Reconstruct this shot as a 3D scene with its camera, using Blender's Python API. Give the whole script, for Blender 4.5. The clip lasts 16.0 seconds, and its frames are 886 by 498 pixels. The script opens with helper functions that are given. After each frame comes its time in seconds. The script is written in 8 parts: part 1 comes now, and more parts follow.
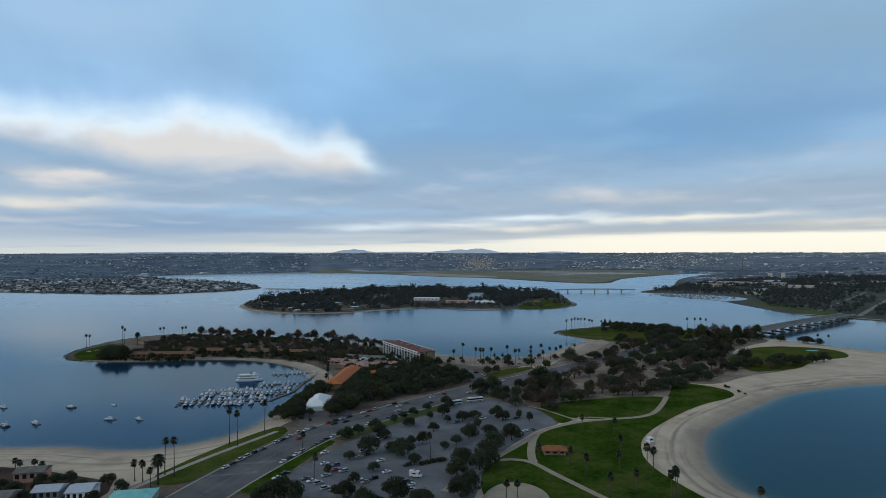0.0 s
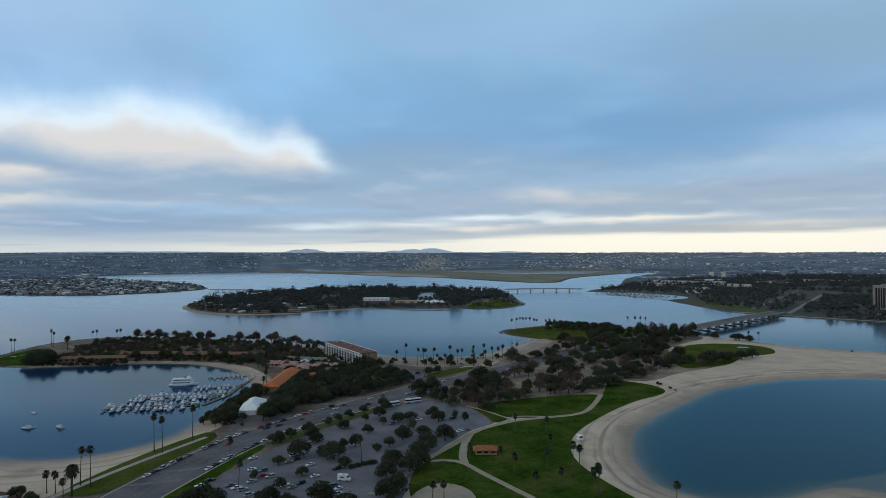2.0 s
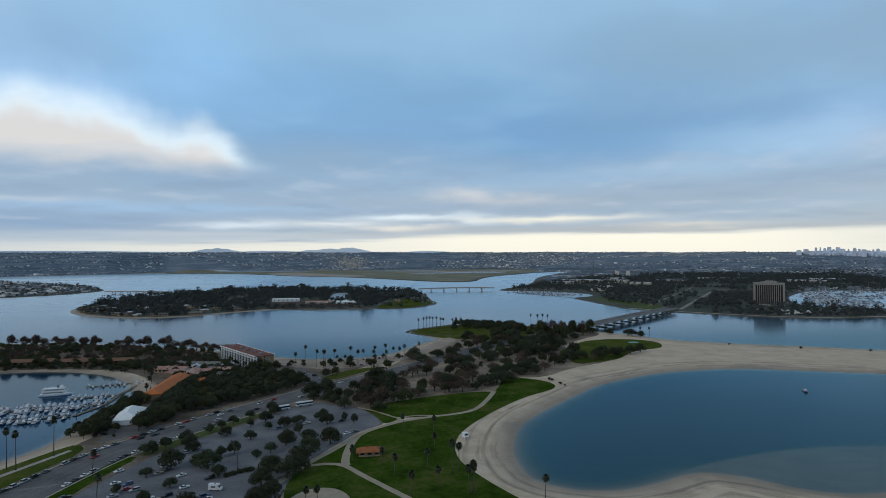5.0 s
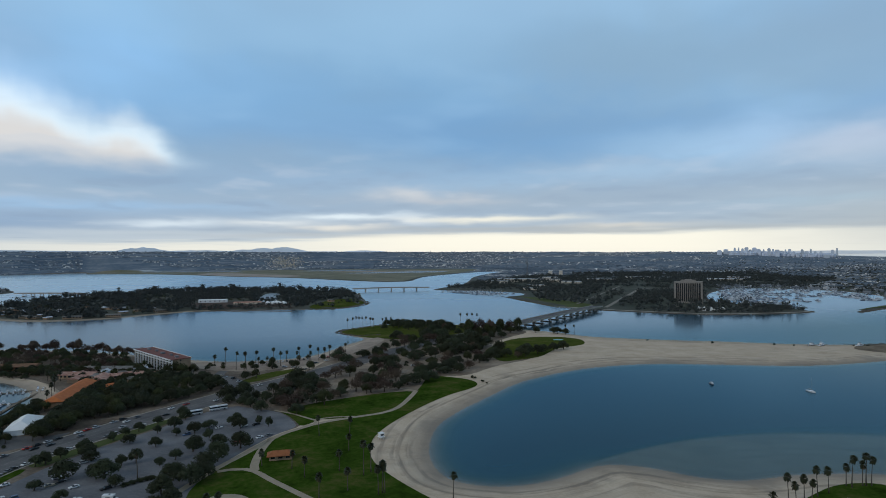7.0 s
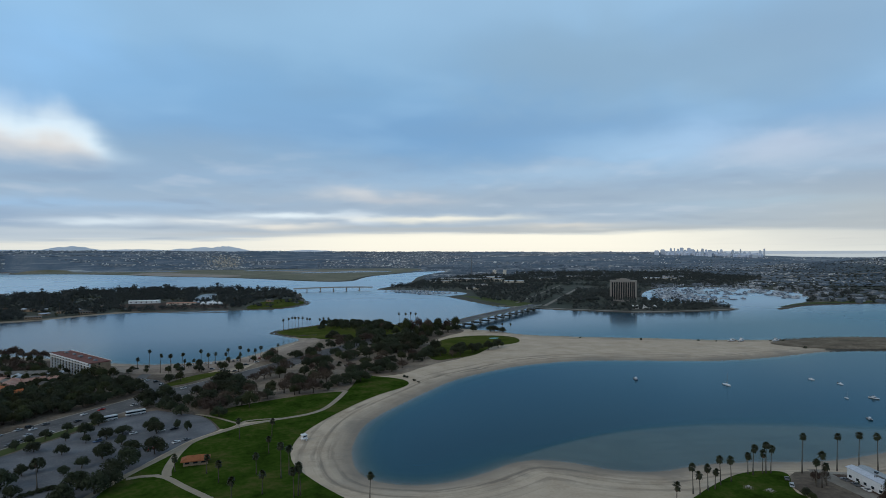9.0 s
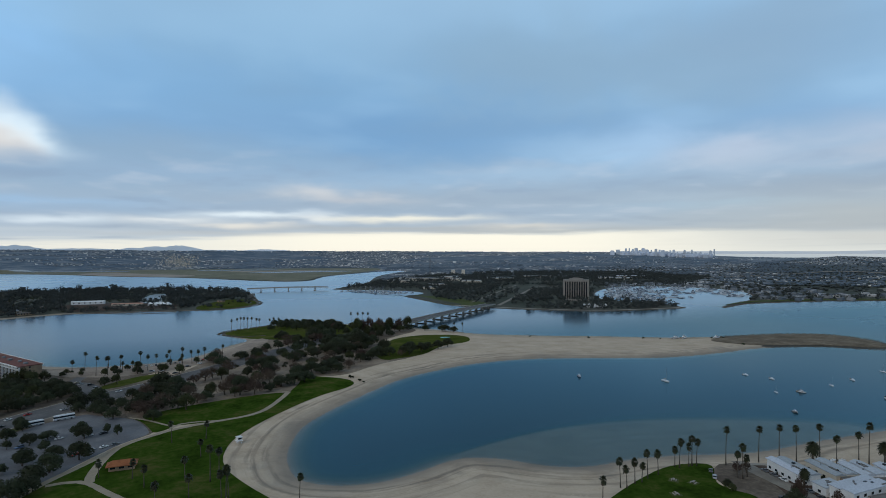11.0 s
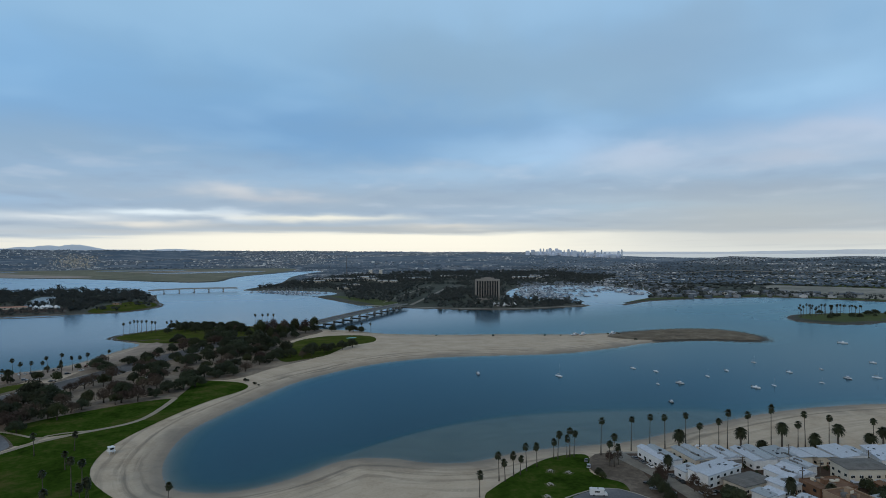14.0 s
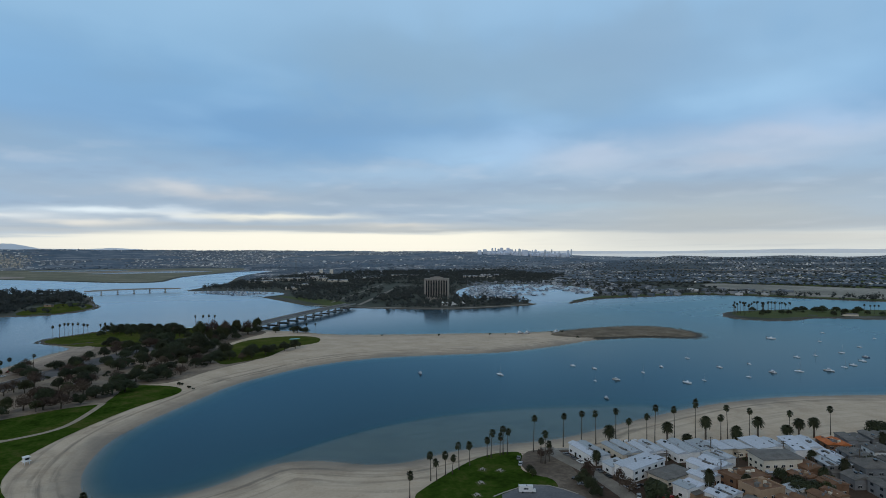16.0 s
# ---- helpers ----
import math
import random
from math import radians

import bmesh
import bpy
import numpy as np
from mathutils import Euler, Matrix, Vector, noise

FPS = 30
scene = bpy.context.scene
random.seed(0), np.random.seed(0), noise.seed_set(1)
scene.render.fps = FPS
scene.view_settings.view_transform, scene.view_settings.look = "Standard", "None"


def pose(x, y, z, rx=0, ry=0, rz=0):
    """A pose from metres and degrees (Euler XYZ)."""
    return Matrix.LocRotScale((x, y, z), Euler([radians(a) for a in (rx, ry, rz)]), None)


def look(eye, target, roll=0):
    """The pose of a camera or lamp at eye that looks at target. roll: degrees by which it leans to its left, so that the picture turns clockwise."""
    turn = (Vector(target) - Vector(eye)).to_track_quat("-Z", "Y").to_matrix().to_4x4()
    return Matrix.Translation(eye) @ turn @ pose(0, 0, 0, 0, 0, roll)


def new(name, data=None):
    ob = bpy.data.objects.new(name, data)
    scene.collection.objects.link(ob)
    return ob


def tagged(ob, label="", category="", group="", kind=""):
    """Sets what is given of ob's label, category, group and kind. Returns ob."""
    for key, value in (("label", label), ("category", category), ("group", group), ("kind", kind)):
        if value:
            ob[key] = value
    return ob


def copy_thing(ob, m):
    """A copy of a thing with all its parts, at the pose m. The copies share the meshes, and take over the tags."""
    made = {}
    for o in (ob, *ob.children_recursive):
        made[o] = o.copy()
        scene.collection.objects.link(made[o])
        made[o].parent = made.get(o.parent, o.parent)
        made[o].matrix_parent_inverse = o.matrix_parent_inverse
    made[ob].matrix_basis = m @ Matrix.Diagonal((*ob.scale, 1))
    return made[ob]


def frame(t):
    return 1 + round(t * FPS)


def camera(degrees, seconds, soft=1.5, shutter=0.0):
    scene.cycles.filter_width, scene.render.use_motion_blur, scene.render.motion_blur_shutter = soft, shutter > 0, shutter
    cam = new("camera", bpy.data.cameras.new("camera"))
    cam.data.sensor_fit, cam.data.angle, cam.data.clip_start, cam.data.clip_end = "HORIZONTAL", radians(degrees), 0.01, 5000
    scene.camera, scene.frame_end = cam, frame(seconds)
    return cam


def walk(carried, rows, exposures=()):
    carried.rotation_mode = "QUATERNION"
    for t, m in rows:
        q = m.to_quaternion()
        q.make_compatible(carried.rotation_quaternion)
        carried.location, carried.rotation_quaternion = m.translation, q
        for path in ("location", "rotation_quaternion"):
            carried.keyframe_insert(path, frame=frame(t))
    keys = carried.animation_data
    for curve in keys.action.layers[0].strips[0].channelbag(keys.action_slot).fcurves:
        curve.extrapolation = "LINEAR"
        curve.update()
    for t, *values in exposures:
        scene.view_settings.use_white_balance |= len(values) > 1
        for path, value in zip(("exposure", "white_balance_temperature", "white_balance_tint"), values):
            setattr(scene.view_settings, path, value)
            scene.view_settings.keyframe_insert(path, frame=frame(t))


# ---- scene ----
cam = camera(73.2, 16.0, soft=0.9)
# seconds, x, y, z, heading (left positive), pitch, lean
PATH = [
    (0, 8.45, -4.74, 108.97, 4.177, 0.760, -0.493),
    (0.5, 11.45, -4.43, 109.23, 3.319, 0.739, -0.474),
    (1, 14.53, -4.12, 109.44, 2.302, 0.720, -0.467),
    (1.5, 17.67, -3.81, 109.60, 1.190, 0.703, -0.468),
    (2, 20.87, -3.53, 109.72, -0.126, 0.686, -0.474),
    (2.5, 24.13, -3.29, 109.80, -1.598, 0.669, -0.483),
    (3, 27.42, -3.10, 109.84, -3.042, 0.653, -0.493),
    (3.5, 30.74, -2.97, 109.85, -4.316, 0.636, -0.501),
    (6, 47.51, -3.48, 109.47, -10.396, 0.543, -0.497),
    (6.5, 50.85, -3.85, 109.33, -11.982, 0.525, -0.485),
    (7, 54.17, -4.33, 109.18, -13.558, 0.506, -0.468),
    (7.5, 57.45, -4.90, 109.02, -15.077, 0.489, -0.449),
    (8, 60.71, -5.57, 108.85, -16.343, 0.473, -0.427),
    (8.5, 63.92, -6.33, 108.68, -17.453, 0.458, -0.403),
    (9, 67.09, -7.19, 108.51, -18.572, 0.444, -0.378),
    (11.5, 82.07, -12.64, 107.74, -23.234, 0.403, -0.264),
    (12, 84.86, -13.90, 107.62, -24.277, 0.399, -0.247),
    (12.5, 87.58, -15.20, 107.52, -25.421, 0.395, -0.235),
    (13, 90.22, -16.52, 107.45, -26.848, 0.392, -0.225),
    (13.5, 92.78, -17.84, 107.41, -28.402, 0.387, -0.219),
    (14, 95.26, -19.15, 107.39, -29.843, 0.380, -0.217),
    (14.5, 97.64, -20.43, 107.40, -30.956, 0.369, -0.216),
    (15, 99.94, -21.66, 107.45, -32.107, 0.353, -0.218),
    (15.5, 102.15, -22.83, 107.54, -33.347, 0.330, -0.219),
    (16, 104.27, -23.90, 107.67, -34.280, 0.297, -0.219),
]
walk(cam, [(t, pose(x, y, z, 90 + pitch, 0, yaw) @ pose(0, 0, 0, 0, 0, roll)) for t, x, y, z, yaw, pitch, roll in PATH])


# ---------------------------------------------------------------- node helpers
def linked(tree, a, b):
    tree.links.new(a, b)


def calc(tree, op, a, b=None, c=None, clamp=False):
    """A math node; inputs are sockets or numbers."""
    n = tree.nodes.new("ShaderNodeMath")
    n.operation, n.use_clamp = op, clamp
    for k, v in enumerate((a, b, c)):
        if v is None:
            continue
        if isinstance(v, (int, float)):
            n.inputs[k].default_value = v
        else:
            linked(tree, v, n.inputs[k])
    return n.outputs[0]


def ramp(tree, fac, stops, smooth=False):
    n = tree.nodes.new("ShaderNodeValToRGB")
    n.color_ramp.interpolation = "EASE" if smooth else "LINEAR"
    els = n.color_ramp.elements
    while len(els) < len(stops):
        els.new(0.5)
    for el, (p, c) in zip(els, stops):
        el.position = p
        el.color = (*c, 1) if isinstance(c, tuple) else (c, c, c, 1)
    linked(tree, fac, n.inputs[0])
    return n.outputs[0]


def blend(tree, fac, a, b, kind="MIX"):
    n = tree.nodes.new("ShaderNodeMix")
    n.data_type, n.blend_type = "RGBA", kind
    for sock, v in ((n.inputs[0], fac), (n.inputs[6], a), (n.inputs[7], b)):
        if isinstance(v, (int, float)):
            sock.default_value = v
        elif isinstance(v, tuple):
            sock.default_value = (*v, 1)
        else:
            linked(tree, v, sock)
    return n.outputs[2]


def grain(tree, vec, scale, detail=4.0, rough=0.55, distort=0.0):
    n = tree.nodes.new("ShaderNodeTexNoise")
    n.inputs["Scale"].default_value, n.inputs["Detail"].default_value = scale, detail
    n.inputs["Roughness"].default_value, n.inputs["Distortion"].default_value = rough, distort
    if vec is not None:
        linked(tree, vec, n.inputs["Vector"])
    return n.outputs["Fac"]


def step(tree, v, lo, hi):
    """0 below lo, 1 above hi, smooth between."""
    n = tree.nodes.new("ShaderNodeMapRange")
    n.interpolation_type = "SMOOTHSTEP"
    n.inputs[1].default_value, n.inputs[2].default_value = lo, hi
    linked(tree, v, n.inputs[0])
    return n.outputs[0]


# ---------------------------------------------------------------- sky and sun
world = bpy.data.worlds.new("sky")
scene.world = world
world.use_nodes = True
wt = world.node_tree
wt.nodes.clear()
tc = wt.nodes.new("ShaderNodeTexCoord").outputs["Generated"]
sep = wt.nodes.new("ShaderNodeSeparateXYZ")
linked(wt, tc, sep.inputs[0])
dx, dy, dz = sep.outputs
elev = calc(wt, "MULTIPLY", calc(wt, "ARCSINE", dz), 57.296)
azim = calc(wt, "MULTIPLY", calc(wt, "ARCTAN2", dx, dy), 57.296)
elev01 = calc(wt, "DIVIDE", calc(wt, "MAXIMUM", elev, 0.0), 40.0)
nishita = wt.nodes.new("ShaderNodeTexSky")
nishita.sky_type, nishita.sun_disc = "NISHITA", False
nishita.sun_elevation, nishita.sun_rotation = radians(24), radians(250)
# the cloud deck: a flat layer seen from below
flat = calc(wt, "ADD", calc(wt, "MAXIMUM", dz, 0.0), 0.05)
deck = wt.nodes.new("ShaderNodeCombineXYZ")
linked(wt, calc(wt, "DIVIDE", dx, flat), deck.inputs[0])
linked(wt, calc(wt, "DIVIDE", dy, flat), deck.inputs[1])
deck = deck.outputs[0]
def shown(r, g, b):
    """A colour given as it shows, in light."""
    return tuple(((c / 255 + 0.055) / 1.055) ** 2.4 if c > 10 else c / 3295 for c in (r, g, b))


def lifted(across, up, base, shift=0.0):
    """Sky coordinates in which cloud rolls grow flatter towards the skyline."""
    n = wt.nodes.new("ShaderNodeCombineXYZ")
    linked(wt, calc(wt, "DIVIDE", azim, float(across)), n.inputs[0])
    h = calc(wt, "LOGARITHM", calc(wt, "ADD", calc(wt, "MAXIMUM", elev, 0.0), float(base)), 2.718)
    linked(wt, calc(wt, "ADD", calc(wt, "MULTIPLY", h, float(up)), float(shift)), n.inputs[1])
    return n.outputs[0]


def less(a, b):
    return calc(wt, "SUBTRACT", a, b)


def times(a, b):
    return calc(wt, "MULTIPLY", a, b)


soft = grain(wt, deck, 0.9, 3.0, 0.45, 0.15)
rolls = grain(wt, lifted(9.0, 3.6, 1.2), 1.0, 3.5, 0.5, 0.1)
above = grain(wt, lifted(9.0, 3.6, 1.2, 0.3), 1.0, 3.5, 0.5, 0.1)
relief = less(rolls, above)
band = grain(wt, lifted(10.0, 5.0, 0.8), 1.0, 4.0, 0.5, 0.2)
warp = less(grain(wt, lifted(6.0, 4.0, 2.0), 1.0, 3.0, 0.5, 0.1), 0.5)
billow = less(grain(wt, lifted(2.6, 3.0, 2.0), 1.0, 2.5, 0.5, 0.1), 0.5)
az2 = calc(wt, "ADD", azim, times(warp, 9.0))
el2 = calc(wt, "ADD", elev, times(times(warp, elev), 0.32))
base = ramp(wt, elev01, [(0.0, shown(200, 206, 210)), (0.04, shown(186, 196, 208)), (0.065, shown(160, 175, 195)), (0.1, shown(152, 172, 198)), (0.14, shown(150, 173, 199)), (0.18, shown(146, 171, 199)),
                         (0.225, shown(138, 167, 197)), (0.29, shown(124, 162, 201)), (0.36, shown(126, 167, 206)), (0.44, shown(132, 171, 207)), (0.53, shown(144, 180, 213)), (0.6, shown(150, 184, 215)), (0.75, shown(150, 168, 184)), (1.0, shown(138, 148, 156))])


def tint(sky, mask, strength, colour):
    return blend(wt, calc(wt, "MULTIPLY", mask, strength), sky, colour)


def cloud(sky, az, el, daz, de, strength, colour):
    """A soft-edged mass of cloud at a bearing and height, in degrees."""
    u = calc(wt, "MULTIPLY_ADD", az2, 1 / daz, -az / daz)
    v = calc(wt, "MULTIPLY_ADD", el2, 1 / de, -el / de)
    d = calc(wt, "MULTIPLY_ADD", u, u, calc(wt, "MULTIPLY", v, v))
    return tint(sky, calc(wt, "POWER", 0.368, d), strength, shown(*colour))


# masses of the deck: bearing, height, half width, half height, strength, colour
UPPER_DECK = [
    (-35.2, 19.36, 10.4, 3.76, 0.7, (168, 197, 228)), (-16.0, 21.23, 8.3, 3.26, 0.5, (152, 196, 234)), (-14.5, 16.01, 6.3, 3.48, 0.7, (146, 194, 240)), (-28.8, 15.43, 11.6, 2.08, 0.7, (160, 196, 234)),
    (7.6, 20.12, 11.4, 3.31, 0.5, (148, 186, 218)), (28.3, 17.35, 9.3, 4.61, 0.6, (138, 168, 194)), (10.1, 14.59, 13.1, 2.23, 0.5, (122, 164, 203)), (21.1, 11.44, 10.6, 1.89, 0.7, (112, 154, 196)),
    (-5.4, 13.63, 8.6, 3.09, 0.4, (126, 172, 216)), (21.4, 10.63, 14.7, 2.35, 0.6, (112, 155, 198)), (33.4, 17.86, 11.7, 4.21, 0.6, (136, 166, 192)), (49.4, 16.78, 8.9, 3.3, 0.6, (148, 172, 198)),
    (46.3, 13.47, 7.2, 1.76, 0.4, (134, 164, 192)), (22.3, 10.89, 12.3, 2.56, 0.6, (112, 154, 197)), (44.9, 15.91, 12.4, 3.46, 0.6, (136, 165, 190)), (63.8, 14.09, 7.4, 3.11, 0.6, (160, 194, 224)),
    (68.5, 16.75, 7.4, 2.47, 0.4, (146, 178, 208)), (54.9, 19.33, 8.5, 2.27, 0.5, (138, 166, 192)),
]
MIDDLE_DECK = [
    (29.3, 7.62, 6.8, 0.98, 0.6, (160, 178, 200)), (18.8, 6.53, 7.4, 1.09, 0.6, (148, 180, 212)), (42.1, 9.87, 4.7, 1.32, 0.7, (160, 190, 224)), (47.4, 8.2, 5.4, 1.35, 0.75, (178, 188, 206)),
    (32.3, 10.14, 5.4, 1.01, 0.5, (140, 174, 208)), (38.4, 9.19, 5.9, 1.16, 0.7, (158, 190, 222)), (49.0, 9.14, 3.6, 0.92, 0.7, (182, 192, 212)), (64.6, 9.48, 9.7, 1.28, 0.75, (186, 192, 210)),
    (60.4, 7.73, 7.0, 0.77, 0.6, (182, 184, 198)), (68.5, 10.82, 4.8, 1.3, 0.6, (168, 190, 220)), (30.8, 7.48, 6.5, 0.53, 0.5, (156, 186, 216)), (-27.4, 6.41, 15.0, 1.38, 0.7, (150, 170, 194)),
    (-13.0, 6.76, 8.4, 1.17, 0.7, (138, 164, 194)), (-3.2, 8.89, 7.6, 1.38, 0.55, (136, 162, 190)), (-28.8, 2.92, 14.7, 1.08, 0.75, (122, 154, 194)), (-19.2, 4.32, 15.9, 0.47, 0.65, (150, 186, 224)),
    (4.3, 5.29, 13.6, 0.75, 0.5, (152, 168, 190)), (21.9, 4.89, 13.1, 1.26, 0.6, (156, 170, 190)), (31.8, 5.06, 17.5, 1.14, 0.7, (148, 164, 186)), (58.1, 5.43, 18.8, 1.18, 0.85, (140, 154, 176)),
    (48.4, 4.18, 9.1, 0.42, 0.7, (156, 182, 206)), (63.7, 2.32, 13.1, 0.66, 0.7, (156, 164, 180)), (20.3, 5.12, 9.1, 0.84, 0.5, (150, 168, 190)), (0.6, 7.16, 6.8, 0.98, 0.5, (146, 172, 202)),
]
LIT_STREAKS = [
    (-36.7, 6.79, 2.9, 0.72, 0.9, (226, 216, 212)), (-38.1, 4.69, 4.1, 0.45, 0.9, (232, 222, 210)), (-40.4, 3.35, 5.3, 0.26, 0.6, (196, 198, 206)), (-30.6, 4.73, 7.0, 0.29, 0.5, (196, 200, 212)),
    (10.0, 5.66, 3.1, 0.84, 0.75, (208, 206, 210)), (15.0, 5.11, 5.8, 0.41, 0.5, (196, 194, 200)), (-10.9, 2.91, 3.7, 0.38, 0.85, (216, 226, 238)), (-2.2, 3.07, 4.9, 0.32, 0.8, (226, 228, 232)),
    (4.3, 3.63, 4.8, 0.27, 0.9, (230, 238, 246)), (3.7, 2.57, 3.7, 0.27, 0.85, (238, 230, 222)), (10.5, 3.29, 2.8, 0.52, 0.8, (216, 222, 232)), (17.8, 3.29, 7.4, 0.3, 0.85, (246, 238, 224)),
    (30.0, 2.51, 5.6, 0.27, 0.7, (226, 216, 206)), (-16.2, 2.07, 11.3, 0.27, 0.5, (196, 204, 214)), (-37.9, 2.53, 7.5, 0.23, 0.45, (178, 188, 206)), (43.8, 5.01, 5.8, 0.43, 0.4, (168, 186, 206)),
    (64.6, 1.13, 12.1, 0.37, 0.6, (206, 202, 200)),
]
DUSKY_STREAKS = [
    (1.0, 1.85, 8.6, 0.22, 0.55, (182, 184, 190)), (19.7, 2.38, 14.8, 0.25, 0.8, (168, 172, 180)), (10.0, 4.24, 11.1, 0.31, 0.5, (150, 166, 188)), (-8.7, 3.82, 7.0, 0.27, 0.5, (148, 172, 200)),
    (33.0, 2.09, 17.4, 0.22, 0.75, (166, 170, 178)), (58.0, 3.2, 14.0, 2.0, 0.8, (166, 170, 177)), (66.0, 0.7, 14.0, 0.5, 0.35, (180, 184, 188)),
]
high, below = step(wt, elev, 7.0, 12.0), less(1.0, step(wt, elev, 6.5, 11.0))
sky = base
for mass in UPPER_DECK:
    sky = cloud(sky, *mass)
sky = tint(sky, times(step(wt, soft, 0.46, 0.68), high), 0.22, shown(122, 151, 180))
sky = tint(sky, times(less(1.0, step(wt, soft, 0.32, 0.52)), high), 0.22, shown(164, 200, 232))
for mass in MIDDLE_DECK:
    sky = cloud(sky, *mass)
# the rolling underside of the deck, lit along its upper edges
sky = tint(sky, times(less(1.0, step(wt, relief, -0.22, 0.0)), below), 0.38, shown(132, 150, 178))
sky = tint(sky, times(step(wt, relief, 0.02, 0.26), below), 0.42, shown(190, 198, 214))
# the bright strip under the deck
edge = calc(wt, "ADD", calc(wt, "ADD", elev, times(step(wt, azim, 42.0, 58.0), 0.35)), less(calc(wt, "ADD", times(less(band, 0.5), 1.1), times(less(rolls, 0.5), 0.5)), times(step(wt, azim, -6.0, 12.0), 0.75)))
glow = calc(wt, "ADD", calc(wt, "ADD", times(step(wt, azim, -34.0, -8.0), 0.52), times(step(wt, azim, -4.0, 13.0), 0.3)), less(0.17, times(step(wt, azim, 32.0, 60.0), 0.62)))
sky = tint(sky, less(1.0, step(wt, edge, 0.9, 1.6)), glow, shown(252, 244, 230))
for mass in LIT_STREAKS + DUSKY_STREAKS:
    sky = cloud(sky, *mass)
# a lit bank of cloud to the north: feathered crest, creamy belly, tapering tip
crest = less(calc(wt, "ADD", times(step(wt, azim, -37.0, -27.0), 1.0), 12.0), calc(wt, "ADD", times(step(wt, azim, -22.5, -17.5), 1.7), times(step(wt, azim, -14.5, -8.0), 3.4)))
over = calc(wt, "ADD", less(elev, crest), calc(wt, "ADD", times(billow, 1.7), times(warp, 2.4)))
foot = calc(wt, "ADD", calc(wt, "ADD", elev, times(step(wt, azim, -37.0, -29.0), 1.6)), times(warp, 2.2))
bank = times(less(1.0, step(wt, over, -1.7, 1.9)), step(wt, foot, 8.5, 10.9))
bank = times(bank, times(less(1.0, step(wt, calc(wt, "ADD", azim, times(warp, 6.0)), -12.5, -7.0)), step(wt, azim, -95.0, -55.0)))
mist = times(times(less(1.0, step(wt, over, 0.0, 3.4)), step(wt, elev, 10.0, 12.5)), less(1.0, step(wt, azim, -22.0, -12.0)))
sky = tint(sky, times(mist, step(wt, azim, -95.0, -55.0)), 0.6, shown(178, 212, 250))
lit = blend(wt, step(wt, over, -2.6, -0.6), shown(224, 216, 212), shown(234, 246, 255))
lit = blend(wt, times(less(1.0, step(wt, relief, -0.16, 0.0)), 0.25), lit, shown(196, 204, 218))
sky = tint(sky, bank, 0.93, lit)
sky = tint(sky, less(1.0, step(wt, elev, -0.3, 0.02)), 0.9, shown(172, 182, 192))
sky = blend(wt, 1.0, sky, (0.972, 1.008, 1.004), "MULTIPLY")
sky = blend(wt, 0.985, nishita.outputs[0], sky)
bg = wt.nodes.new("ShaderNodeBackground")
linked(wt, sky, bg.inputs[0])
bg.inputs[1].default_value = 1.0
out = wt.nodes.new("ShaderNodeOutputWorld")
linked(wt, bg.outputs[0], out.inputs[0])

sun = new("sun", bpy.data.lights.new("sun", "SUN"))
sun.data.energy, sun.data.angle, sun.data.color = 0.6, radians(16), (1.0, 0.90, 0.76)
sun.matrix_world = look((0, 0, 0), (0.72, 0.42, -0.5))


# ---------------------------------------------------------------- materials
def material(name, colours, scale=0.3, fine=4.0, rough=0.8, bump=0.0, bump_scale=2.0, metal=0.0, vary=0.0, spec=0.3, island=0.0):
    """A surface mixed from two or three colours by coarse and fine grain, in metres. vary: how much whole objects differ; island: how much pieces differ."""
    m = bpy.data.materials.new(name)
    m.use_nodes = True
    t = m.node_tree
    b = t.nodes["Principled BSDF"]
    pos = t.nodes.new("ShaderNodeNewGeometry").outputs["Position"]
    coarse = grain(t, pos, scale, 5.0, 0.6)
    small = grain(t, pos, fine, 4.0, 0.65)
    fac = calc(t, "ADD", calc(t, "MULTIPLY", coarse, 0.62), calc(t, "MULTIPLY", small, 0.38))
    n = len(colours)
    col = ramp(t, fac, [(0.36 + 0.28 * k / max(1, n - 1), c) for k, c in enumerate(colours)])
    if vary or island:
        r = t.nodes.new("ShaderNodeObjectInfo").outputs["Random"] if vary else t.nodes.new("ShaderNodeNewGeometry").outputs["Random Per Island"]
        hsv = t.nodes.new("ShaderNodeHueSaturation")
        amount = vary or island
        linked(t, calc(t, "ADD", calc(t, "MULTIPLY", r, amount), 1.0 - amount / 2), hsv.inputs["Value"])
        linked(t, calc(t, "ADD", calc(t, "MULTIPLY", r, amount * 0.06), 0.5 - amount * 0.03), hsv.inputs["Hue"])
        linked(t, col, hsv.inputs["Color"])
        col = hsv.outputs[0]
    linked(t, col, b.inputs["Base Color"])
    linked(t, calc(t, "ADD", calc(t, "MULTIPLY", small, 0.2), rough - 0.1, clamp=True), b.inputs["Roughness"])
    b.inputs["Metallic"].default_value = metal
    b.inputs["Specular IOR Level"].default_value = spec
    if bump:
        bn = t.nodes.new("ShaderNodeBump")
        bn.inputs["Strength"].default_value, bn.inputs["Distance"].default_value = bump, 0.1
        linked(t, grain(t, pos, bump_scale, 5.0, 0.6), bn.inputs["Height"])
        linked(t, bn.outputs[0], b.inputs["Normal"])
    return m


def plain(name, colour, rough=0.5, metal=0.0):
    dark = tuple(c * 0.82 for c in colour)
    return material(name, (dark, colour), 0.8, 9.0, rough, metal=metal, vary=0.0)


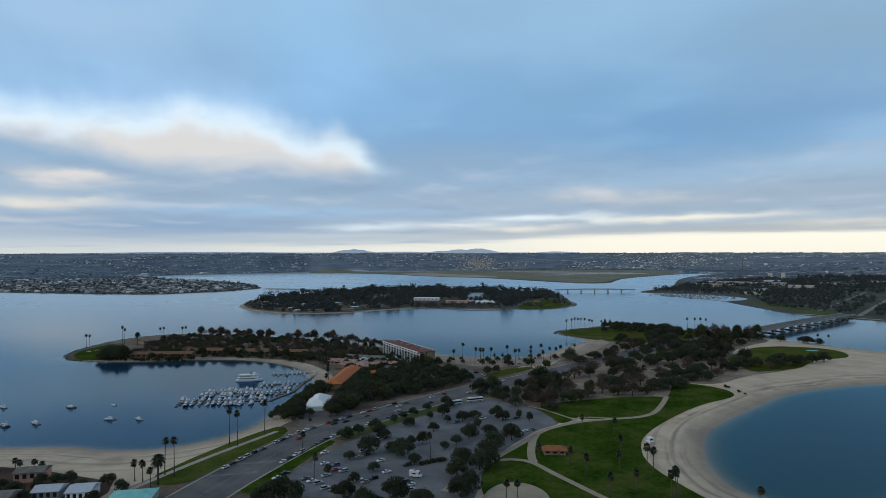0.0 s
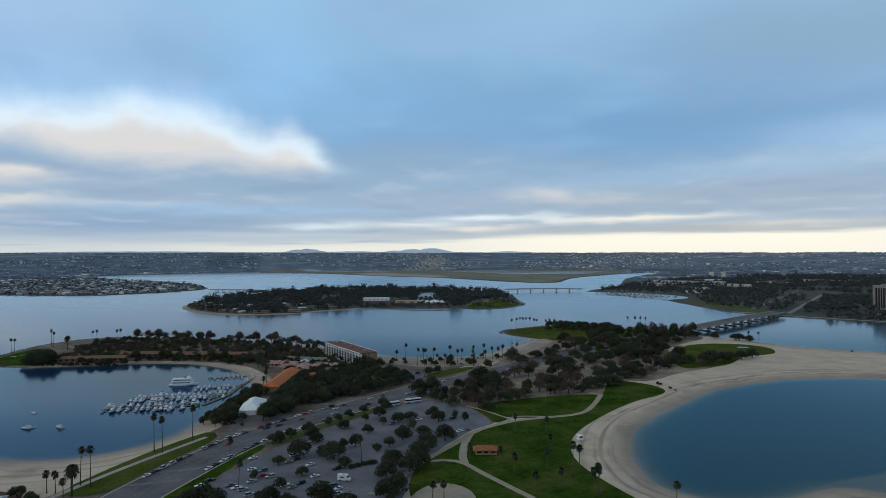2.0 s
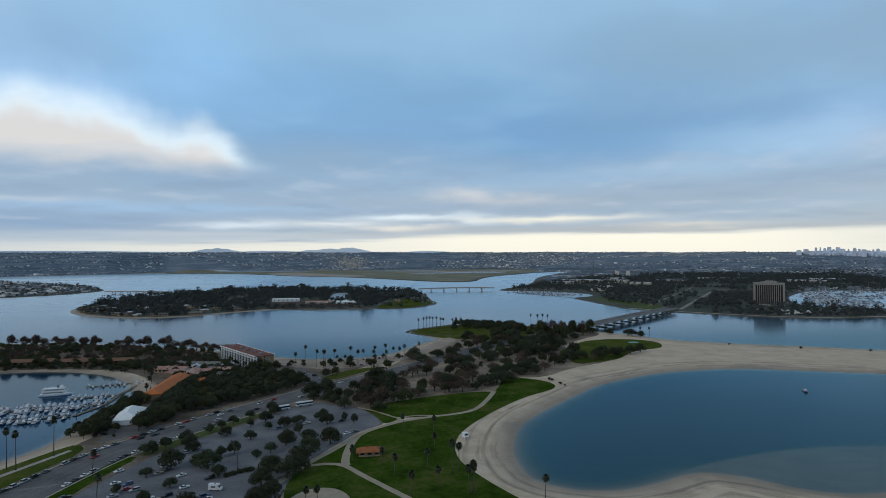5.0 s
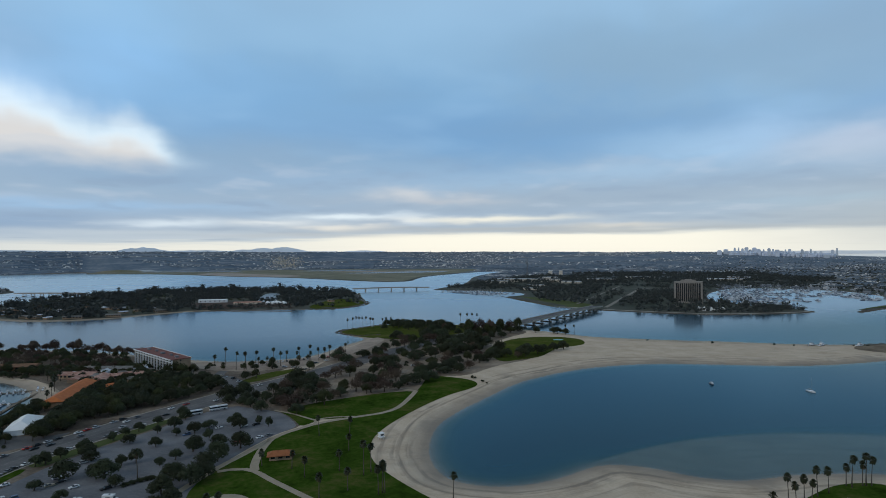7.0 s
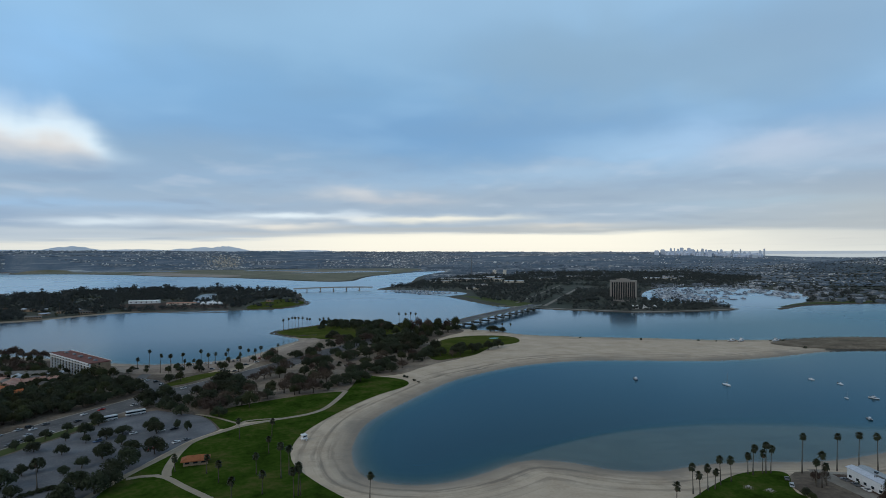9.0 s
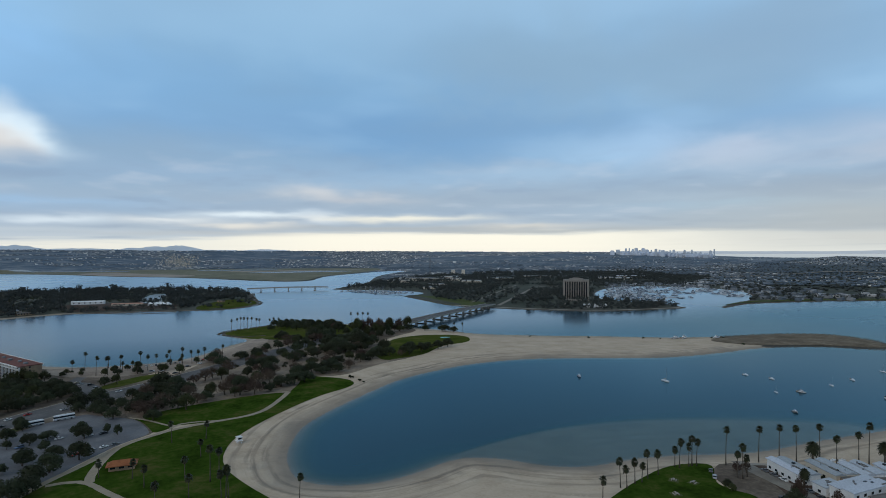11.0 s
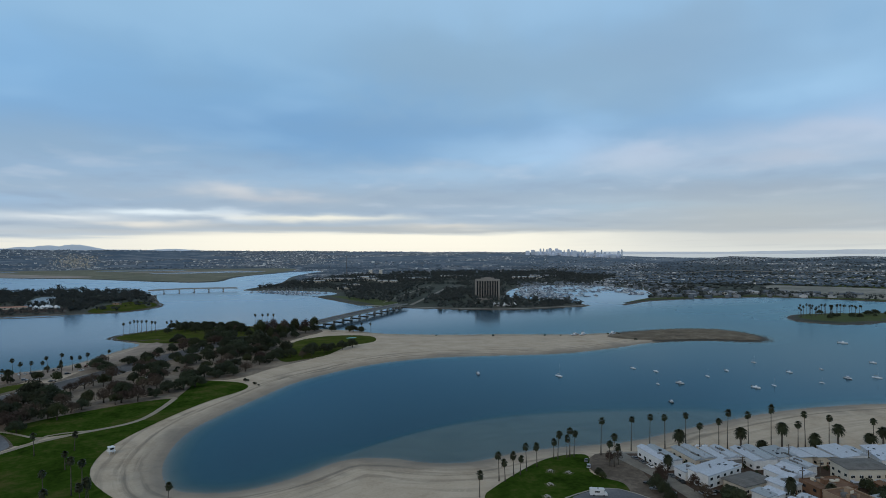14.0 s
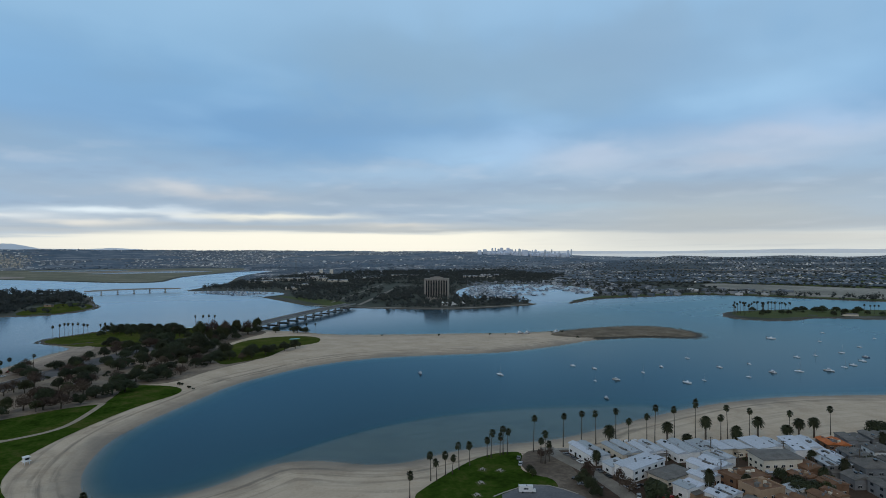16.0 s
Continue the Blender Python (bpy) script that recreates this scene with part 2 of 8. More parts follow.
ASPHALT = material("asphalt", ((0.062, 0.061, 0.065), (0.100, 0.098, 0.102), (0.14, 0.135, 0.135)), 0.06, 1.2, 0.88, 0.2, 3.0)
LOT_ASPHALT = material("old_asphalt", ((0.085, 0.090, 0.102), (0.125, 0.130, 0.146), (0.185, 0.19, 0.205)), 0.05, 0.9, 0.88, 0.2, 3.0)
CONCRETE = material("concrete", ((0.26, 0.24, 0.21), (0.37, 0.34, 0.30)), 0.2, 2.0, 0.85)
PATH_MAT = material("path_concrete", ((0.25, 0.21, 0.155), (0.34, 0.29, 0.22)), 0.2, 2.0, 0.85)
GRASS = material("grass", ((0.016, 0.032, 0.005), (0.034, 0.066, 0.009), (0.080, 0.082, 0.026)), 0.045, 0.35, 0.95, 0.3, 4.0, spec=0.0)
DRY_GRASS = material("dry_grass", ((0.05, 0.075, 0.02), (0.09, 0.10, 0.035)), 0.05, 0.7, 0.9, spec=0.1)
OLIVE_GRASS = material("olive_grass", ((0.035, 0.052, 0.012), (0.062, 0.080, 0.018), (0.10, 0.10, 0.036)), 0.04, 0.4, 0.95, 0.3, 4.0, spec=0.0)
EARTH = material("bare_earth", ((0.075, 0.060, 0.048), (0.13, 0.105, 0.084), (0.23, 0.19, 0.155)), 0.035, 0.4, 0.9, spec=0.1)
PARK_EARTH = material("dry_park_earth", ((0.125, 0.098, 0.076), (0.20, 0.16, 0.125), (0.31, 0.255, 0.20)), 0.03, 0.35, 0.9, spec=0.1)
MULCH = material("mulch", ((0.05, 0.035, 0.028), (0.09, 0.06, 0.045)), 0.1, 0.8, 0.9, spec=0.1)
ROCK = material("riprap", ((0.05, 0.045, 0.038), (0.12, 0.105, 0.085)), 0.2, 1.5, 0.85, 0.5, 1.0, island=0.5)
LEAF = material("leaves", ((0.021, 0.027, 0.015), (0.042, 0.049, 0.024)), 0.4, 3.0, 0.7, vary=0.55, spec=0.15)
LEAF_OLIVE = material("olive_leaves", ((0.028, 0.034, 0.012), (0.048, 0.052, 0.02)), 0.4, 3.0, 0.7, vary=0.5, spec=0.15)
TWIGS = material("bare_twigs", ((0.05, 0.036, 0.028), (0.095, 0.068, 0.053)), 0.4, 3.0, 0.85, vary=0.5, spec=0.1)
BARK = material("bark", ((0.05, 0.04, 0.03), (0.10, 0.08, 0.06)), 1.0, 6.0, 0.9)
FROND = material("palm_fronds", ((0.018, 0.022, 0.010), (0.036, 0.040, 0.018)), 0.5, 4.0, 0.6, vary=0.5, spec=0.2)
SKIRT = material("dead_fronds", ((0.06, 0.042, 0.025), (0.11, 0.08, 0.05)), 0.5, 4.0, 0.9, vary=0.4)
PALM_TRUNK = material("palm_trunk", ((0.06, 0.05, 0.04), (0.12, 0.10, 0.08)), 1.0, 6.0, 0.9)
WHITE = plain("white_paint", (0.74, 0.75, 0.76), 0.4)
GELCOAT = plain("white_gelcoat", (0.72, 0.74, 0.78), 0.25)
GLASS = plain("dark_glass", (0.02, 0.026, 0.032), 0.1)
TYRE = plain("rubber", (0.02, 0.02, 0.021), 0.8)
STEEL = plain("steel", (0.30, 0.31, 0.32), 0.4, 0.6)
ROOF_RED = material("red_roof", ((0.11, 0.036, 0.028), (0.19, 0.072, 0.058)), 0.3, 2.0, 0.85)
ROOF_ORANGE = material("orange_roof", ((0.36, 0.10, 0.03), (0.50, 0.16, 0.05)), 0.3, 2.0, 0.8)
STUCCO = material("cream_stucco", ((0.50, 0.45, 0.37), (0.62, 0.57, 0.48)), 0.2, 3.0, 0.85)
TAN = material("tan_stucco", ((0.24, 0.165, 0.11), (0.34, 0.24, 0.16)), 0.2, 3.0, 0.85)
BROWN = material("brown_shingle", ((0.11, 0.06, 0.035), (0.20, 0.11, 0.065)), 0.3, 3.0, 0.85)
GREY_PAINT = material("grey_paint", ((0.13, 0.137, 0.148), (0.20, 0.207, 0.22)), 0.3, 3.0, 0.7, vary=0.3)
WHITE_ROOF = material("white_roof", ((0.32, 0.36, 0.41), (0.40, 0.44, 0.50), (0.46, 0.50, 0.56)), 1.2, 6.0, 0.6, vary=0.55)
GREY_ROOF = material("grey_roof", ((0.09, 0.086, 0.082), (0.17, 0.162, 0.154)), 0.3, 2.0, 0.85, vary=0.3)
TEAL = material("teal_canvas", ((0.15, 0.42, 0.42), (0.22, 0.52, 0.52)), 0.4, 2.0, 0.7)
CANVAS = material("white_canvas", ((0.66, 0.68, 0.70), (0.76, 0.78, 0.80)), 0.3, 2.0, 0.7)
WOOD = material("weathered_wood", ((0.12, 0.095, 0.07), (0.20, 0.165, 0.13)), 0.4, 4.0, 0.85)


def ground_material():
    """Sand on the near shores, dark earth on the far ones, chosen by the sheet's own attribute; far earth carries
    painted haze.
    """
    m = bpy.data.materials.new("ground")
    m.use_nodes = True
    t = m.node_tree
    b = t.nodes["Principled BSDF"]
    pos = t.nodes.new("ShaderNodeNewGeometry").outputs["Position"]
    att = t.nodes.new("ShaderNodeAttribute")
    att.attribute_name = "earth"
    shore = t.nodes.new("ShaderNodeAttribute")
    shore.attribute_name = "shore"
    lines = t.nodes.new("ShaderNodeCombineXYZ")
    linked(t, calc(t, "MULTIPLY", shore.outputs["Fac"], 0.22), lines.inputs[0])
    linked(t, calc(t, "MULTIPLY", grain(t, pos, 0.006, 3.0), 7.0), lines.inputs[1])
    tide = grain(t, lines.outputs[0], 1.0, 5.0, 0.6, 0.4)
    mott = grain(t, pos, 0.05, 6.0, 0.65)
    fine = grain(t, pos, 0.6, 5.0, 0.7)
    sand = ramp(t, calc(t, "ADD", calc(t, "MULTIPLY", mott, 0.7), calc(t, "MULTIPLY", fine, 0.3)), [(0.34, (0.39, 0.305, 0.225)), (0.5, (0.50, 0.405, 0.31)), (0.66, (0.58, 0.48, 0.375))])
    wrack = calc(t, "MULTIPLY", calc(t, "MULTIPLY", step(t, tide, 0.52, 0.64), step(t, mott, 0.40, 0.62)), step(t, fine, 0.30, 0.55))
    sand = blend(t, calc(t, "MULTIPLY", wrack, 0.32), sand, (0.10, 0.085, 0.07))
    damp = calc(t, "MULTIPLY", step(t, grain(t, pos, 0.022, 5.0, 0.6, 0.6), 0.50, 0.66), calc(t, "SUBTRACT", 1.0, step(t, shore.outputs["Fac"], 16.0, 40.0)))
    sand = blend(t, calc(t, "MULTIPLY", damp, 0.45), sand, (0.20, 0.175, 0.15))
    # two tide lines of dark weed, wandering along the beach
    wander = calc(t, "ADD", shore.outputs["Fac"], calc(t, "ADD", calc(t, "MULTIPLY", calc(t, "SUBTRACT", grain(t, pos, 0.012, 3.0), 0.5), 15.0), calc(t, "MULTIPLY", calc(t, "SUBTRACT", mott, 0.5), 7.0)))
    for at, wid, dark in ((18.0, 2.4, 0.5), (11.5, 1.8, 0.5), (27.0, 1.8, 0.35)):
        off = calc(t, "ABSOLUTE", calc(t, "SUBTRACT", wander, at))
        line = calc(t, "MULTIPLY", calc(t, "SUBTRACT", 1.0, step(t, off, wid * 0.3, wid * 1.5)), step(t, tide, 0.38, 0.58))
        sand = blend(t, calc(t, "MULTIPLY", line, dark), sand, (0.10, 0.088, 0.075))
    wet = calc(t, "SUBTRACT", 1.0, step(t, calc(t, "ADD", shore.outputs["Fac"], calc(t, "MULTIPLY", calc(t, "SUBTRACT", tide, 0.5), 14.0)), 0.0, 17.0))
    sand = blend(t, calc(t, "MULTIPLY", wet, 0.6), sand, (0.16, 0.145, 0.13))
    patch = grain(t, pos, 0.006, 8.0, 0.7)
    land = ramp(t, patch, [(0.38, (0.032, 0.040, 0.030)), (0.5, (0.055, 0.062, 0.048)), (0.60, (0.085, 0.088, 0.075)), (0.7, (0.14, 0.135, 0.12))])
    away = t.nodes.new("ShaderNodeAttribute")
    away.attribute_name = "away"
    # distance haze put into the soil colour: bluer and paler far off
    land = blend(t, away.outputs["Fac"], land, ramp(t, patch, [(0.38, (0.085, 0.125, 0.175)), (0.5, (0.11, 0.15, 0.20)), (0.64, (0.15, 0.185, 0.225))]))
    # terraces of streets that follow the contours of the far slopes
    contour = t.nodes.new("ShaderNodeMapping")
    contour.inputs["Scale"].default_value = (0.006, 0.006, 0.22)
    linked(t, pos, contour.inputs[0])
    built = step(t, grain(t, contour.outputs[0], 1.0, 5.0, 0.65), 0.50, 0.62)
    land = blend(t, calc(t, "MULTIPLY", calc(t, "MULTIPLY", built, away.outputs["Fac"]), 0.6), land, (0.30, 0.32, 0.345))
    rocky = calc(t, "SUBTRACT", 1.0, step(t, shore.outputs["Fac"], 7.0, 11.0))
    land = blend(t, rocky, land, ramp(t, fine, [(0.35, (0.04, 0.037, 0.033)), (0.65, (0.11, 0.10, 0.088))]))
    linked(t, blend(t, att.outputs["Fac"], sand, land), b.inputs["Base Color"])
    b.inputs["Roughness"].default_value = 0.9
    b.inputs["Specular IOR Level"].default_value = 0.15
    bn = t.nodes.new("ShaderNodeBump")
    bn.inputs["Strength"].default_value, bn.inputs["Distance"].default_value = 0.6, 0.3
    linked(t, fine, bn.inputs["Height"])
    linked(t, bn.outputs[0], b.inputs["Normal"])
    return m


def water_material():
    """Blue-green body seen through a glossy, lightly ruffled surface; the shallows let the sand show. Reflection tint
    and strength are painted by place.
    """
    m = bpy.data.materials.new("water")
    m.use_nodes = True
    t = m.node_tree
    t.nodes.clear()
    pos = t.nodes.new("ShaderNodeNewGeometry").outputs["Position"]
    att = t.nodes.new("ShaderNodeAttribute")
    att.attribute_name = "depth"
    d = att.outputs["Fac"]
    place = t.nodes.new("ShaderNodeSeparateXYZ")
    linked(t, pos, place.inputs[0])
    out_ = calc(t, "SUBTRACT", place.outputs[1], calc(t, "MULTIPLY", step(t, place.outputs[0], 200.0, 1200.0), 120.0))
    # slicks and cat's paws: long smooth lanes between ruffled ones; the open bay is ruffled by the wind
    lanes = t.nodes.new("ShaderNodeMapping")
    lanes.inputs["Rotation"].default_value, lanes.inputs["Scale"].default_value = (0, 0, 0.5), (0.35, 1.0, 1.0)
    linked(t, pos, lanes.inputs[0])
    calm = grain(t, lanes.outputs[0], 0.006, 4.0, 0.55)
    wind = calc(t, "MAXIMUM", step(t, place.outputs[1], 750.0, 1500.0), step(t, place.outputs[0], 750.0, 1050.0))
    bn = t.nodes.new("ShaderNodeBump")
    bn.inputs["Distance"].default_value = 0.3
    linked(t, calc(t, "MULTIPLY", calm, 0.14), bn.inputs["Strength"])
    linked(t, grain(t, pos, 0.35, 4.0, 0.6, 0.2), bn.inputs["Height"])
    deep = t.nodes.new("ShaderNodeBsdfDiffuse")
    tone = ramp(t, d, [(0.0, (0.10, 0.125, 0.10)), (0.10, (0.05, 0.092, 0.086)), (0.22, (0.014, 0.052, 0.064)), (0.42, (0.003, 0.034, 0.058)), (1.0, (0.003, 0.026, 0.050))])
    basin = ramp(t, d, [(0.0, (0.10, 0.115, 0.11)), (0.10, (0.035, 0.062, 0.085)), (0.22, (0.010, 0.034, 0.066)), (1.0, (0.004, 0.022, 0.058))])
    linked(t, blend(t, step(t, place.outputs[0], -60.0, -170.0), tone, basin), deep.inputs[0])
    clear = t.nodes.new("ShaderNodeBsdfTransparent")
    body = t.nodes.new("ShaderNodeMixShader")
    linked(t, ramp(t, d, [(0.0, 0.06), (0.06, 0.34), (0.14, 0.62), (0.32, 0.9), (0.7, 1.0)]), body.inputs[0])
    linked(t, clear.outputs[0], body.inputs[1])
    linked(t, deep.outputs[0], body.inputs[2])
    gloss = t.nodes.new("ShaderNodeBsdfGlossy")
    # reflection tint painted by place: teal near, bluer westward, paler offshore
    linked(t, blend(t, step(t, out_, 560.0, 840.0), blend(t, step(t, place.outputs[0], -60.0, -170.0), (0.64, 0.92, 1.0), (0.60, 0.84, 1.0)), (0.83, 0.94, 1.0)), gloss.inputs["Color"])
    linked(t, calc(t, "ADD", calc(t, "ADD", calc(t, "MULTIPLY", calm, 0.10), 0.07), calc(t, "MULTIPLY", wind, 0.16)), gloss.inputs["Roughness"])
    linked(t, bn.outputs[0], gloss.inputs["Normal"])
    fres = t.nodes.new("ShaderNodeFresnel")
    fres.inputs["IOR"].default_value = 1.33
    linked(t, bn.outputs[0], fres.inputs["Normal"])
    top = t.nodes.new("ShaderNodeMixShader")
    # reflected sky turned up by place, offshore and in the far west
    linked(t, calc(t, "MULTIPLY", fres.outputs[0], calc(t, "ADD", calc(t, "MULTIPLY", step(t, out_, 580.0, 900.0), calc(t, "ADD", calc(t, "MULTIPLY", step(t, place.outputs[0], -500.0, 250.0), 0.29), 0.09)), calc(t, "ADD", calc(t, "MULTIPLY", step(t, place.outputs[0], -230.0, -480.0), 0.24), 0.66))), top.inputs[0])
    linked(t, body.outputs[0], top.inputs[1])
    linked(t, gloss.outputs[0], top.inputs[2])
    end = t.nodes.new("ShaderNodeOutputMaterial")
    linked(t, top.outputs[0], end.inputs[0])
    return m


# ---------------------------------------------------------------- plan of the land
NEAR_NORTH = [(-800, 318), (-274, 323), (-237, 329), (-205, 321), (-172, 328), (-147, 356), (-140, 390), (-143, 430), (-139, 479), (-142, 510), (-158, 545), (-190, 590), (-240, 618),
              (-290, 624), (-332, 613), (-371, 606), (-421, 604), (-448, 616), (-473, 645), (-488, 693), (-491, 758), (-474, 818), (-430, 842), (-330, 825), (-200, 770), (-110, 715), (-43, 657),
              (-7, 643), (51, 644), (80, 672), (112, 735), (140, 768), (126, 800), (105, 848), (116, 876), (150, 900), (189, 930), (270, 905), (340, 850)]
NEAR_SPIT = [(372, 790), (405, 760), (414, 712), (492, 656), (560, 622), (618, 580), (695, 555), (751, 552), (801, 540), (836, 515), (838, 475), (818, 430), (792, 410), (764, 412),
             (742, 446), (705, 464), (655, 475), (600, 466), (524, 466), (478, 484), (432, 504), (384, 521), (322, 517), (280, 500), (235, 475), (200, 438), (165, 402),
             (141, 372), (128, 340), (121, 310), (121, 285)]
NEAR_BEACH = [(127, 272), (142, 262), (160, 260), (181, 266), (199, 275), (214, 275), (229, 264), (240, 249), (260, 238), (288, 240), (314, 235), (336, 227), (357, 221), (400, 222), (440, 221), (476, 219), (510, 214),
              (563, 198), (625, 160), (720, 95), (800, 0), (900, -200), (1200, -4900), (-4900, -4900), (-4900, 300)]
VACATION_ISLE = [(-575, 1376), (-545, 1290), (-480, 1203), (-402, 1150), (-342, 1136), (-278, 1145), (-204, 1220), (-140, 1262), (-64, 1262), (29, 1244), (70, 1230), (118, 1218), (160, 1255), (190, 1305),
                 (206, 1357), (200, 1440), (205, 1560), (215, 1700), (200, 1800), (80, 1960), (-190, 2050), (-420, 2000), (-560, 1840), (-610, 1560)]
ISLET = [(1022, 495), (1040, 530), (1075, 552), (1129, 570), (1249, 524), (1366, 430), (1500, 250), (1440, 200), (1300, 280), (1181, 360), (1160, 405), (1121, 435), (1063, 434), (1030, 456)]
CROWN_SHORE = [(-4900, 2600), (-2600, 2170), (-1642, 1915), (-1319, 1826), (-1029, 1755), (-945, 1825), (-854, 1916), (-811, 2050), (-812, 2150), (-1000, 2463), (-1272, 2726),
               (-1853, 3259), (-2100, 3560), (-2120, 3800), (-2058, 3918), (-1794, 4200), (-1590, 4425), (-1420, 4540)]
FIESTA_SHORE = [(-1340, 4520), (-1300, 4300), (-1240, 4160), (-1000, 4135), (-640, 3825), (-296, 3300), (-18, 3060), (160, 2740), (330, 2430), (420, 2345), (500, 2400), (556, 2600), (660, 2880), (935, 3250), (1130, 3480)]
HARBOUR_SHORE = [(1280, 3480), (1140, 3260), (868, 2760), (693, 2230), (620, 2050), (440, 1790), (482, 1742), (545, 1705), (630, 1620), (655, 1520), (615, 1455), (557, 1440), (558, 1275), (561, 1120), (605, 1040),
                 (669, 966), (749, 893), (838, 880), (933, 874), (957, 891), (971, 934), (955, 990), (946, 1067), (945, 1164), (1106, 1372), (1324, 1547), (1470, 1431),
                 (1481, 1220), (1300, 1010), (1160, 930), (1117, 912), (1020, 862), (1020, 846), (1120, 893), (1235, 888), (1403, 855), (1499, 780), (1525, 654), (1561, 490),
                 (1700, 200), (2500, -900), (4900, -3000), (4900, 7000), (-4900, 7000)]
SHELF = [(160, 262), (181, 271), (208, 283), (238, 293), (270, 300), (305, 301), (345, 294), (390, 276), (430, 252), (460, 232), (440, 215), (400, 215), (336, 220), (262, 230), (200, 255)]
RIVER_FLAT = [(1590, 520), (1560, 640), (1640, 800), (1760, 1040), (1880, 1080), (1950, 850), (1990, 620), (2300, 0), (1900, 0)]


def rounded(points, rounds=2):
    """A closed outline with its corners cut smooth."""
    p = np.array(points, float)
    for _ in range(rounds):
        q = np.roll(p, -1, 0)
        p = np.stack([0.75 * p + 0.25 * q, 0.25 * p + 0.75 * q], 1).reshape(-1, 2)
    return p


def inside_distance(outline, x, y):
    """Metres inside an outline (negative outside)."""
    a = np.asarray(outline, float)
    b = np.roll(a, -1, 0)
    if x.size <= 64:  # few places: all sides at once
        e, px, py = b - a, x.reshape(-1, 1), y.reshape(-1, 1)
        t = np.clip(((px - a[:, 0]) * e[:, 0] + (py - a[:, 1]) * e[:, 1]) / ((e * e).sum(1) + 1e-9), 0, 1)
        near = np.hypot(px - a[:, 0] - t * e[:, 0], py - a[:, 1] - t * e[:, 1]).min(1)
        cross = ((a[:, 1] > py) != (b[:, 1] > py)) & (px < e[:, 0] * (py - a[:, 1]) / (e[:, 1] + 1e-12) + a[:, 0])
        return np.where(cross.sum(1) % 2 == 1, near, -near).reshape(x.shape)
    best, odd = np.full(x.shape, 1e12), np.zeros(x.shape, bool)
    for (ax, ay), (bx, by) in zip(a, b):
        ex, ey = bx - ax, by - ay
        t = np.clip(((x - ax) * ex + (y - ay) * ey) / (ex * ex + ey * ey + 1e-9), 0, 1)
        np.minimum(best, (x - ax - t * ex) ** 2 + (y - ay - t * ey) ** 2, out=best)
        odd ^= ((ay > y) != (by > y)) & (x < ex * (y - ay) / (by - ay + 1e-12) + ax)
    return np.where(odd, 1, -1) * np.sqrt(best)


NEAR = rounded(NEAR_NORTH + NEAR_SPIT + NEAR_BEACH)
MAIN = rounded(CROWN_SHORE + FIESTA_SHORE + HARBOUR_SHORE)
ISLE, ISLET_OUT, SHELF_OUT = rounded(VACATION_ISLE), rounded(ISLET), rounded(SHELF)


def heights(x, y):
    """Ground level, metres inside the shore, and whether the soil is earth, for arrays of places."""
    x, y = np.asarray(x, float), np.asarray(y, float)
    near, main, isle, islet = (inside_distance(o, x, y) for o in (NEAR, MAIN, ISLE, ISLET_OUT))
    d = np.maximum(np.maximum(near, main), np.maximum(isle, islet))
    shelf = inside_distance(SHELF_OUT, x, y)
    up = 2.0 * (1 - np.exp(-np.maximum(d, 0) / 14.0))
    down = -np.maximum(-d, 0) * 0.085
    down = np.maximum(down, -6.0)
    brow = np.interp(x, [250, 330, 420], [0.30, 0.13, 0.06])
    down = np.where(shelf > -40, np.maximum(down, -0.30 - brow * np.clip(-shelf, 0, 40)), down)
    z = np.where(d > 0, up, down)
    r, az = np.hypot(x - 60, y), np.degrees(np.arctan2(x - 60, y))
    # the mesas that close the view, and the long ridge to the south
    start = np.interp(az, [-45, -36, -30, 14, 24, 34], [4000, 4300, 4660, 4660, 4300, 3900])
    rise = np.clip((r - start) / (4900 - start), 0, 1)
    rise = rise * rise * (3 - 2 * rise)
    crest = np.interp(az, [-60, -41, -25, -5, 16, 30, 38, 44, 50, 60, 69, 75], [152, 150, 148, 138, 124, 112, 106, 86, 66, 58, 62, 82]) + 1.2 * np.sin(az * 0.8) + 0.8 * np.sin(az * 1.9)
    lift = np.clip((r - 1900) / 1500, 0, 1)
    ridge = np.clip((az - 44) / 12, 0, 1) * lift * lift * (3 - 2 * lift) * (66 + 6 * np.sin(az * 0.7) + 14 * np.clip((az - 68) / 5, 0, 1))
    hill = np.where(main > 0, np.maximum(rise * crest, ridge), 0) * np.clip(main / 120, 0, 1)
    beach = (x < -120) & (y < 1500)
    earth = np.clip((np.maximum(main, islet) + 4) / 4, 0, 1)
    earth = np.maximum(earth, np.where(beach, np.clip((isle - 7) / 8, 0, 1), np.clip((isle + 4) / 4, 0, 1)))
    rock_end = ((x > 672) & (y > 395) & (x < 900)) | ((x > 95) & (x < 300) & (y > 835 + 0.35 * np.abs(x - 120)) & (y < 960))
    rock_end |= (x < -425) & (y > 606) & (y < 840)
    earth = np.maximum(earth, np.where(rock_end & (near > -4), 1.0, 0.0))
    return z + hill, d, earth


def level(x, y):
    return float(heights(np.array([x]), np.array([y]))[0][0])


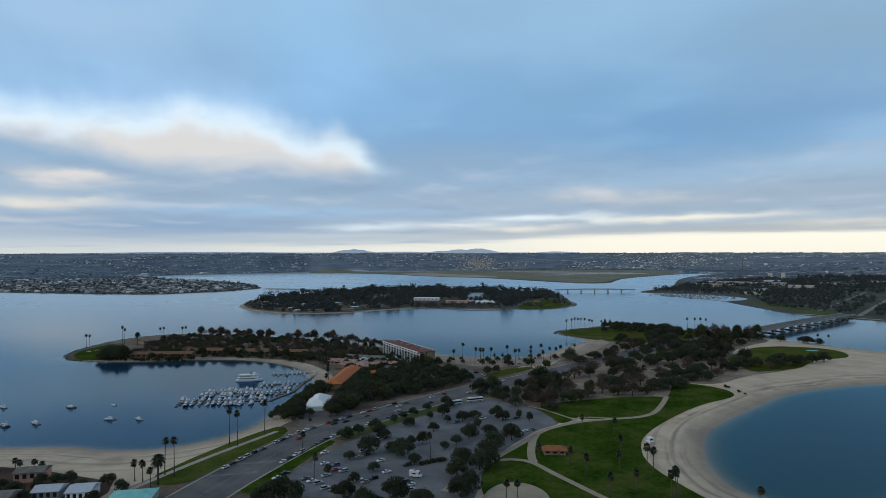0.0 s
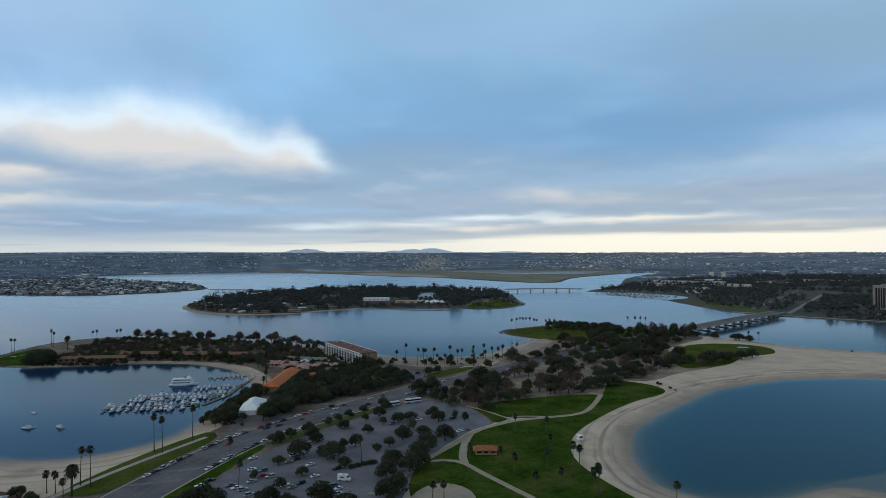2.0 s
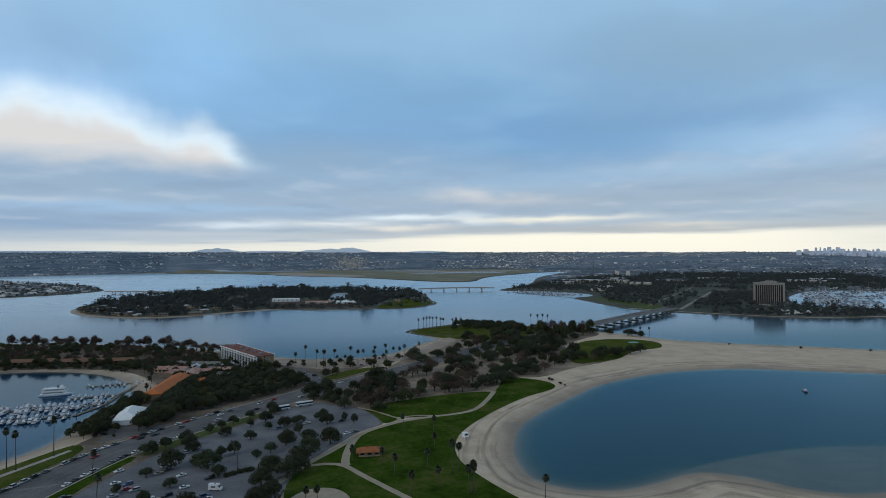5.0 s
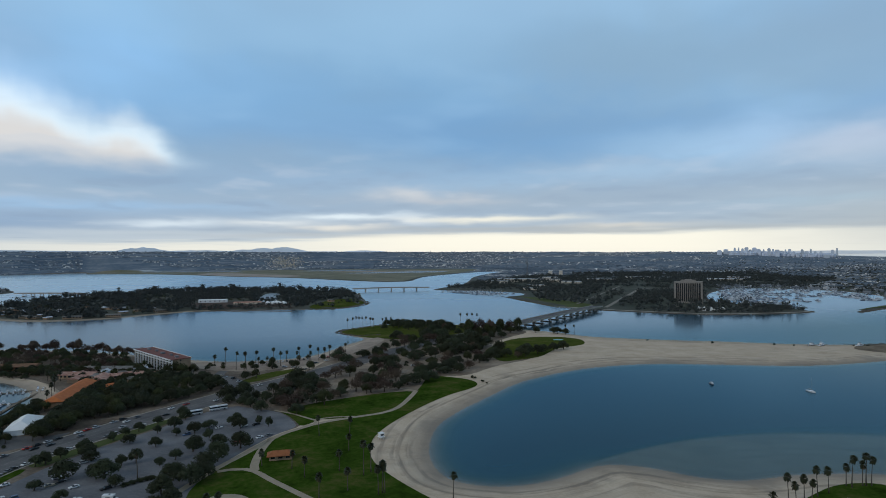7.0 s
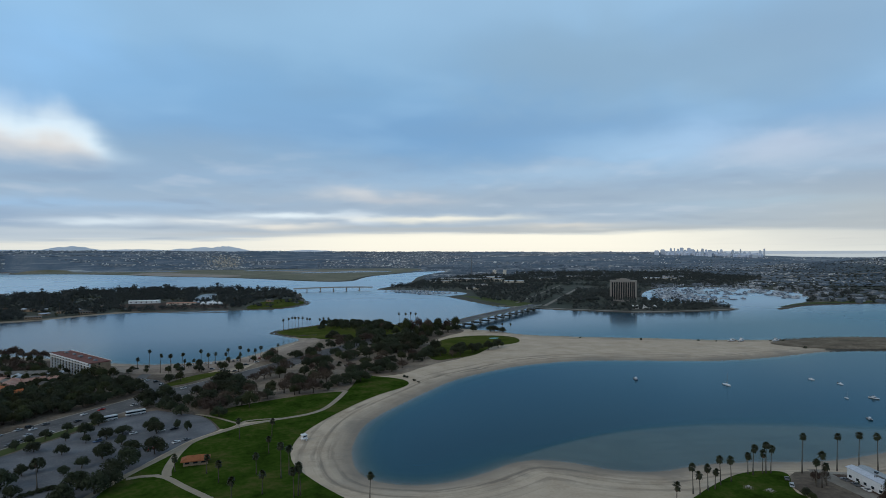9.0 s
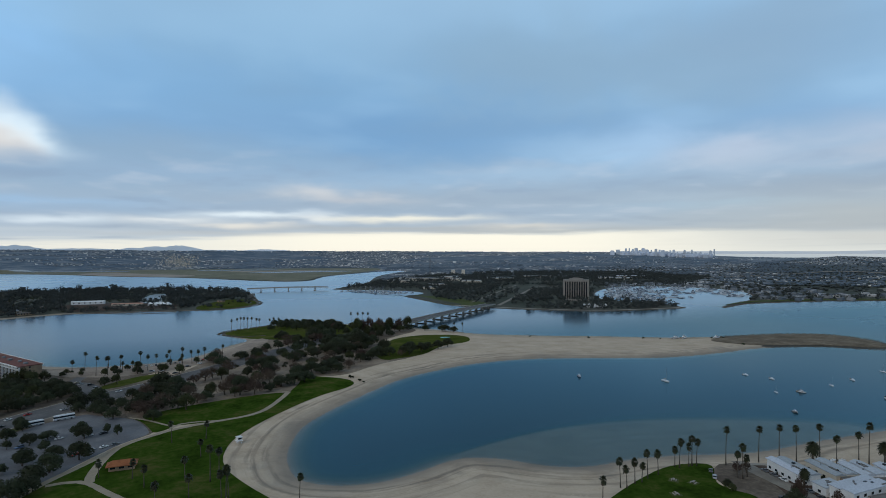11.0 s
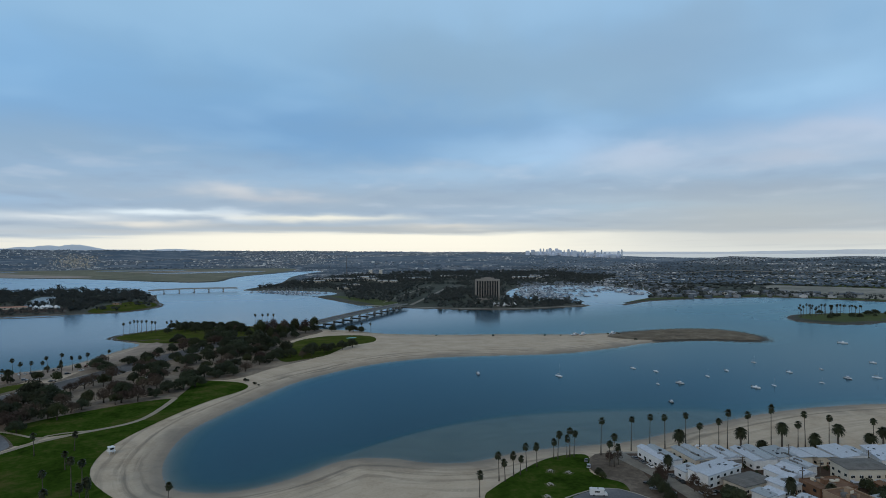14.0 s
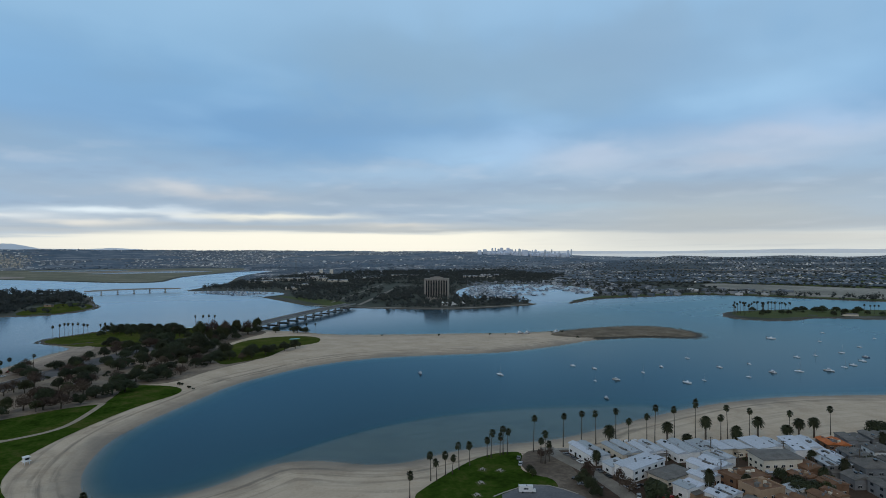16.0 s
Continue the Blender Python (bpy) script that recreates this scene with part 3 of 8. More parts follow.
# ---------------------------------------------------------------- mesh helpers
class Shape:
    """Vertices and faces gathered for one mesh."""

    def __init__(self):
        self.v, self.f = [], []

    def add(self, verts, faces):
        n = len(self.v)
        self.v += [tuple(p) for p in verts]
        self.f += [tuple(n + i for i in f) for f in faces]
        return self

    def box(self, x0, y0, z0, x1, y1, z1, taper=0.0):
        t = taper
        v = [(x0, y0, z0), (x1, y0, z0), (x1, y1, z0), (x0, y1, z0), (x0 + t, y0 + t, z1), (x1 - t, y0 + t, z1), (x1 - t, y1 - t, z1), (x0 + t, y1 - t, z1)]
        return self.add(v, [(3, 2, 1, 0), (4, 5, 6, 7), (0, 1, 5, 4), (1, 2, 6, 5), (2, 3, 7, 6), (3, 0, 4, 7)])

    def tube(self, spine, radii, sides=7):
        """A tapered round tube along points."""
        n0, rings = len(self.v), []
        for k, (p, r) in enumerate(zip(spine, radii)):
            a, b = Vector(spine[max(k - 1, 0)]), Vector(spine[min(k + 1, len(spine) - 1)])
            q = (b - a).to_track_quat("Z", "Y")
            for s in range(sides):
                w = 2 * math.pi * s / sides
                self.v.append(tuple(Vector(p) + q @ Vector((r * math.cos(w), r * math.sin(w), 0))))
        for k in range(len(spine) - 1):
            for s in range(sides):
                i, j = n0 + k * sides + s, n0 + k * sides + (s + 1) % sides
                self.f.append((i, j, j + sides, i + sides))
        self.f.append(tuple(n0 + s for s in reversed(range(sides))))
        self.f.append(tuple(n0 + (len(spine) - 1) * sides + s for s in range(sides)))
        return self

    def prism(self, outline, axis, lo, hi):
        """An outline in the two other axes, pushed along axis."""
        n = len(outline)
        at = {"x": lambda p, h: (h, p[0], p[1]), "y": lambda p, h: (p[0], h, p[1]), "z": lambda p, h: (p[0], p[1], h)}[axis]
        v = [at(p, lo) for p in outline] + [at(p, hi) for p in outline]
        return self.add(v, [tuple(range(n)), tuple(range(2 * n - 1, n - 1, -1))] + [(k, k + n, (k + 1) % n + n, (k + 1) % n) for k in range(n)])

    def mesh(self, name, smooth=False):
        me = bpy.data.meshes.new(name)
        me.from_pydata(self.v, [], self.f)
        if smooth:
            me.polygons.foreach_set("use_smooth", [True] * len(me.polygons))
        me.update()
        return me


def part(name, shape, mat, parent=None, label="", smooth=False, at=None):
    """One mesh object, under a thing or a part."""
    me = shape if isinstance(shape, bpy.types.Mesh) else shape.mesh(name, smooth)
    if not me.materials:
        me.materials.append(mat)
    ob = new(name, me)
    if parent is not None:
        ob.parent = parent
    if at is not None:
        ob.matrix_basis = at
    if label:
        ob["label"] = label
    return ob


def thing(name, label, category, m=None, group="", kind=""):
    ob = tagged(new(name), label, category, group, kind)
    if m is not None:
        ob.matrix_basis = m
    return ob


def sized(x, y, z, turn=0.0, s=1.0, sz=None):
    return pose(x, y, z, 0, 0, turn) @ Matrix.Diagonal((s, s, sz or s, 1))


# ---------------------------------------------------------------- ground and water
AZ = np.radians(np.concatenate([np.arange(-76, 46.01, 0.25)[::-1] * -1, np.arange(79, 313, 4)]))
RAD = np.concatenate([[0.0, 60.0, 120.0], np.geomspace(160, 4600, 360), np.linspace(4620, 4940, 18)])


def polar():
    a, r = np.meshgrid(-AZ, RAD)
    x, y = 60 + r * np.sin(-a), r * np.cos(a)
    return x, y


def sheet(name, x, y, z, keep=None):
    rows, cols = x.shape
    idx = np.arange(rows * cols).reshape(rows, cols)
    nxt = np.roll(idx, -1, 1)
    quads = np.stack([idx[:-1], nxt[:-1], nxt[1:], idx[1:]], -1).reshape(-1, 4)
    if keep is not None:
        quads = quads[keep.ravel()[quads].any(1)]
    me = bpy.data.meshes.new(name)
    me.from_pydata(np.stack([x.ravel(), y.ravel(), z.ravel()], -1).tolist(), [], quads.tolist())
    me.polygons.foreach_set("use_smooth", [True] * len(me.polygons))
    return me


gx, gy = polar()
gz, gd, ge = heights(gx.ravel(), gy.ravel())
gz, gd, ge = gz.reshape(gx.shape), gd.reshape(gx.shape), ge.reshape(gx.shape)
me = sheet("ground", gx, gy, gz)
# away: how much painted haze the far ground takes
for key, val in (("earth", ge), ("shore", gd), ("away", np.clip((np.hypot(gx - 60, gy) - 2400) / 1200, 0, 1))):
    me.attributes.new(key, "FLOAT", "POINT").data.foreach_set("value", val.ravel().astype(np.float32))
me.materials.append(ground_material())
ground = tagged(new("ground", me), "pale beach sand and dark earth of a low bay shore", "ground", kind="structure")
me = sheet("water", gx, gy, np.zeros_like(gx), gz < 0.6)
me.attributes.new("depth", "FLOAT", "POINT").data.foreach_set("value", np.clip(-gz / 3.2, 0, 1).ravel().astype(np.float32))
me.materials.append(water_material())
water = tagged(new("water", me), "calm blue bay water reflecting the cloudy sky", "water", kind="structure")


def draped(name, outline, mat, lift, label, category, rounds=2, cell=9.0):
    """A thin patch lying on the ground: its outline filled and cut fine enough to follow the slope."""
    p = rounded(outline, rounds) if rounds else np.array(outline, float)
    bm = bmesh.new()
    vs = [bm.verts.new((x, y, 0)) for x, y in p]
    bm.faces.new(vs)
    lo, hi = p.min(0), p.max(0)
    for axis in (0, 1):
        for c in np.arange(lo[axis] + cell, hi[axis], cell):
            co, no = [0, 0, 0], [0, 0, 0]
            co[axis], no[axis] = c, 1
            bmesh.ops.bisect_plane(bm, geom=bm.verts[:] + bm.edges[:] + bm.faces[:], plane_co=co, plane_no=no)
    bmesh.ops.recalc_face_normals(bm, faces=bm.faces)
    xy = np.array([v.co[:2] for v in bm.verts])
    for v, z in zip(bm.verts, heights(xy[:, 0], xy[:, 1])[0]):
        v.co.z = z + lift
    for f in bm.faces:
        if f.normal.z < 0:
            f.normal_flip()
    me = bpy.data.meshes.new(name)
    bm.to_mesh(me)
    bm.free()
    me.materials.append(mat)
    return tagged(new(name, me), label, category, kind="structure")


def ribbon(name, line, width, mat, lift, label, category, smooth=2, pave=None):
    """A strip of even width along a line of places, following the ground."""
    p = np.array(line, float)
    for _ in range(smooth):
        q = np.stack([0.75 * p[:-1] + 0.25 * p[1:], 0.25 * p[:-1] + 0.75 * p[1:]], 1).reshape(-1, 2)
        p = np.concatenate([p[:1], q, p[-1:]])
    # even steps
    seg = np.hypot(*np.diff(p, axis=0).T)
    s = np.concatenate([[0], np.cumsum(seg)])
    n = max(2, int(s[-1] / 6))
    u = np.linspace(0, s[-1], n)
    p = np.stack([np.interp(u, s, p[:, 0]), np.interp(u, s, p[:, 1])], -1)
    d = np.gradient(p, axis=0)
    d /= np.hypot(*d.T)[:, None]
    nrm = np.stack([-d[:, 1], d[:, 0]], -1)
    cols = np.linspace(-0.5, 0.5, max(2, int(width / 7) + 1))
    pts = p[:, None] + nrm[:, None] * (cols * width)[None, :, None]
    z = heights(pts[..., 0].ravel(), pts[..., 1].ravel())[0] + lift
    v = np.concatenate([pts.reshape(-1, 2), z[:, None]], 1)
    k = len(cols)
    f = [(i * k + j, i * k + j + 1, (i + 1) * k + j + 1, (i + 1) * k + j) for i in range(n - 1) for j in range(k - 1)]
    me = bpy.data.meshes.new(name)
    me.from_pydata(v.tolist(), [], [q[::-1] for q in f])
    me.materials.append(mat)
    ob = new(name, me)
    if label:
        tagged(ob, label, category, kind="structure")
    return ob


PARK = [(60, 560), (20, 520), (42, 470), (30, 430), (60, 400), (88, 391), (118, 405), (150, 470), (164, 512), (196, 500), (235, 540), (290, 568), (300, 610), (262, 650), (300, 708), (372, 770),
        (330, 835), (265, 885), (190, 905), (150, 860), (165, 790), (130, 720), (95, 650)]
POINT = [(-130, 395), (-128, 470), (-125, 520), (-150, 565), (-185, 605), (-240, 628), (-300, 634), (-400, 616), (-445, 628), (-480, 680), (-490, 760), (-470, 805), (-430, 828), (-330, 808),
         (-205, 755), (-115, 700), (-50, 640), (-10, 622), (40, 625), (48, 575), (-40, 500), (-95, 430)]
draped("town_earth", [(-168, 225), (-160, 270), (-128, 352), (-120, 388), (-95, 432), (-40, 502), (48, 577), (62, 560), (24, 520), (44, 470), (32, 430), (60, 402), (56, 388), (51, 377), (30, 362), (15, 345), (2, 315), (-9, 282), (-12, 225)],
                   EARTH, 0.045, "dark planted earth along the boulevard", "earth", 1)
draped("harbour_yards", [(-270, 225), (-268, 284), (-235, 290), (-190, 277), (-166, 270), (-166, 225)], MULCH, 0.06, "dark yards of the harbour houses", "yard", 1)
draped("park_earth", PARK, PARK_EARTH, 0.05, "bare brown earth under the park's trees", "earth")
draped("resort_earth", POINT, EARTH, 0.05, "bare earth and planting beds of the resort point", "earth")
draped("parking_lot", [(-84, 236), (-95, 270), (-74, 335), (-66, 349), (-51, 375), (-31, 399), (-21, 419), (7, 449), (24, 433), (39, 422), (46, 408), (51, 390), (52, 381), (45, 373), (37, 364), (31, 353), (24, 341), (15, 322), (10, 305), (6, 290), (3, 266), (-3, 236)],
             LOT_ASPHALT, 0.10, "worn grey asphalt of a large parking lot", "parking lot", 1)
lawn = draped("lawn", [(12, 236), (118, 236), (100, 275), (89, 310), (94, 343), (105, 366), (126, 396), (160, 436), (194, 460), (199, 478), (190, 495), (164, 515), (150, 470), (118, 405), (88, 391), (58, 385), (38, 356), (14, 318), (2, 285)],
              GRASS, 0.14, "deep green park lawn beside the cove beach", "lawn")
draped("lawn", [(54, 381), (62, 387), (64, 393), (58, 402), (48, 415), (39, 424), (47, 408), (52, 391)], GRASS, 0.13, "small green lawn between the lot and a footpath", "lawn", 1)
draped("lawn", [(56, 402), (66, 393), (90, 394), (117, 403), (134, 436), (144, 458), (120, 458), (98, 452), (65, 440), (44, 426), (48, 415)], GRASS, 0.12, "green lawn between paths and trees", "lawn")
draped("lawn", [(247, 556), (250, 600), (253, 632), (285, 672), (308, 702), (345, 716), (380, 706), (396, 682), (386, 648), (370, 632), (340, 626), (318, 599), (296, 573), (268, 564)], OLIVE_GRASS, 0.12, "broad olive green lawn on the sandy point by the bridge", "lawn")
draped("lawn", [(109, 846), (118, 868), (152, 892), (190, 916), (264, 893), (300, 860), (290, 800), (262, 772), (235, 754), (205, 744), (180, 742), (152, 762), (128, 800)], OLIVE_GRASS, 0.12, "green lawn behind a rock edge on the channel", "lawn")
draped("lawn", [(-441, 616), (-466, 650), (-476, 688), (-470, 722), (-452, 716), (-420, 670), (-388, 616), (-410, 610)], GRASS, 0.12, "small lawn at the tip of the resort point", "lawn")
draped("lawn", [(236, 196), (251, 204), (270, 213), (294, 222), (312, 220), (317, 213), (299, 197), (298, 187), (304, 176), (290, 160), (262, 150), (230, 160)], GRASS, 0.14, "green lawn with small sprinkler heads by the beach", "lawn")
draped("verge", [(-107, 262), (-104, 278), (-98, 303), (-90, 334), (-86, 341), (-79, 339), (-86, 315), (-91, 290), (-93, 270), (-97, 260)], GRASS, 0.12, "mown grass strip between road and parking lot", "verge", 1)
draped("verge", [(-159, 270), (-148, 318), (-134, 358), (-123, 372), (-113, 354), (-123, 322), (-131, 289), (-136, 268)], OLIVE_GRASS, 0.12, "grass bank above the harbour beach", "verge", 1)
draped("verge", [(2, 530), (24, 566), (53, 580), (48, 562), (14, 522)], OLIVE_GRASS, 0.12, "small green lawn in the road's turn", "verge", 1)
draped("verge", [(-84, 346), (-74, 360), (-60, 379), (-46, 402), (-28, 426), (-18, 424), (-24, 417), (-36, 397), (-54, 373), (-70, 347), (-76, 340)], DRY_GRASS, 0.11, "shrubby strip between the road and the parking lot", "verge", 1)
ribbon("road", [(-131, 200), (-121, 262), (-116, 284), (-108, 314), (-98, 346), (-85, 369), (-71, 390), (-50, 419), (-33, 440), (-10, 468), (13, 496), (38, 518), (75, 556), (120, 612), (200, 700), (290, 790), (352, 832)], 27, ASPHALT, 0.09, "dark asphalt boulevard running to the bridge", "road")
draped("road_apron", [(-116, 368), (-112, 384), (-128, 396), (-124, 408), (-104, 404), (-92, 400), (-80, 408), (-90, 385)], ASPHALT, 0.07, "asphalt side road turning off the boulevard", "road", 1)
ribbon("promenade", [(-158, 262), (-146, 300), (-134, 330), (-122, 358)], 3.4, CONCRETE, 0.2, "pale concrete walk above the harbour beach", "path")
for line, wide_ in (([(-12, 268), (-2, 284), (5, 299), (14, 318), (21, 329), (31, 346), (37, 359), (46, 370), (55, 377), (63, 384), (75, 389), (90, 394), (107, 398), (120, 408), (133, 434), (143, 458)], 3.8), ([(38, 360), (34, 346), (32, 330), (31, 316), (32, 308)], 4.4),
                    ([(14, 311), (24, 313), (32, 308), (39, 295), (48, 281), (57, 267), (68, 250)], 3.4), ([(63, 383), (64, 393), (72, 398), (90, 395)], 2.2), ([(37, 425), (48, 415), (59, 399), (64, 392)], 2.0), ([(130, 470), (138, 465), (143, 458)], 2.0)):
    ribbon("footpath", line, wide_, PATH_MAT, 0.2, "pale winding concrete footpath across the lawn", "path")
draped("play_area", [(3, 252), (7, 268), (13, 278), (22, 281), (31, 276), (36, 264), (34, 247), (8, 243)], PATH_MAT, 0.22, "round sand play area edged by lawn", "play area")
court = draped("yard", [(299, 197), (317, 214), (330, 212), (342, 203), (334, 180), (330, 158), (318, 138), (290, 120), (270, 140), (300, 172)], EARTH, 0.12, "brown earth yard beside the holiday homes", "yard", 1)

# kerbs, median and markings of the boulevard
ROAD_PTS = np.array([(-131, 200), (-121, 262), (-116, 284), (-108, 314), (-98, 346), (-85, 369), (-71, 390), (-50, 419), (-33, 440), (-10, 468), (13, 496), (38, 518), (75, 556), (120, 612)], float)


def offset_line(pts, off):
    d = np.gradient(pts, axis=0)
    d /= np.hypot(*d.T)[:, None]
    return pts + off * np.stack([-d[:, 1], d[:, 0]], -1)


WHITE_LINE = material("road_marking", ((0.15, 0.148, 0.145), (0.27, 0.265, 0.255)), 0.3, 3.0, 0.8)
for off, wide_, mat_ in ((13.6, 1.1, CONCRETE), (-13.6, 1.1, CONCRETE)):
    ribbon("kerb", offset_line(ROAD_PTS, off), wide_, mat_, 0.2, "pale concrete kerb and walk of the boulevard", "kerb")
for off in (5.4, 0.3, -0.3, -5.4):
    ribbon("lane_line", offset_line(ROAD_PTS[:12], off), 0.13, WHITE_LINE, 0.12, "worn painted lane line on the boulevard", "road marking")


def painted(name, quads, lift, label):
    """Thin painted bars, each from its middle, half sizes and turn."""
    v, f = [], []
    for x, y, a, b, turn in quads:
        c, s = math.cos(turn), math.sin(turn)
        n = len(v)
        v += [(x + px * c - py * s, y + px * s + py * c, 2.0 + lift) for px, py in ((-a, -b), (a, -b), (a, b), (-a, b))]
        f.append((n, n + 1, n + 2, n + 3))
    me = bpy.data.meshes.new(name)
    me.from_pydata(v, [], f)
    me.materials.append(WHITE_LINE)
    return tagged(new(name, me), label, "road marking", kind="stuff")


bars = [(-126 + k * 1.15, 297 + k * 0.35, 1.3, 0.24, 1.35) for k in range(20)] + [(-129 + k * 1.15, 281 + k * 0.35, 1.2, 0.24, 1.40) for k in range(20)]
painted("crosswalk", bars, 0.14, "worn white crosswalk bars on the boulevard")
axis = math.atan2(0.83, 0.55)
LOT_OUT = np.array([(-93, 272), (-74, 333), (-50, 372), (-20, 415), (7, 445), (38, 402), (50, 380), (15, 343), (-9, 284), (-14, 245), (-80, 245)], float)
bars = []
for row in range(-6, 7):
    for k in range(-26, 30):
        for side in (-1, 1):
            u, w = k * 2.75, row * 17.0 + side * 2.6
            x, y = -28 + u * math.cos(axis) - w * math.sin(axis), 335 + u * math.sin(axis) + w * math.cos(axis)
            bars.append((x, y, 0.045, 2.4, axis))
keep_ = inside_distance(LOT_OUT, np.array([b[0] for b in bars]), np.array([b[1] for b in bars])) > 3
painted("stall_lines", [b for b, k in zip(bars, keep_) if k], 0.13, "faint white stall lines of the parking lot")


# ---------------------------------------------------------------- trees
def crown_shape(rng, radius, height, lobes, leaves, size, bottom=0.25):
    """A crown of many small bent leaf clumps, gathered round uneven lobes."""
    s = Shape()
    centres = []
    for k in range(lobes):
        a, q = rng.uniform(0, 6.28), math.sqrt((k + rng.uniform(0.2, 0.8)) / lobes)
        r = radius * 0.66 * q
        z = height * (bottom + (0.80 - bottom) * (0.42 + 0.5 * (1 - q * q)) * rng.uniform(0.85, 1.1))
        centres.append((r * math.cos(a), r * math.sin(a), z, radius * rng.uniform(0.32, 0.46), height * (0.8 - bottom) * rng.uniform(0.26, 0.40)))
    for _ in range(leaves):
        cx, cy, cz, rr, rh = centres[rng.randrange(lobes)]
        d = Vector((rng.gauss(0, 1), rng.gauss(0, 1), rng.gauss(0, 1))).normalized() * rng.uniform(0.72, 1.08)
        p = Vector((cx + d.x * rr, cy + d.y * rr, cz + d.z * rh))
        up = (d + Vector((rng.uniform(-0.7, 0.7), rng.uniform(-0.7, 0.7), rng.uniform(-0.2, 0.9)))).normalized()
        side = up.orthogonal().normalized()
        side.rotate(Matrix.Rotation(rng.uniform(0, 6.28), 3, up))
        other = up.cross(side)
        w = size * rng.uniform(0.6, 1.3)
        s.add([p - side * w, p - other * w * 0.7 - up * w * 0.2, p + side * w, p + other * w * 0.7 - up * w * 0.25], [(0, 1, 2, 3)])
    return s


def trunk_shape(rng, height, radius, limbs):
    s = Shape()
    top = Vector((rng.uniform(-0.4, 0.4), rng.uniform(-0.4, 0.4), height))
    s.tube([(0, 0, -0.3), tuple(top * 0.5 + Vector((0.1, 0, 0))), tuple(top)], [radius, radius * 0.8, radius * 0.5], 6)
    for k in range(limbs):
        a = 6.28 * k / limbs + rng.uniform(-0.4, 0.4)
        b = top * rng.uniform(0.55, 0.95)
        e = b + Vector((math.cos(a) * height * 0.6, math.sin(a) * height * 0.6, height * rng.uniform(0.5, 0.9)))
        s.tube([tuple(b), tuple(b.lerp(e, 0.5) + Vector((0, 0, 0.2))), tuple(e)], [radius * 0.45, radius * 0.3, radius * 0.1], 5)
    return s


def make_tree(name, seed, radius, height, leaf_mat, label, leaves=620, lobes=8, size=0.55, bottom=0.25, trunk=0.35):
    rng = random.Random(seed)
    t = thing(name, label, "tree", pose(0, 0, -900))
    part("trunk", trunk_shape(rng, height * trunk, 0.05 * radius + 0.12, 5), BARK, t, smooth=True)
    part("crown", crown_shape(rng, radius, height, lobes, leaves, size, bottom), leaf_mat, t)
    return t


def make_fan_palm(seed, height, label, lean=1.0):
    """A tall thin palm: ringed trunk, a skirt of dead fronds and a round head of fan leaves."""
    rng = random.Random(seed)
    t = thing("fan_palm", label, "palm tree", pose(0, 0, -900))
    lx, ly = rng.uniform(-lean, lean), rng.uniform(-lean, lean)
    spine = [(lx * k * k, ly * k * k, height * k) for k in (0, 0.25, 0.5, 0.75, 1.0)]
    part("trunk", Shape().tube(spine, [0.36, 0.25, 0.20, 0.17, 0.19], 7), PALM_TRUNK, t, smooth=True)
    top = Vector(spine[-1])
    s = Shape()
    for k in range(48):
        a, tilt = rng.uniform(0, 6.28), rng.uniform(-1.0, 1.5)
        out = Vector((math.cos(a) * math.cos(tilt), math.sin(a) * math.cos(tilt), math.sin(tilt)))
        side = Vector((-math.sin(a), math.cos(a), 0))
        ln, w = rng.uniform(1.5, 2.0), rng.uniform(0.55, 0.8)
        b = top + out * 0.25
        m1, e = b + out * ln * 0.62, b + out * ln + Vector((0, 0, -0.45))
        s.add([b, m1 - side * w, e - side * w * 0.45, e + side * w * 0.2, m1 + side * w, m1 + Vector((0, 0, 0.12))], [(0, 1, 5), (1, 2, 5), (2, 3, 5), (3, 4, 5), (4, 0, 5)])
    part("palm_head", s, FROND, t)
    s = Shape()
    for k in range(16):
        a = 6.28 * k / 16 + rng.uniform(-0.15, 0.15)
        o, side = Vector((math.cos(a), math.sin(a), 0)), Vector((-math.sin(a), math.cos(a), 0))
        b = top + Vector((0, 0, -0.1)) + o * 0.22
        e = b + o * rng.uniform(0.45, 0.8) + Vector((0, 0, -rng.uniform(1.2, 2.1)))
        s.add([b - side * 0.1, e - side * 0.3, e + side * 0.3, b + side * 0.1], [(0, 1, 2, 3)])
    part("dead_skirt", s, SKIRT, t)
    return t


def make_date_palm(seed, height, label, reach=3.7):
    rng = random.Random(seed)
    t = thing("date_palm", label, "palm tree", pose(0, 0, -900))
    part("trunk", Shape().tube([(0, 0, -0.2), (0, 0, height * 0.5), (0, 0, height * 0.93), (0, 0, height)], [0.55, 0.48, 0.62, 0.4], 8), PALM_TRUNK, t, smooth=True)
    s = Shape()
    for k in range(250):
        a, tilt = rng.uniform(0, 6.28), rng.uniform(-1.0, 1.5)
        o, side = Vector((math.cos(a), math.sin(a), 0)), Vector((-math.sin(a), math.cos(a), 0))
        ln = reach * rng.uniform(0.85, 1.1)
        pts = []
        for u in (0, 0.35, 0.7, 1.0):
            drop = -1.1 * u * u * ln * 0.5
            pts.append(Vector((0, 0, height)) + o * ln * u * math.cos(tilt) + Vector((0, 0, ln * u * math.sin(tilt) + drop)))
        w = [0.1, 0.34, 0.32, 0.06]
        v = []
        for p, ww in zip(pts, w):
            v += [p - side * ww + Vector((0, 0, -ww * 0.5)), p, p + side * ww + Vector((0, 0, -ww * 0.5))]
        s.add(v, [(3 * i + j, 3 * i + j + 1, 3 * i + j + 4, 3 * i + j + 3) for i in range(3) for j in range(2)])
    part("palm_head", s, FROND, t)
    return t


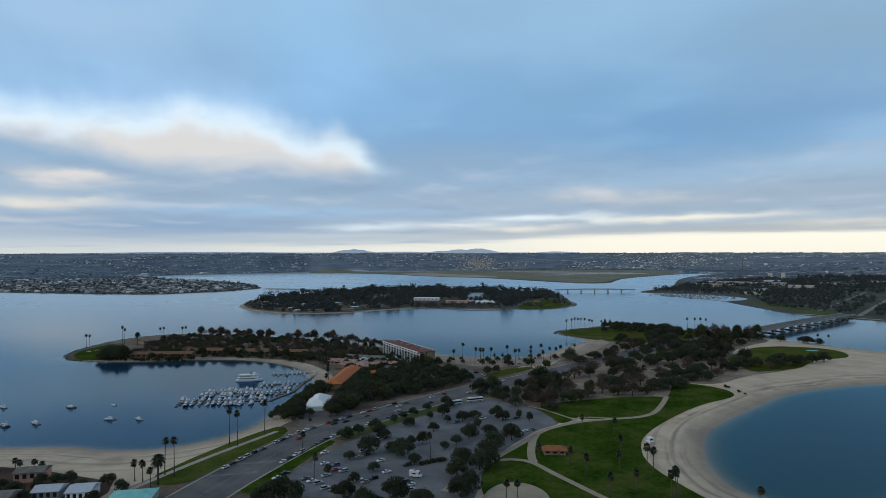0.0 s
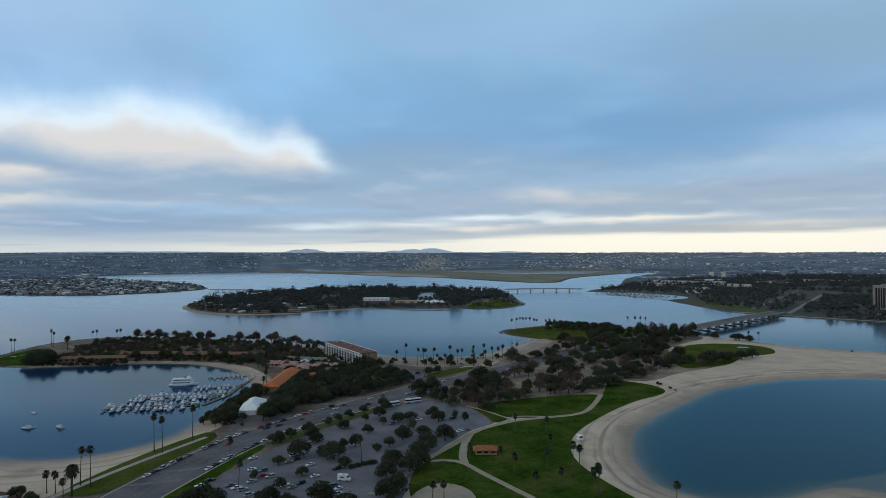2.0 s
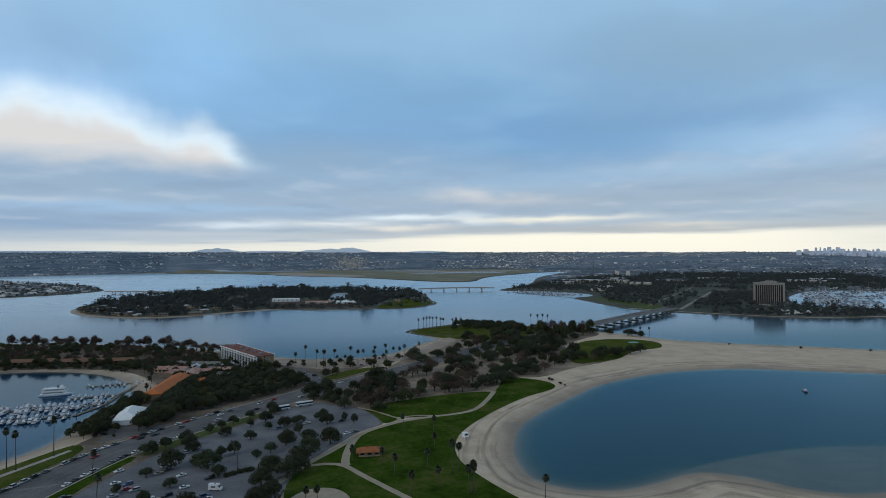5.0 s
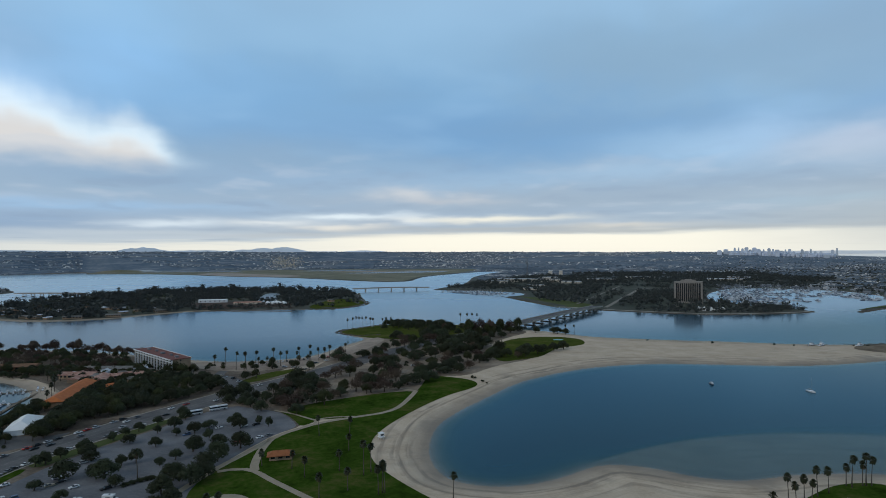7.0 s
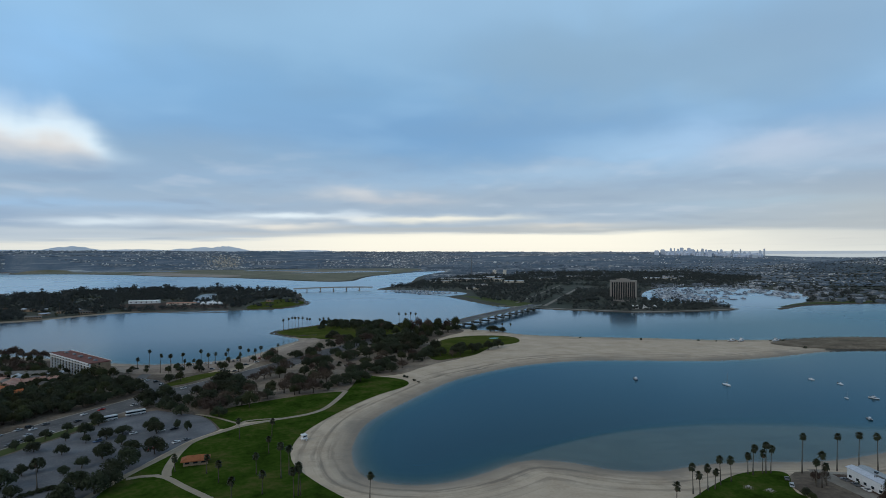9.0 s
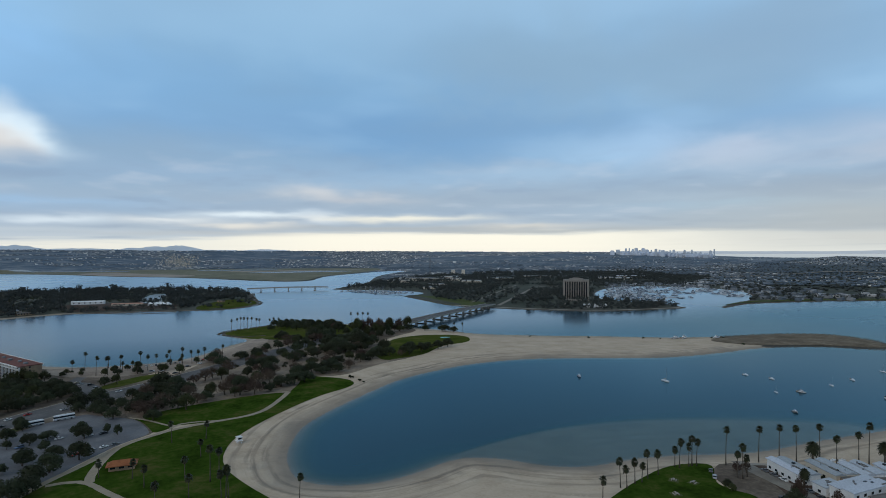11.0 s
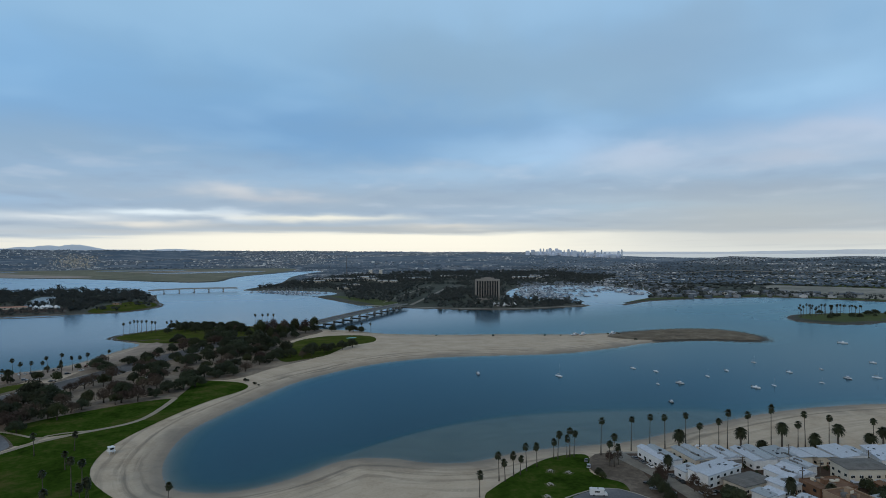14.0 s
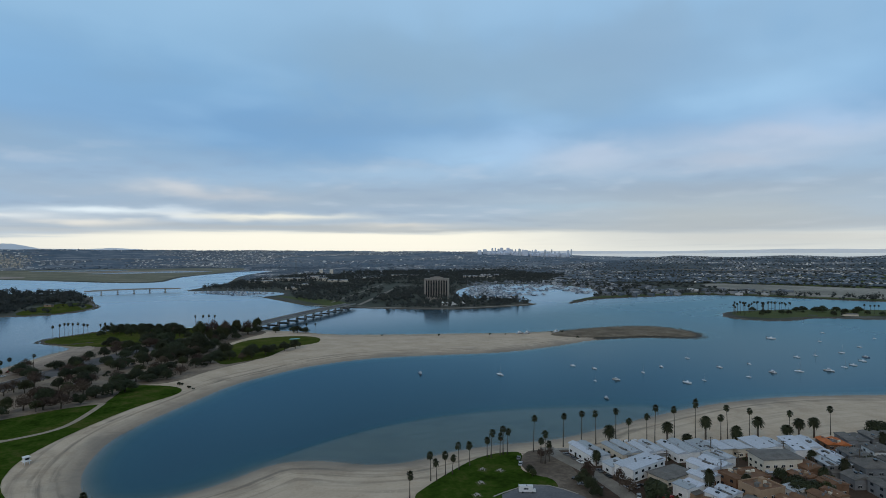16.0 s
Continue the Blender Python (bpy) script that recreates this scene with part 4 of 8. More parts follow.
BROAD = [make_tree(("broadleaf_tree", "fig_tree")[k % 2], 11 + k, 5.0, 7.2, LEAF, ("dark green broad-crowned evergreen tree", "dark dense round-crowned fig tree")[k % 2], 1700, 15 + k % 3, 0.36, 0.12) for k in range(4)]
OLIVE = [make_tree("olive_tree", 31 + k, 4.4, 8.2, LEAF_OLIVE, "olive green open-crowned tree", 1200, 12, 0.36, 0.2) for k in range(2)]
BARE = [make_tree("bare_tree", 41 + k, 4.8, 7.4, TWIGS, "brown nearly leafless park tree", 900, 14, 0.3, 0.2) for k in range(2)]
LOLLY = [make_tree("lot_tree", 51 + k, 3.6, 6.0, LEAF, "small dark round tree in a parking lot bed", 1200, 12, 0.32, 0.14) for k in range(3)]
PINE = [make_tree("shore_tree", 61 + k, 5.2, 10.0, TWIGS, "tall round-topped park tree with a bare trunk", 1100, 14, 0.4, 0.22, 0.42) for k in range(2)]
SHRUB = [make_tree("shrub", 71 + k, 2.2, 2.6, LEAF, "low dark evergreen shrub on sand", 260, 6, 0.38, 0.05, 0.2) for k in range(2)]
FAN_HEIGHTS, DATE_HEIGHTS = (6, 9, 12, 15, 18), (5, 8, 11, 14)
FANS = {h: [make_fan_palm(81 + h * 3 + k, h, ("tall thin" if h > 10 else "short") + " fan palm with a round head", h * 0.07) for k in range(2)] for h in FAN_HEIGHTS}
DATES = {h: [make_date_palm(191 + h, h, "stout date palm with a wide feathery head")] for h in DATE_HEIGHTS}
MODELS = [*sum(FANS.values(), []), *sum(DATES.values(), []), *BROAD, *OLIVE, *BARE, *LOLLY, *PINE, *SHRUB]
pick = random.Random(5)


CLEAR = [(-126, 472, -109, 548)]  # roofs that no tree grows through


JUNCTION = np.array([(-30, 560), (-14, 524), (4, 497), (22, 512), (8, 530), (2, 552), (-14, 574)], float)


def plant(kind, x, y, s=1.0, sz=None, group=""):
    if any(x0 < x < x1 and y0 < y < y1 for x0, y0, x1, y1 in CLEAR):
        return None
    if inside_distance(JUNCTION, np.array([x]), np.array([y]))[0] > 0:
        return None
    ob = copy_thing(kind[pick.randrange(len(kind))], sized(x, y, level(x, y), pick.uniform(0, 360), s, sz))
    if group:
        ob["group"] = group
    return ob


def plant_palm(kinds, x, y, h, s, group):
    """A palm about h high: the model nearest in height, so that its head keeps its shape."""
    near = min(kinds, key=lambda k: abs(k - h))
    return plant(kinds[near], x, y, s, h / near, group)


def scattered(outline, count, gap, rng):
    """Places inside an outline, no two nearer than gap."""
    p = np.array(outline, float)
    lo, hi = p.min(0), p.max(0)
    x, y = np.array([[rng.uniform(lo[0], hi[0]), rng.uniform(lo[1], hi[1])] for _ in range(count * 14)]).T
    ok, got = inside_distance(p, x, y) > 1, []
    for a, b, good in zip(x, y, ok):
        if good and len(got) < count and all((a - c) ** 2 + (b - d) ** 2 > gap * gap for c, d in got):
            got.append((a, b))
    return got


# park trees
GROVE = [(92, 560), (54, 494), (60, 455), (100, 462), (150, 478), (166, 520), (200, 512), (238, 552), (285, 575), (255, 610), (235, 600), (190, 590), (150, 640), (110, 640), (80, 600)]
GROVE_2 = [(150, 640), (200, 590), (250, 620), (262, 665), (300, 715), (360, 765), (325, 825), (270, 850), (235, 815), (205, 770), (170, 740), (140, 690)]
for x, y in scattered(GROVE, 52, 10.5, pick):
    plant(pick.choice([BROAD, BROAD, OLIVE, BARE, BARE, SHRUB]), x, y, pick.uniform(1.0, 1.8), pick.uniform(1.0, 1.5), group="park trees")
for x, y in scattered(GROVE_2, 62, 11.0, pick):
    plant(pick.choice([BROAD, BROAD, BROAD, OLIVE, BARE, SHRUB]), x, y, pick.uniform(1.1, 1.9), pick.uniform(1.1, 1.6), group="park trees")
# the masses on the channel lawn and by the bridge
for x, y, s in [(205, 872, 1.6), (216, 862, 1.5), (230, 868, 1.7), (240, 852, 1.6), (252, 856, 1.7), (262, 838, 1.6), (176, 756, 1.7), (170, 750, 1.2), (213, 742, 2.1), (226, 735, 2.2), (236, 748, 1.8), (222, 700, 1.6), (258, 706, 2.3), (244, 694, 1.7), (203, 628, 1.5), (222, 634, 2.2), (256, 650, 2.1), (266, 662, 1.8)]:
    plant(BROAD, x, y, s, s * pick.uniform(0.85, 1.0), group="park trees")
for x, y, s in [(172, 849, 1.2), (188, 865, 1.4), (194, 857, 1.5), (205, 834, 1.7), (219, 819, 1.8), (228, 786, 1.8), (252, 828, 1.9), (208, 744, 1.5), (187, 736, 1.2), (254, 788, 1.9), (240, 806, 1.7), (52, 503, 2.0), (110, 486, 1.6), (134, 628, 1.5), (247, 646, 2.5),
                (223, 648, 2.4), (268, 620, 1.7), (282, 578, 1.9), (157, 509, 1.6), (207, 614, 1.8), (169, 596, 1.6), (165, 588, 1.5), (188, 604, 1.7), (134, 528, 1.5), (172, 525, 1.6), (62, 496, 1.8), (12, 478, 1.7), (2, 463, 1.6), (214, 662, 1.9)]:
    plant(BROAD, x, y, s, s * pick.uniform(0.9, 1.15), group="park trees")
for x, y, s in [(103, 546, 1.8), (133, 496, 1.5), (43, 481, 1.5), (124, 498, 1.4), (96, 640, 1.4)]:
    plant(BARE, x, y, s, s * pick.uniform(0.9, 1.15), group="park trees")
for x, y, s in [(270, 749, 1.9), (286, 750, 2.1), (298, 745, 1.9), (317, 757, 1.8), (332, 764, 1.7), (350, 782, 1.6), (278, 760, 1.8), (306, 772, 1.7)]:
    plant([*OLIVE, *BARE], x, y, s, s * 1.55, group="park trees")
# the large crowns that stand out in the grove
for x, y in [(110, 486), (93, 620), (185, 531), (221, 630), (242, 624), (151, 484), (56, 487), (48, 492), (160, 489), (143, 574), (42, 450), (253, 596), (230, 618), (140, 480), (190, 536), (64, 480)]:
    plant(BROAD, x, y, pick.uniform(1.5, 2.0), pick.uniform(1.25, 1.6), group="park trees")
for x, y in [(127, 590), (136, 585), (215, 714), (222, 708), (90, 536), (118, 460), (97, 468), (108, 462), (51, 431), (42, 438), (84, 526), (210, 718)]:
    plant(BARE, x, y, pick.uniform(1.4, 1.9), pick.uniform(1.2, 1.6), group="park trees")
for x, y in [(97, 527), (71, 432), (192, 722), (51, 580), (63, 567), (124, 506), (216, 568)]:
    plant(OLIVE, x, y, pick.uniform(1.0, 1.5), group="park trees")
for x, y in [(281, 726), (288, 730), (300, 748), (275, 720), (292, 740), (310, 752), (296, 726), (318, 762)]:
    plant(pick.choice([BROAD, OLIVE]), x, y, pick.uniform(1.2, 1.5), pick.uniform(1.9, 2.4), group="park trees")
for x, y in [(190, 895), (198, 893), (206, 889), (214, 886), (224, 883), (233, 880), (243, 876), (252, 872), (262, 868), (183, 896)]:
    plant(BROAD, x, y, pick.uniform(1.2, 1.7), pick.uniform(1.2, 1.6), group="park trees")
for x, y, s in [(56, 446, 1.7), (66, 438, 1.3), (78, 448, 1.3), (84, 454, 1.2), (46, 424, 1.4), (104, 458, 1.2), (52, 412, 1.2), (130, 466, 1.1), (60, 468, 1.5), (72, 472, 1.5)]:
    plant(pick.choice([BROAD, OLIVE, BARE]), x, y, s, s * 0.9, group="park trees")
# resort trees
BAHIA_S = [(-124, 398), (-106, 393), (-90, 408), (-62, 442), (-44, 462), (-18, 492), (0, 514), (20, 545), (-10, 560), (-40, 560), (-95, 560), (-90, 480), (-118, 450)]
BAHIA_N = [(-105, 600), (-150, 590), (-185, 612), (-240, 636), (-300, 642), (-395, 628), (-400, 680), (-420, 780), (-330, 795), (-205, 745), (-120, 690)]
for x, y in scattered(BAHIA_S, 118, 6.2, pick):
    if x < -98 and y < 448:
        continue
    plant(pick.choice([BROAD, BROAD, BROAD, OLIVE]), x, y, pick.uniform(0.95, 1.45), group="resort trees")
for x, y in scattered(BAHIA_N, 270, 6.4, pick):
    plant(pick.choice([BROAD, OLIVE, BARE, BARE]), x, y, pick.uniform(0.85, 1.3), pick.uniform(0.8, 1.15), group="resort trees")
SHORE_ROW = [(-139, 398), (-126, 398), (-117, 450), (-118, 480), (-131, 485), (-136, 440)]
for x, y in scattered(SHORE_ROW, 26, 4.8, pick):
    plant(pick.choice([BROAD, OLIVE, SHRUB]), x, y, pick.uniform(0.7, 1.0), 1.0, group="harbour trees")
for x, y in [(-402, 614), (-396, 617), (-390, 613), (-384, 618), (-394, 626), (-404, 622)]:
    plant(BROAD, x, y, 1.6, 2.1, group="resort trees")
for x, y, s in [(-404, 612, 1.35), (-396, 615, 1.5), (-390, 611, 1.3), (-412, 616, 1.1), (-384, 618, 1.2), (-398, 622, 1.5), (-330, 612, 0.8), (-322, 610, 0.8), (-290, 631, 0.9), (-280, 630, 0.9), (-262, 628, 0.8), (-250, 627, 0.9), (-236, 624, 0.8),
                (-345, 610, 0.7), (-360, 610, 0.6), (-310, 618, 0.9), (-300, 626, 0.9), (-220, 620, 0.9), (-205, 612, 0.9), (-195, 605, 0.9), (-182, 596, 0.8)]:
    plant(BROAD, x, y, s, group="resort trees")
for x, y in [(-352, 800), (-338, 802), (-325, 796), (-300, 790), (-286, 786), (-255, 772), (-240, 768), (-225, 760), (-178, 740), (-165, 730), (-150, 722), (-140, 718), (-118, 700), (-110, 690), (-128, 706)]:
    plant(PINE, x, y, pick.uniform(1.1, 1.5), pick.uniform(1.0, 1.3), group="resort shore trees")
for x, y in [(-382, 788), (-366, 786), (-354, 785), (-313, 780), (-293, 770), (-282, 777), (-239, 759), (-214, 751), (-196, 754), (-188, 748), (-160, 735)]:
    plant(PINE, x, y, pick.uniform(1.3, 1.7), pick.uniform(1.4, 1.8), group="resort shore trees")
LOT_TREES = [(-35, 333), (-53, 345), (-29, 336), (-30, 388), (-22, 397), (-18, 380), (-25, 361), (9, 357), (-8, 383), (-1, 392), (18, 386), (-16, 327), (-10, 335), (29, 393), (-58, 355), (35, 386), (-65, 307), (-71, 288),
             (-49, 292), (-19, 417), (14, 398), (-41, 372), (2, 370), (-30, 303), (-55, 275), (-44, 322), (-74, 345)]
BIG_LOT_TREES = [(22, 346), (-3, 347), (-38, 315), (-57, 320), (8, 315), (-5, 304), (9, 303), (4, 296), (-33, 258), (-56, 258), (-86, 262), (-78, 254), (0, 270), (-4, 262), (12, 330), (-88, 250), (-20, 248), (-45, 250), (-7, 288)]
for x, y in LOT_TREES:
    plant([*LOLLY, *BROAD], x, y, pick.uniform(0.75, 1.2), pick.uniform(0.8, 1.2), group="parking lot trees")
for x, y in BIG_LOT_TREES:
    plant(BROAD, x, y, pick.uniform(1.15, 1.5), group="parking lot trees")
for k in range(9):
    plant(SHRUB, -26 + k * 1.35, 302.5 + k * 0.9 + pick.uniform(-0.6, 0.6), 1.0, 0.75, group="parking lot hedge")
for x, y in [(-42, 396), (-52, 380), (-62, 364), (-70, 354), (-34, 408), (-22, 424), (-78, 343), (-75, 347), (-48, 388)]:
    plant(LOLLY, x, y, pick.uniform(0.9, 1.3), group="roadside trees")
for x, y in [(16, 455), (34, 482), (14, 468), (4, 455), (30, 455), (36, 440), (28, 426), (45, 470), (42, 490), (50, 430), (14, 448), (22, 462), (56, 442), (20, 440)]:
    plant(BROAD, x, y, pick.uniform(0.9, 1.2), group="roadside trees")
for x, y in [(252, 590), (262, 583), (283, 592), (300, 590), (312, 601), (325, 604), (240, 575), (226, 560), (390, 738), (398, 730), (386, 742), (366, 755), (340, 612)]:
    plant(BROAD, x, y, pick.uniform(1.2, 1.6), group="point trees")
plant(SHRUB, 199, 490, 1.2), plant(SHRUB, 203, 476, 0.9), plant(SHRUB, 205, 470, 0.6)

PALMS = [(-141, 332, 20), (-135, 329, 19), (-152, 282, 17), (-146, 280, 18), (-162, 273, 9), (-158, 273, 9), (-150, 266, 8), (-127, 350, 20), (-93, 316, 11), (-75, 277, 12), (-22, 310, 13),
         (84, 288, 16), (88, 292, 13), (90, 264, 13), (91, 264, 12), (88, 263, 12), (16, 259, 8), (21, 259, 8), (35, 314, 7), (50, 306, 8), (65, 358, 11), (83, 358, 9), (80, 327, 8), (73, 297, 9),
         (56, 292, 9), (75, 271, 9), (62, 265, 10), (119, 249, 11)]
PALMS_2 = [(-491, 707, 15), (-481, 698, 15), (-463, 737, 20), (-454, 727, 18), (-431, 770, 14), (-427, 770, 15), (-400, 770, 15), (-395, 770, 16), (5, 587, 15), (-4, 587, 16), (15, 600, 8),
           (36, 597, 13), (52, 601, 12), (65, 608, 10), (73, 618, 12), (79, 618, 12), (102, 651, 11), (23, 600, 8), (121, 857, 16), (128, 857, 17), (133, 860, 18), (137, 855, 18), (142, 862, 17),
           (148, 864, 17), (154, 864, 15), (159, 866, 14), (174, 877, 12), (180, 879, 13), (186, 877, 13), (285, 845, 19), (294, 843, 19)]
PALMS_3 = [(302, 845, 19), (311, 848, 18), (406, 748, 11), (420, 749, 11), (274, 212, 12), (264, 209, 10), (268, 209, 8), (255, 208, 12), (257, 206, 9), (282, 214, 10), (298, 217, 13), (297, 219, 9),
           (306, 217, 14), (308, 216, 12), (304, 217, 10), (322, 211, 18), (313, 196, 11), (314, 194, 15), (318, 195, 9), (341, 208, 17), (353, 206, 17), (359, 201, 17), (372, 198, 17), (373, 190, 13),
           (382, 185, 15), (385, 182, 20), (394, 176, 19), (398, 166, 24), (419, 164, 13), (424, 163, 18)]
PALMS_4 = [(434, 156, 16), (452, 143, 15), (480, 134, 15), (237, 197, 10), (1072, 528, 20), (1088, 527, 20), (1096, 522, 18), (1112, 521, 16), (1129, 521, 17), (1138, 514, 16), (1154, 514, 17),
           (1172, 513, 15), (1180, 508, 14), (1187, 502, 14), (1195, 496, 14), (1243, 402, 15), (1250, 396, 14), (1256, 392, 14), (1262, 388, 14), (1060, 505, 18), (1122, 505, 15), (905, 905, 15),
           (915, 902, 14), (925, 908, 15), (935, 900, 13), (-240, 280, 5), (-233, 285, 5), (-228, 282, 5), (-222, 284, 5), (-215, 281, 5), (-247, 286, 6)]
for x, y, h in PALMS + PALMS_2 + PALMS_3 + PALMS_4:
    plant_palm(FANS, x, y, h, 1.0 if h > 12 else 0.9, "fan palms")
for x, y, h in [(-148, 269, 13), (-425, 708, 15), (29, 582, 10), (364, 196, 9), (389, 177, 11), (406, 165, 14), (428, 160, 6), (439, 154, 11), (451, 144, 7), (458, 141, 10), (467, 137, 10), (400, 172, 4)]:
    plant_palm(DATES, x, y, h, 1.0, "date palms")
for x, y, s in [(321, 134, 1.3), (328, 141, 0.9), (379, 98, 1.0), (384, 95, 0.9), (387, 101, 0.7), (491, 92, 1.2), (300, 190, 0.5), (297, 185, 0.5), (304, 152, 0.7), (448, 110, 0.7), (465, 104, 0.8)]:
    plant([*BROAD, *OLIVE], x, y, s, group="yard trees")
for x, y, s, z in [(311, 163, 0.75, 1.7), (313, 165, 0.6, 1.4), (321.5, 154, 0.6, 1.2), (332, 178, 0.5, 1.0), (316, 199, 0.6, 0.9), (322, 199, 0.6, 0.8), (383, 104, 0.7, 1.0)]:
    plant(BARE, x, y, s, z, group="yard trees")
for x, y, s, z in [(375, 101, 1.2, 1.2), (379, 106, 1.1, 1.1), (387, 116, 0.7, 0.9), (415, 114, 0.6, 0.8), (308, 163, 0.8, 1.1), (306, 157, 0.7, 1.0), (319, 147, 0.9, 1.0), (503, 119, 1.5, 1.3), (493, 114, 1.3, 1.2), (436, 98, 0.9, 1.0), (452, 92, 0.8, 1.0), (430, 84, 1.0, 1.0)]:
    plant([*BROAD, *BARE], x, y, s, z, group="yard trees")
for x, y, h in [(346.5, 126, 9), (417, 116, 7), (413, 100, 8), (397, 102, 7), (470, 105, 9), (331, 176, 7), (360, 117, 7)]:
    plant_palm(DATES, x, y, h, 0.7, "date palms")


# ---------------------------------------------------------------- vehicles
def car_profile(L, hood, roof0, roof1, trunk, h, low=0.32):
    return [(-L / 2, low), (L / 2, low), (L / 2, 0.62), (L / 2 - 0.08, 0.78), (hood, 0.92), (trunk, 0.95), (-L / 2 + 0.06, 0.85), (-L / 2, 0.6)]


def make_car(label, paint, L=4.6, W=1.8, h=1.48, boxy=False):
    t = thing("car", label, "car", pose(0, 0, -900))
    hood, trunk = (L * 0.22, -L * 0.47) if boxy else (L * 0.18, -L * 0.36)
    body = Shape().prism(car_profile(L, hood, 0, 0, trunk, h), "y", -W / 2, W / 2)
    part("body", body, paint, t)
    a, b = hood - 0.05, trunk + 0.05
    w0, w1 = W / 2 - 0.06, W / 2 - 0.22
    ra, rb = a - 0.75, b + (0.15 if boxy else 0.6)
    v = [(a, -w0, 0.9), (a, w0, 0.9), (b, w0, 0.92), (b, -w0, 0.92), (ra, -w1, h - 0.05), (ra, w1, h - 0.05), (rb, w1, h - 0.05), (rb, -w1, h - 0.05)]
    part("glazing", Shape().add(v, [(0, 1, 5, 4), (1, 2, 6, 5), (2, 3, 7, 6), (3, 0, 4, 7), (4, 5, 6, 7)]), GLASS, t)
    part("roof", Shape().box(rb - 0.05, -w1 - 0.02, h - 0.05, ra + 0.05, w1 + 0.02, h, 0.04), paint, t)
    wheel = None
    rim = Shape().tube([(0, -0.13, 0.33), (0, 0.13, 0.33)], [0.2, 0.2], 8).mesh("rim", True)
    for x in (-L * 0.31, L * 0.31):
        for y in (-W / 2 + 0.08, W / 2 - 0.08):
            if wheel is None:
                wheel = Shape().tube([(0, -0.11, 0.33), (0, 0.11, 0.33)], [0.33, 0.33], 10).mesh("wheel", True)
            w = part("wheel", wheel, TYRE, t, at=pose(x, y, 0))
            part("rim", rim, STEEL, w)
    return t


PAINTS = {n: plain(n + "_car_paint", c, 0.3) for n, c in {"white": (0.66, 0.67, 0.68), "silver": (0.38, 0.40, 0.43), "black": (0.015, 0.016, 0.018), "grey": (0.12, 0.125, 0.135), "blue": (0.06, 0.11, 0.22), "red": (0.36, 0.025, 0.02), "tan": (0.30, 0.25, 0.18)}.items()}
CARS = [make_car(f"{n} {'estate car' if k % 3 == 1 else 'saloon car'} parked or driving on asphalt", PAINTS[n], 4.6 + 0.2 * (k % 3), 1.82, 1.45 + 0.22 * (k % 3 == 1), k % 3 == 1)
        for k, n in enumerate(("white", "silver", "black", "grey", "blue", "red", "white", "black", "silver", "tan"))]
MODELS += CARS


def park(x, y, turn, k=None, group="cars", lift=0.12):
    ob = copy_thing(CARS[pick.choice((0, 1, 2, 3, 4, 6, 7, 8, 9, 0, 1, 2, 3, 6, 7, 8, 0, 1, 3, 5)) if k is None else k], sized(x, y, level(x, y) + lift, turn))
    ob["group"] = group
    return ob


ROAD_LINE = np.array([(-116, 284), (-108, 314), (-98, 346), (-85, 369), (-71, 390), (-50, 419), (-33, 440), (-10, 468), (13, 496), (38, 518), (75, 556), (120, 612)], float)


def along_road(s, off):
    seg = np.diff(ROAD_LINE, axis=0)
    ln = np.hypot(*seg.T)
    c = np.concatenate([[0], np.cumsum(ln)])
    k = min(int(np.searchsorted(c, s, "right")) - 1, len(ln) - 1)
    d = seg[k] / ln[k]
    p = ROAD_LINE[k] + d * (s - c[k]) + off * np.array([-d[1], d[0]])
    return p[0], p[1], math.degrees(math.atan2(d[1], d[0]))


for k in range(25):
    if k not in (6, 13, 18, 22):
        park(*along_road(6 + k * 6.1, 11.8), None, "cars along the boulevard")
for k in range(21):
    if k not in (4, 9, 15, 18):
        park(*along_road(22 + k * 6.3, -11.9), None, "cars along the boulevard")
for s, off, k in [(60, 4, 5), (92, 7, 2), (100, 5, 2), (118, 4, 3), (140, -4, 8), (150, 5, 0), (160, 8, 3), (172, -5, 2), (185, 6, 0), (198, 6, 5), (215, -5, 6), (232, 5, 1), (250, -4, 2), (268, 5, 0), (290, -5, 3), (320, 5, 0), (345, -4, 8)]:
    park(*along_road(s, off), k, "cars along the boulevard")
LOT_CARS = [(-92, 286), (-94, 279), (-71, 284), (-76, 276), (-72, 274), (-80, 279), (-60, 321), (-57, 315), (-60, 311), (-48, 306), (-54, 279), (-50, 276), (-53, 264), (-50, 262), (-36, 273), (-39, 270),
            (-30, 278), (-28, 274), (-27, 268), (-64, 290), (-68, 292), (-81, 317), (-57, 282), (-47, 281), (22, 358), (25, 360), (31, 363), (36, 366), (19, 355), (-12, 380), (5, 390), (20, 390), (27, 392), (-33, 300),
            (-42, 290), (-62, 340), (-55, 342), (-70, 298), (-67, 268), (-63, 266), (-59, 264), (-45, 260), (-41, 258), (-33, 262), (-76, 300)]
for n, (x, y) in enumerate(LOT_CARS):
    park(x, y, 38 + 180 * (n % 2) + pick.uniform(-4, 4) if n < 24 or n > 28 else 38, None, "parked cars in the lot")
for x, y, a in [(303, 200, 45), (308, 207, 45), (330.5, 191, 74), (329.3, 185, 74), (327.5, 171, 72), (325.5, 164, 72), (311, 170, 120), (308, 164, 120), (326, 149, 70), (318, 141, 40), (310, 156, 20), (322, 150, 72), (331.8, 197, 76),
                (-455, 660, 30), (-450, 668, 30), (-444, 676, 30), (60, 570, 30), (48, 585, 0), (40, 588, 0), (70, 600, 20), (80, 612, 20), (4, 530, 45), (-2, 545, 40), (-10, 552, 60), (-14, 560, 60),
                (115, 520, 20), (130, 545, 50), (160, 560, 10), (180, 610, 40)]:
    park(x, y, a, None, "scattered parked cars", 0.16)


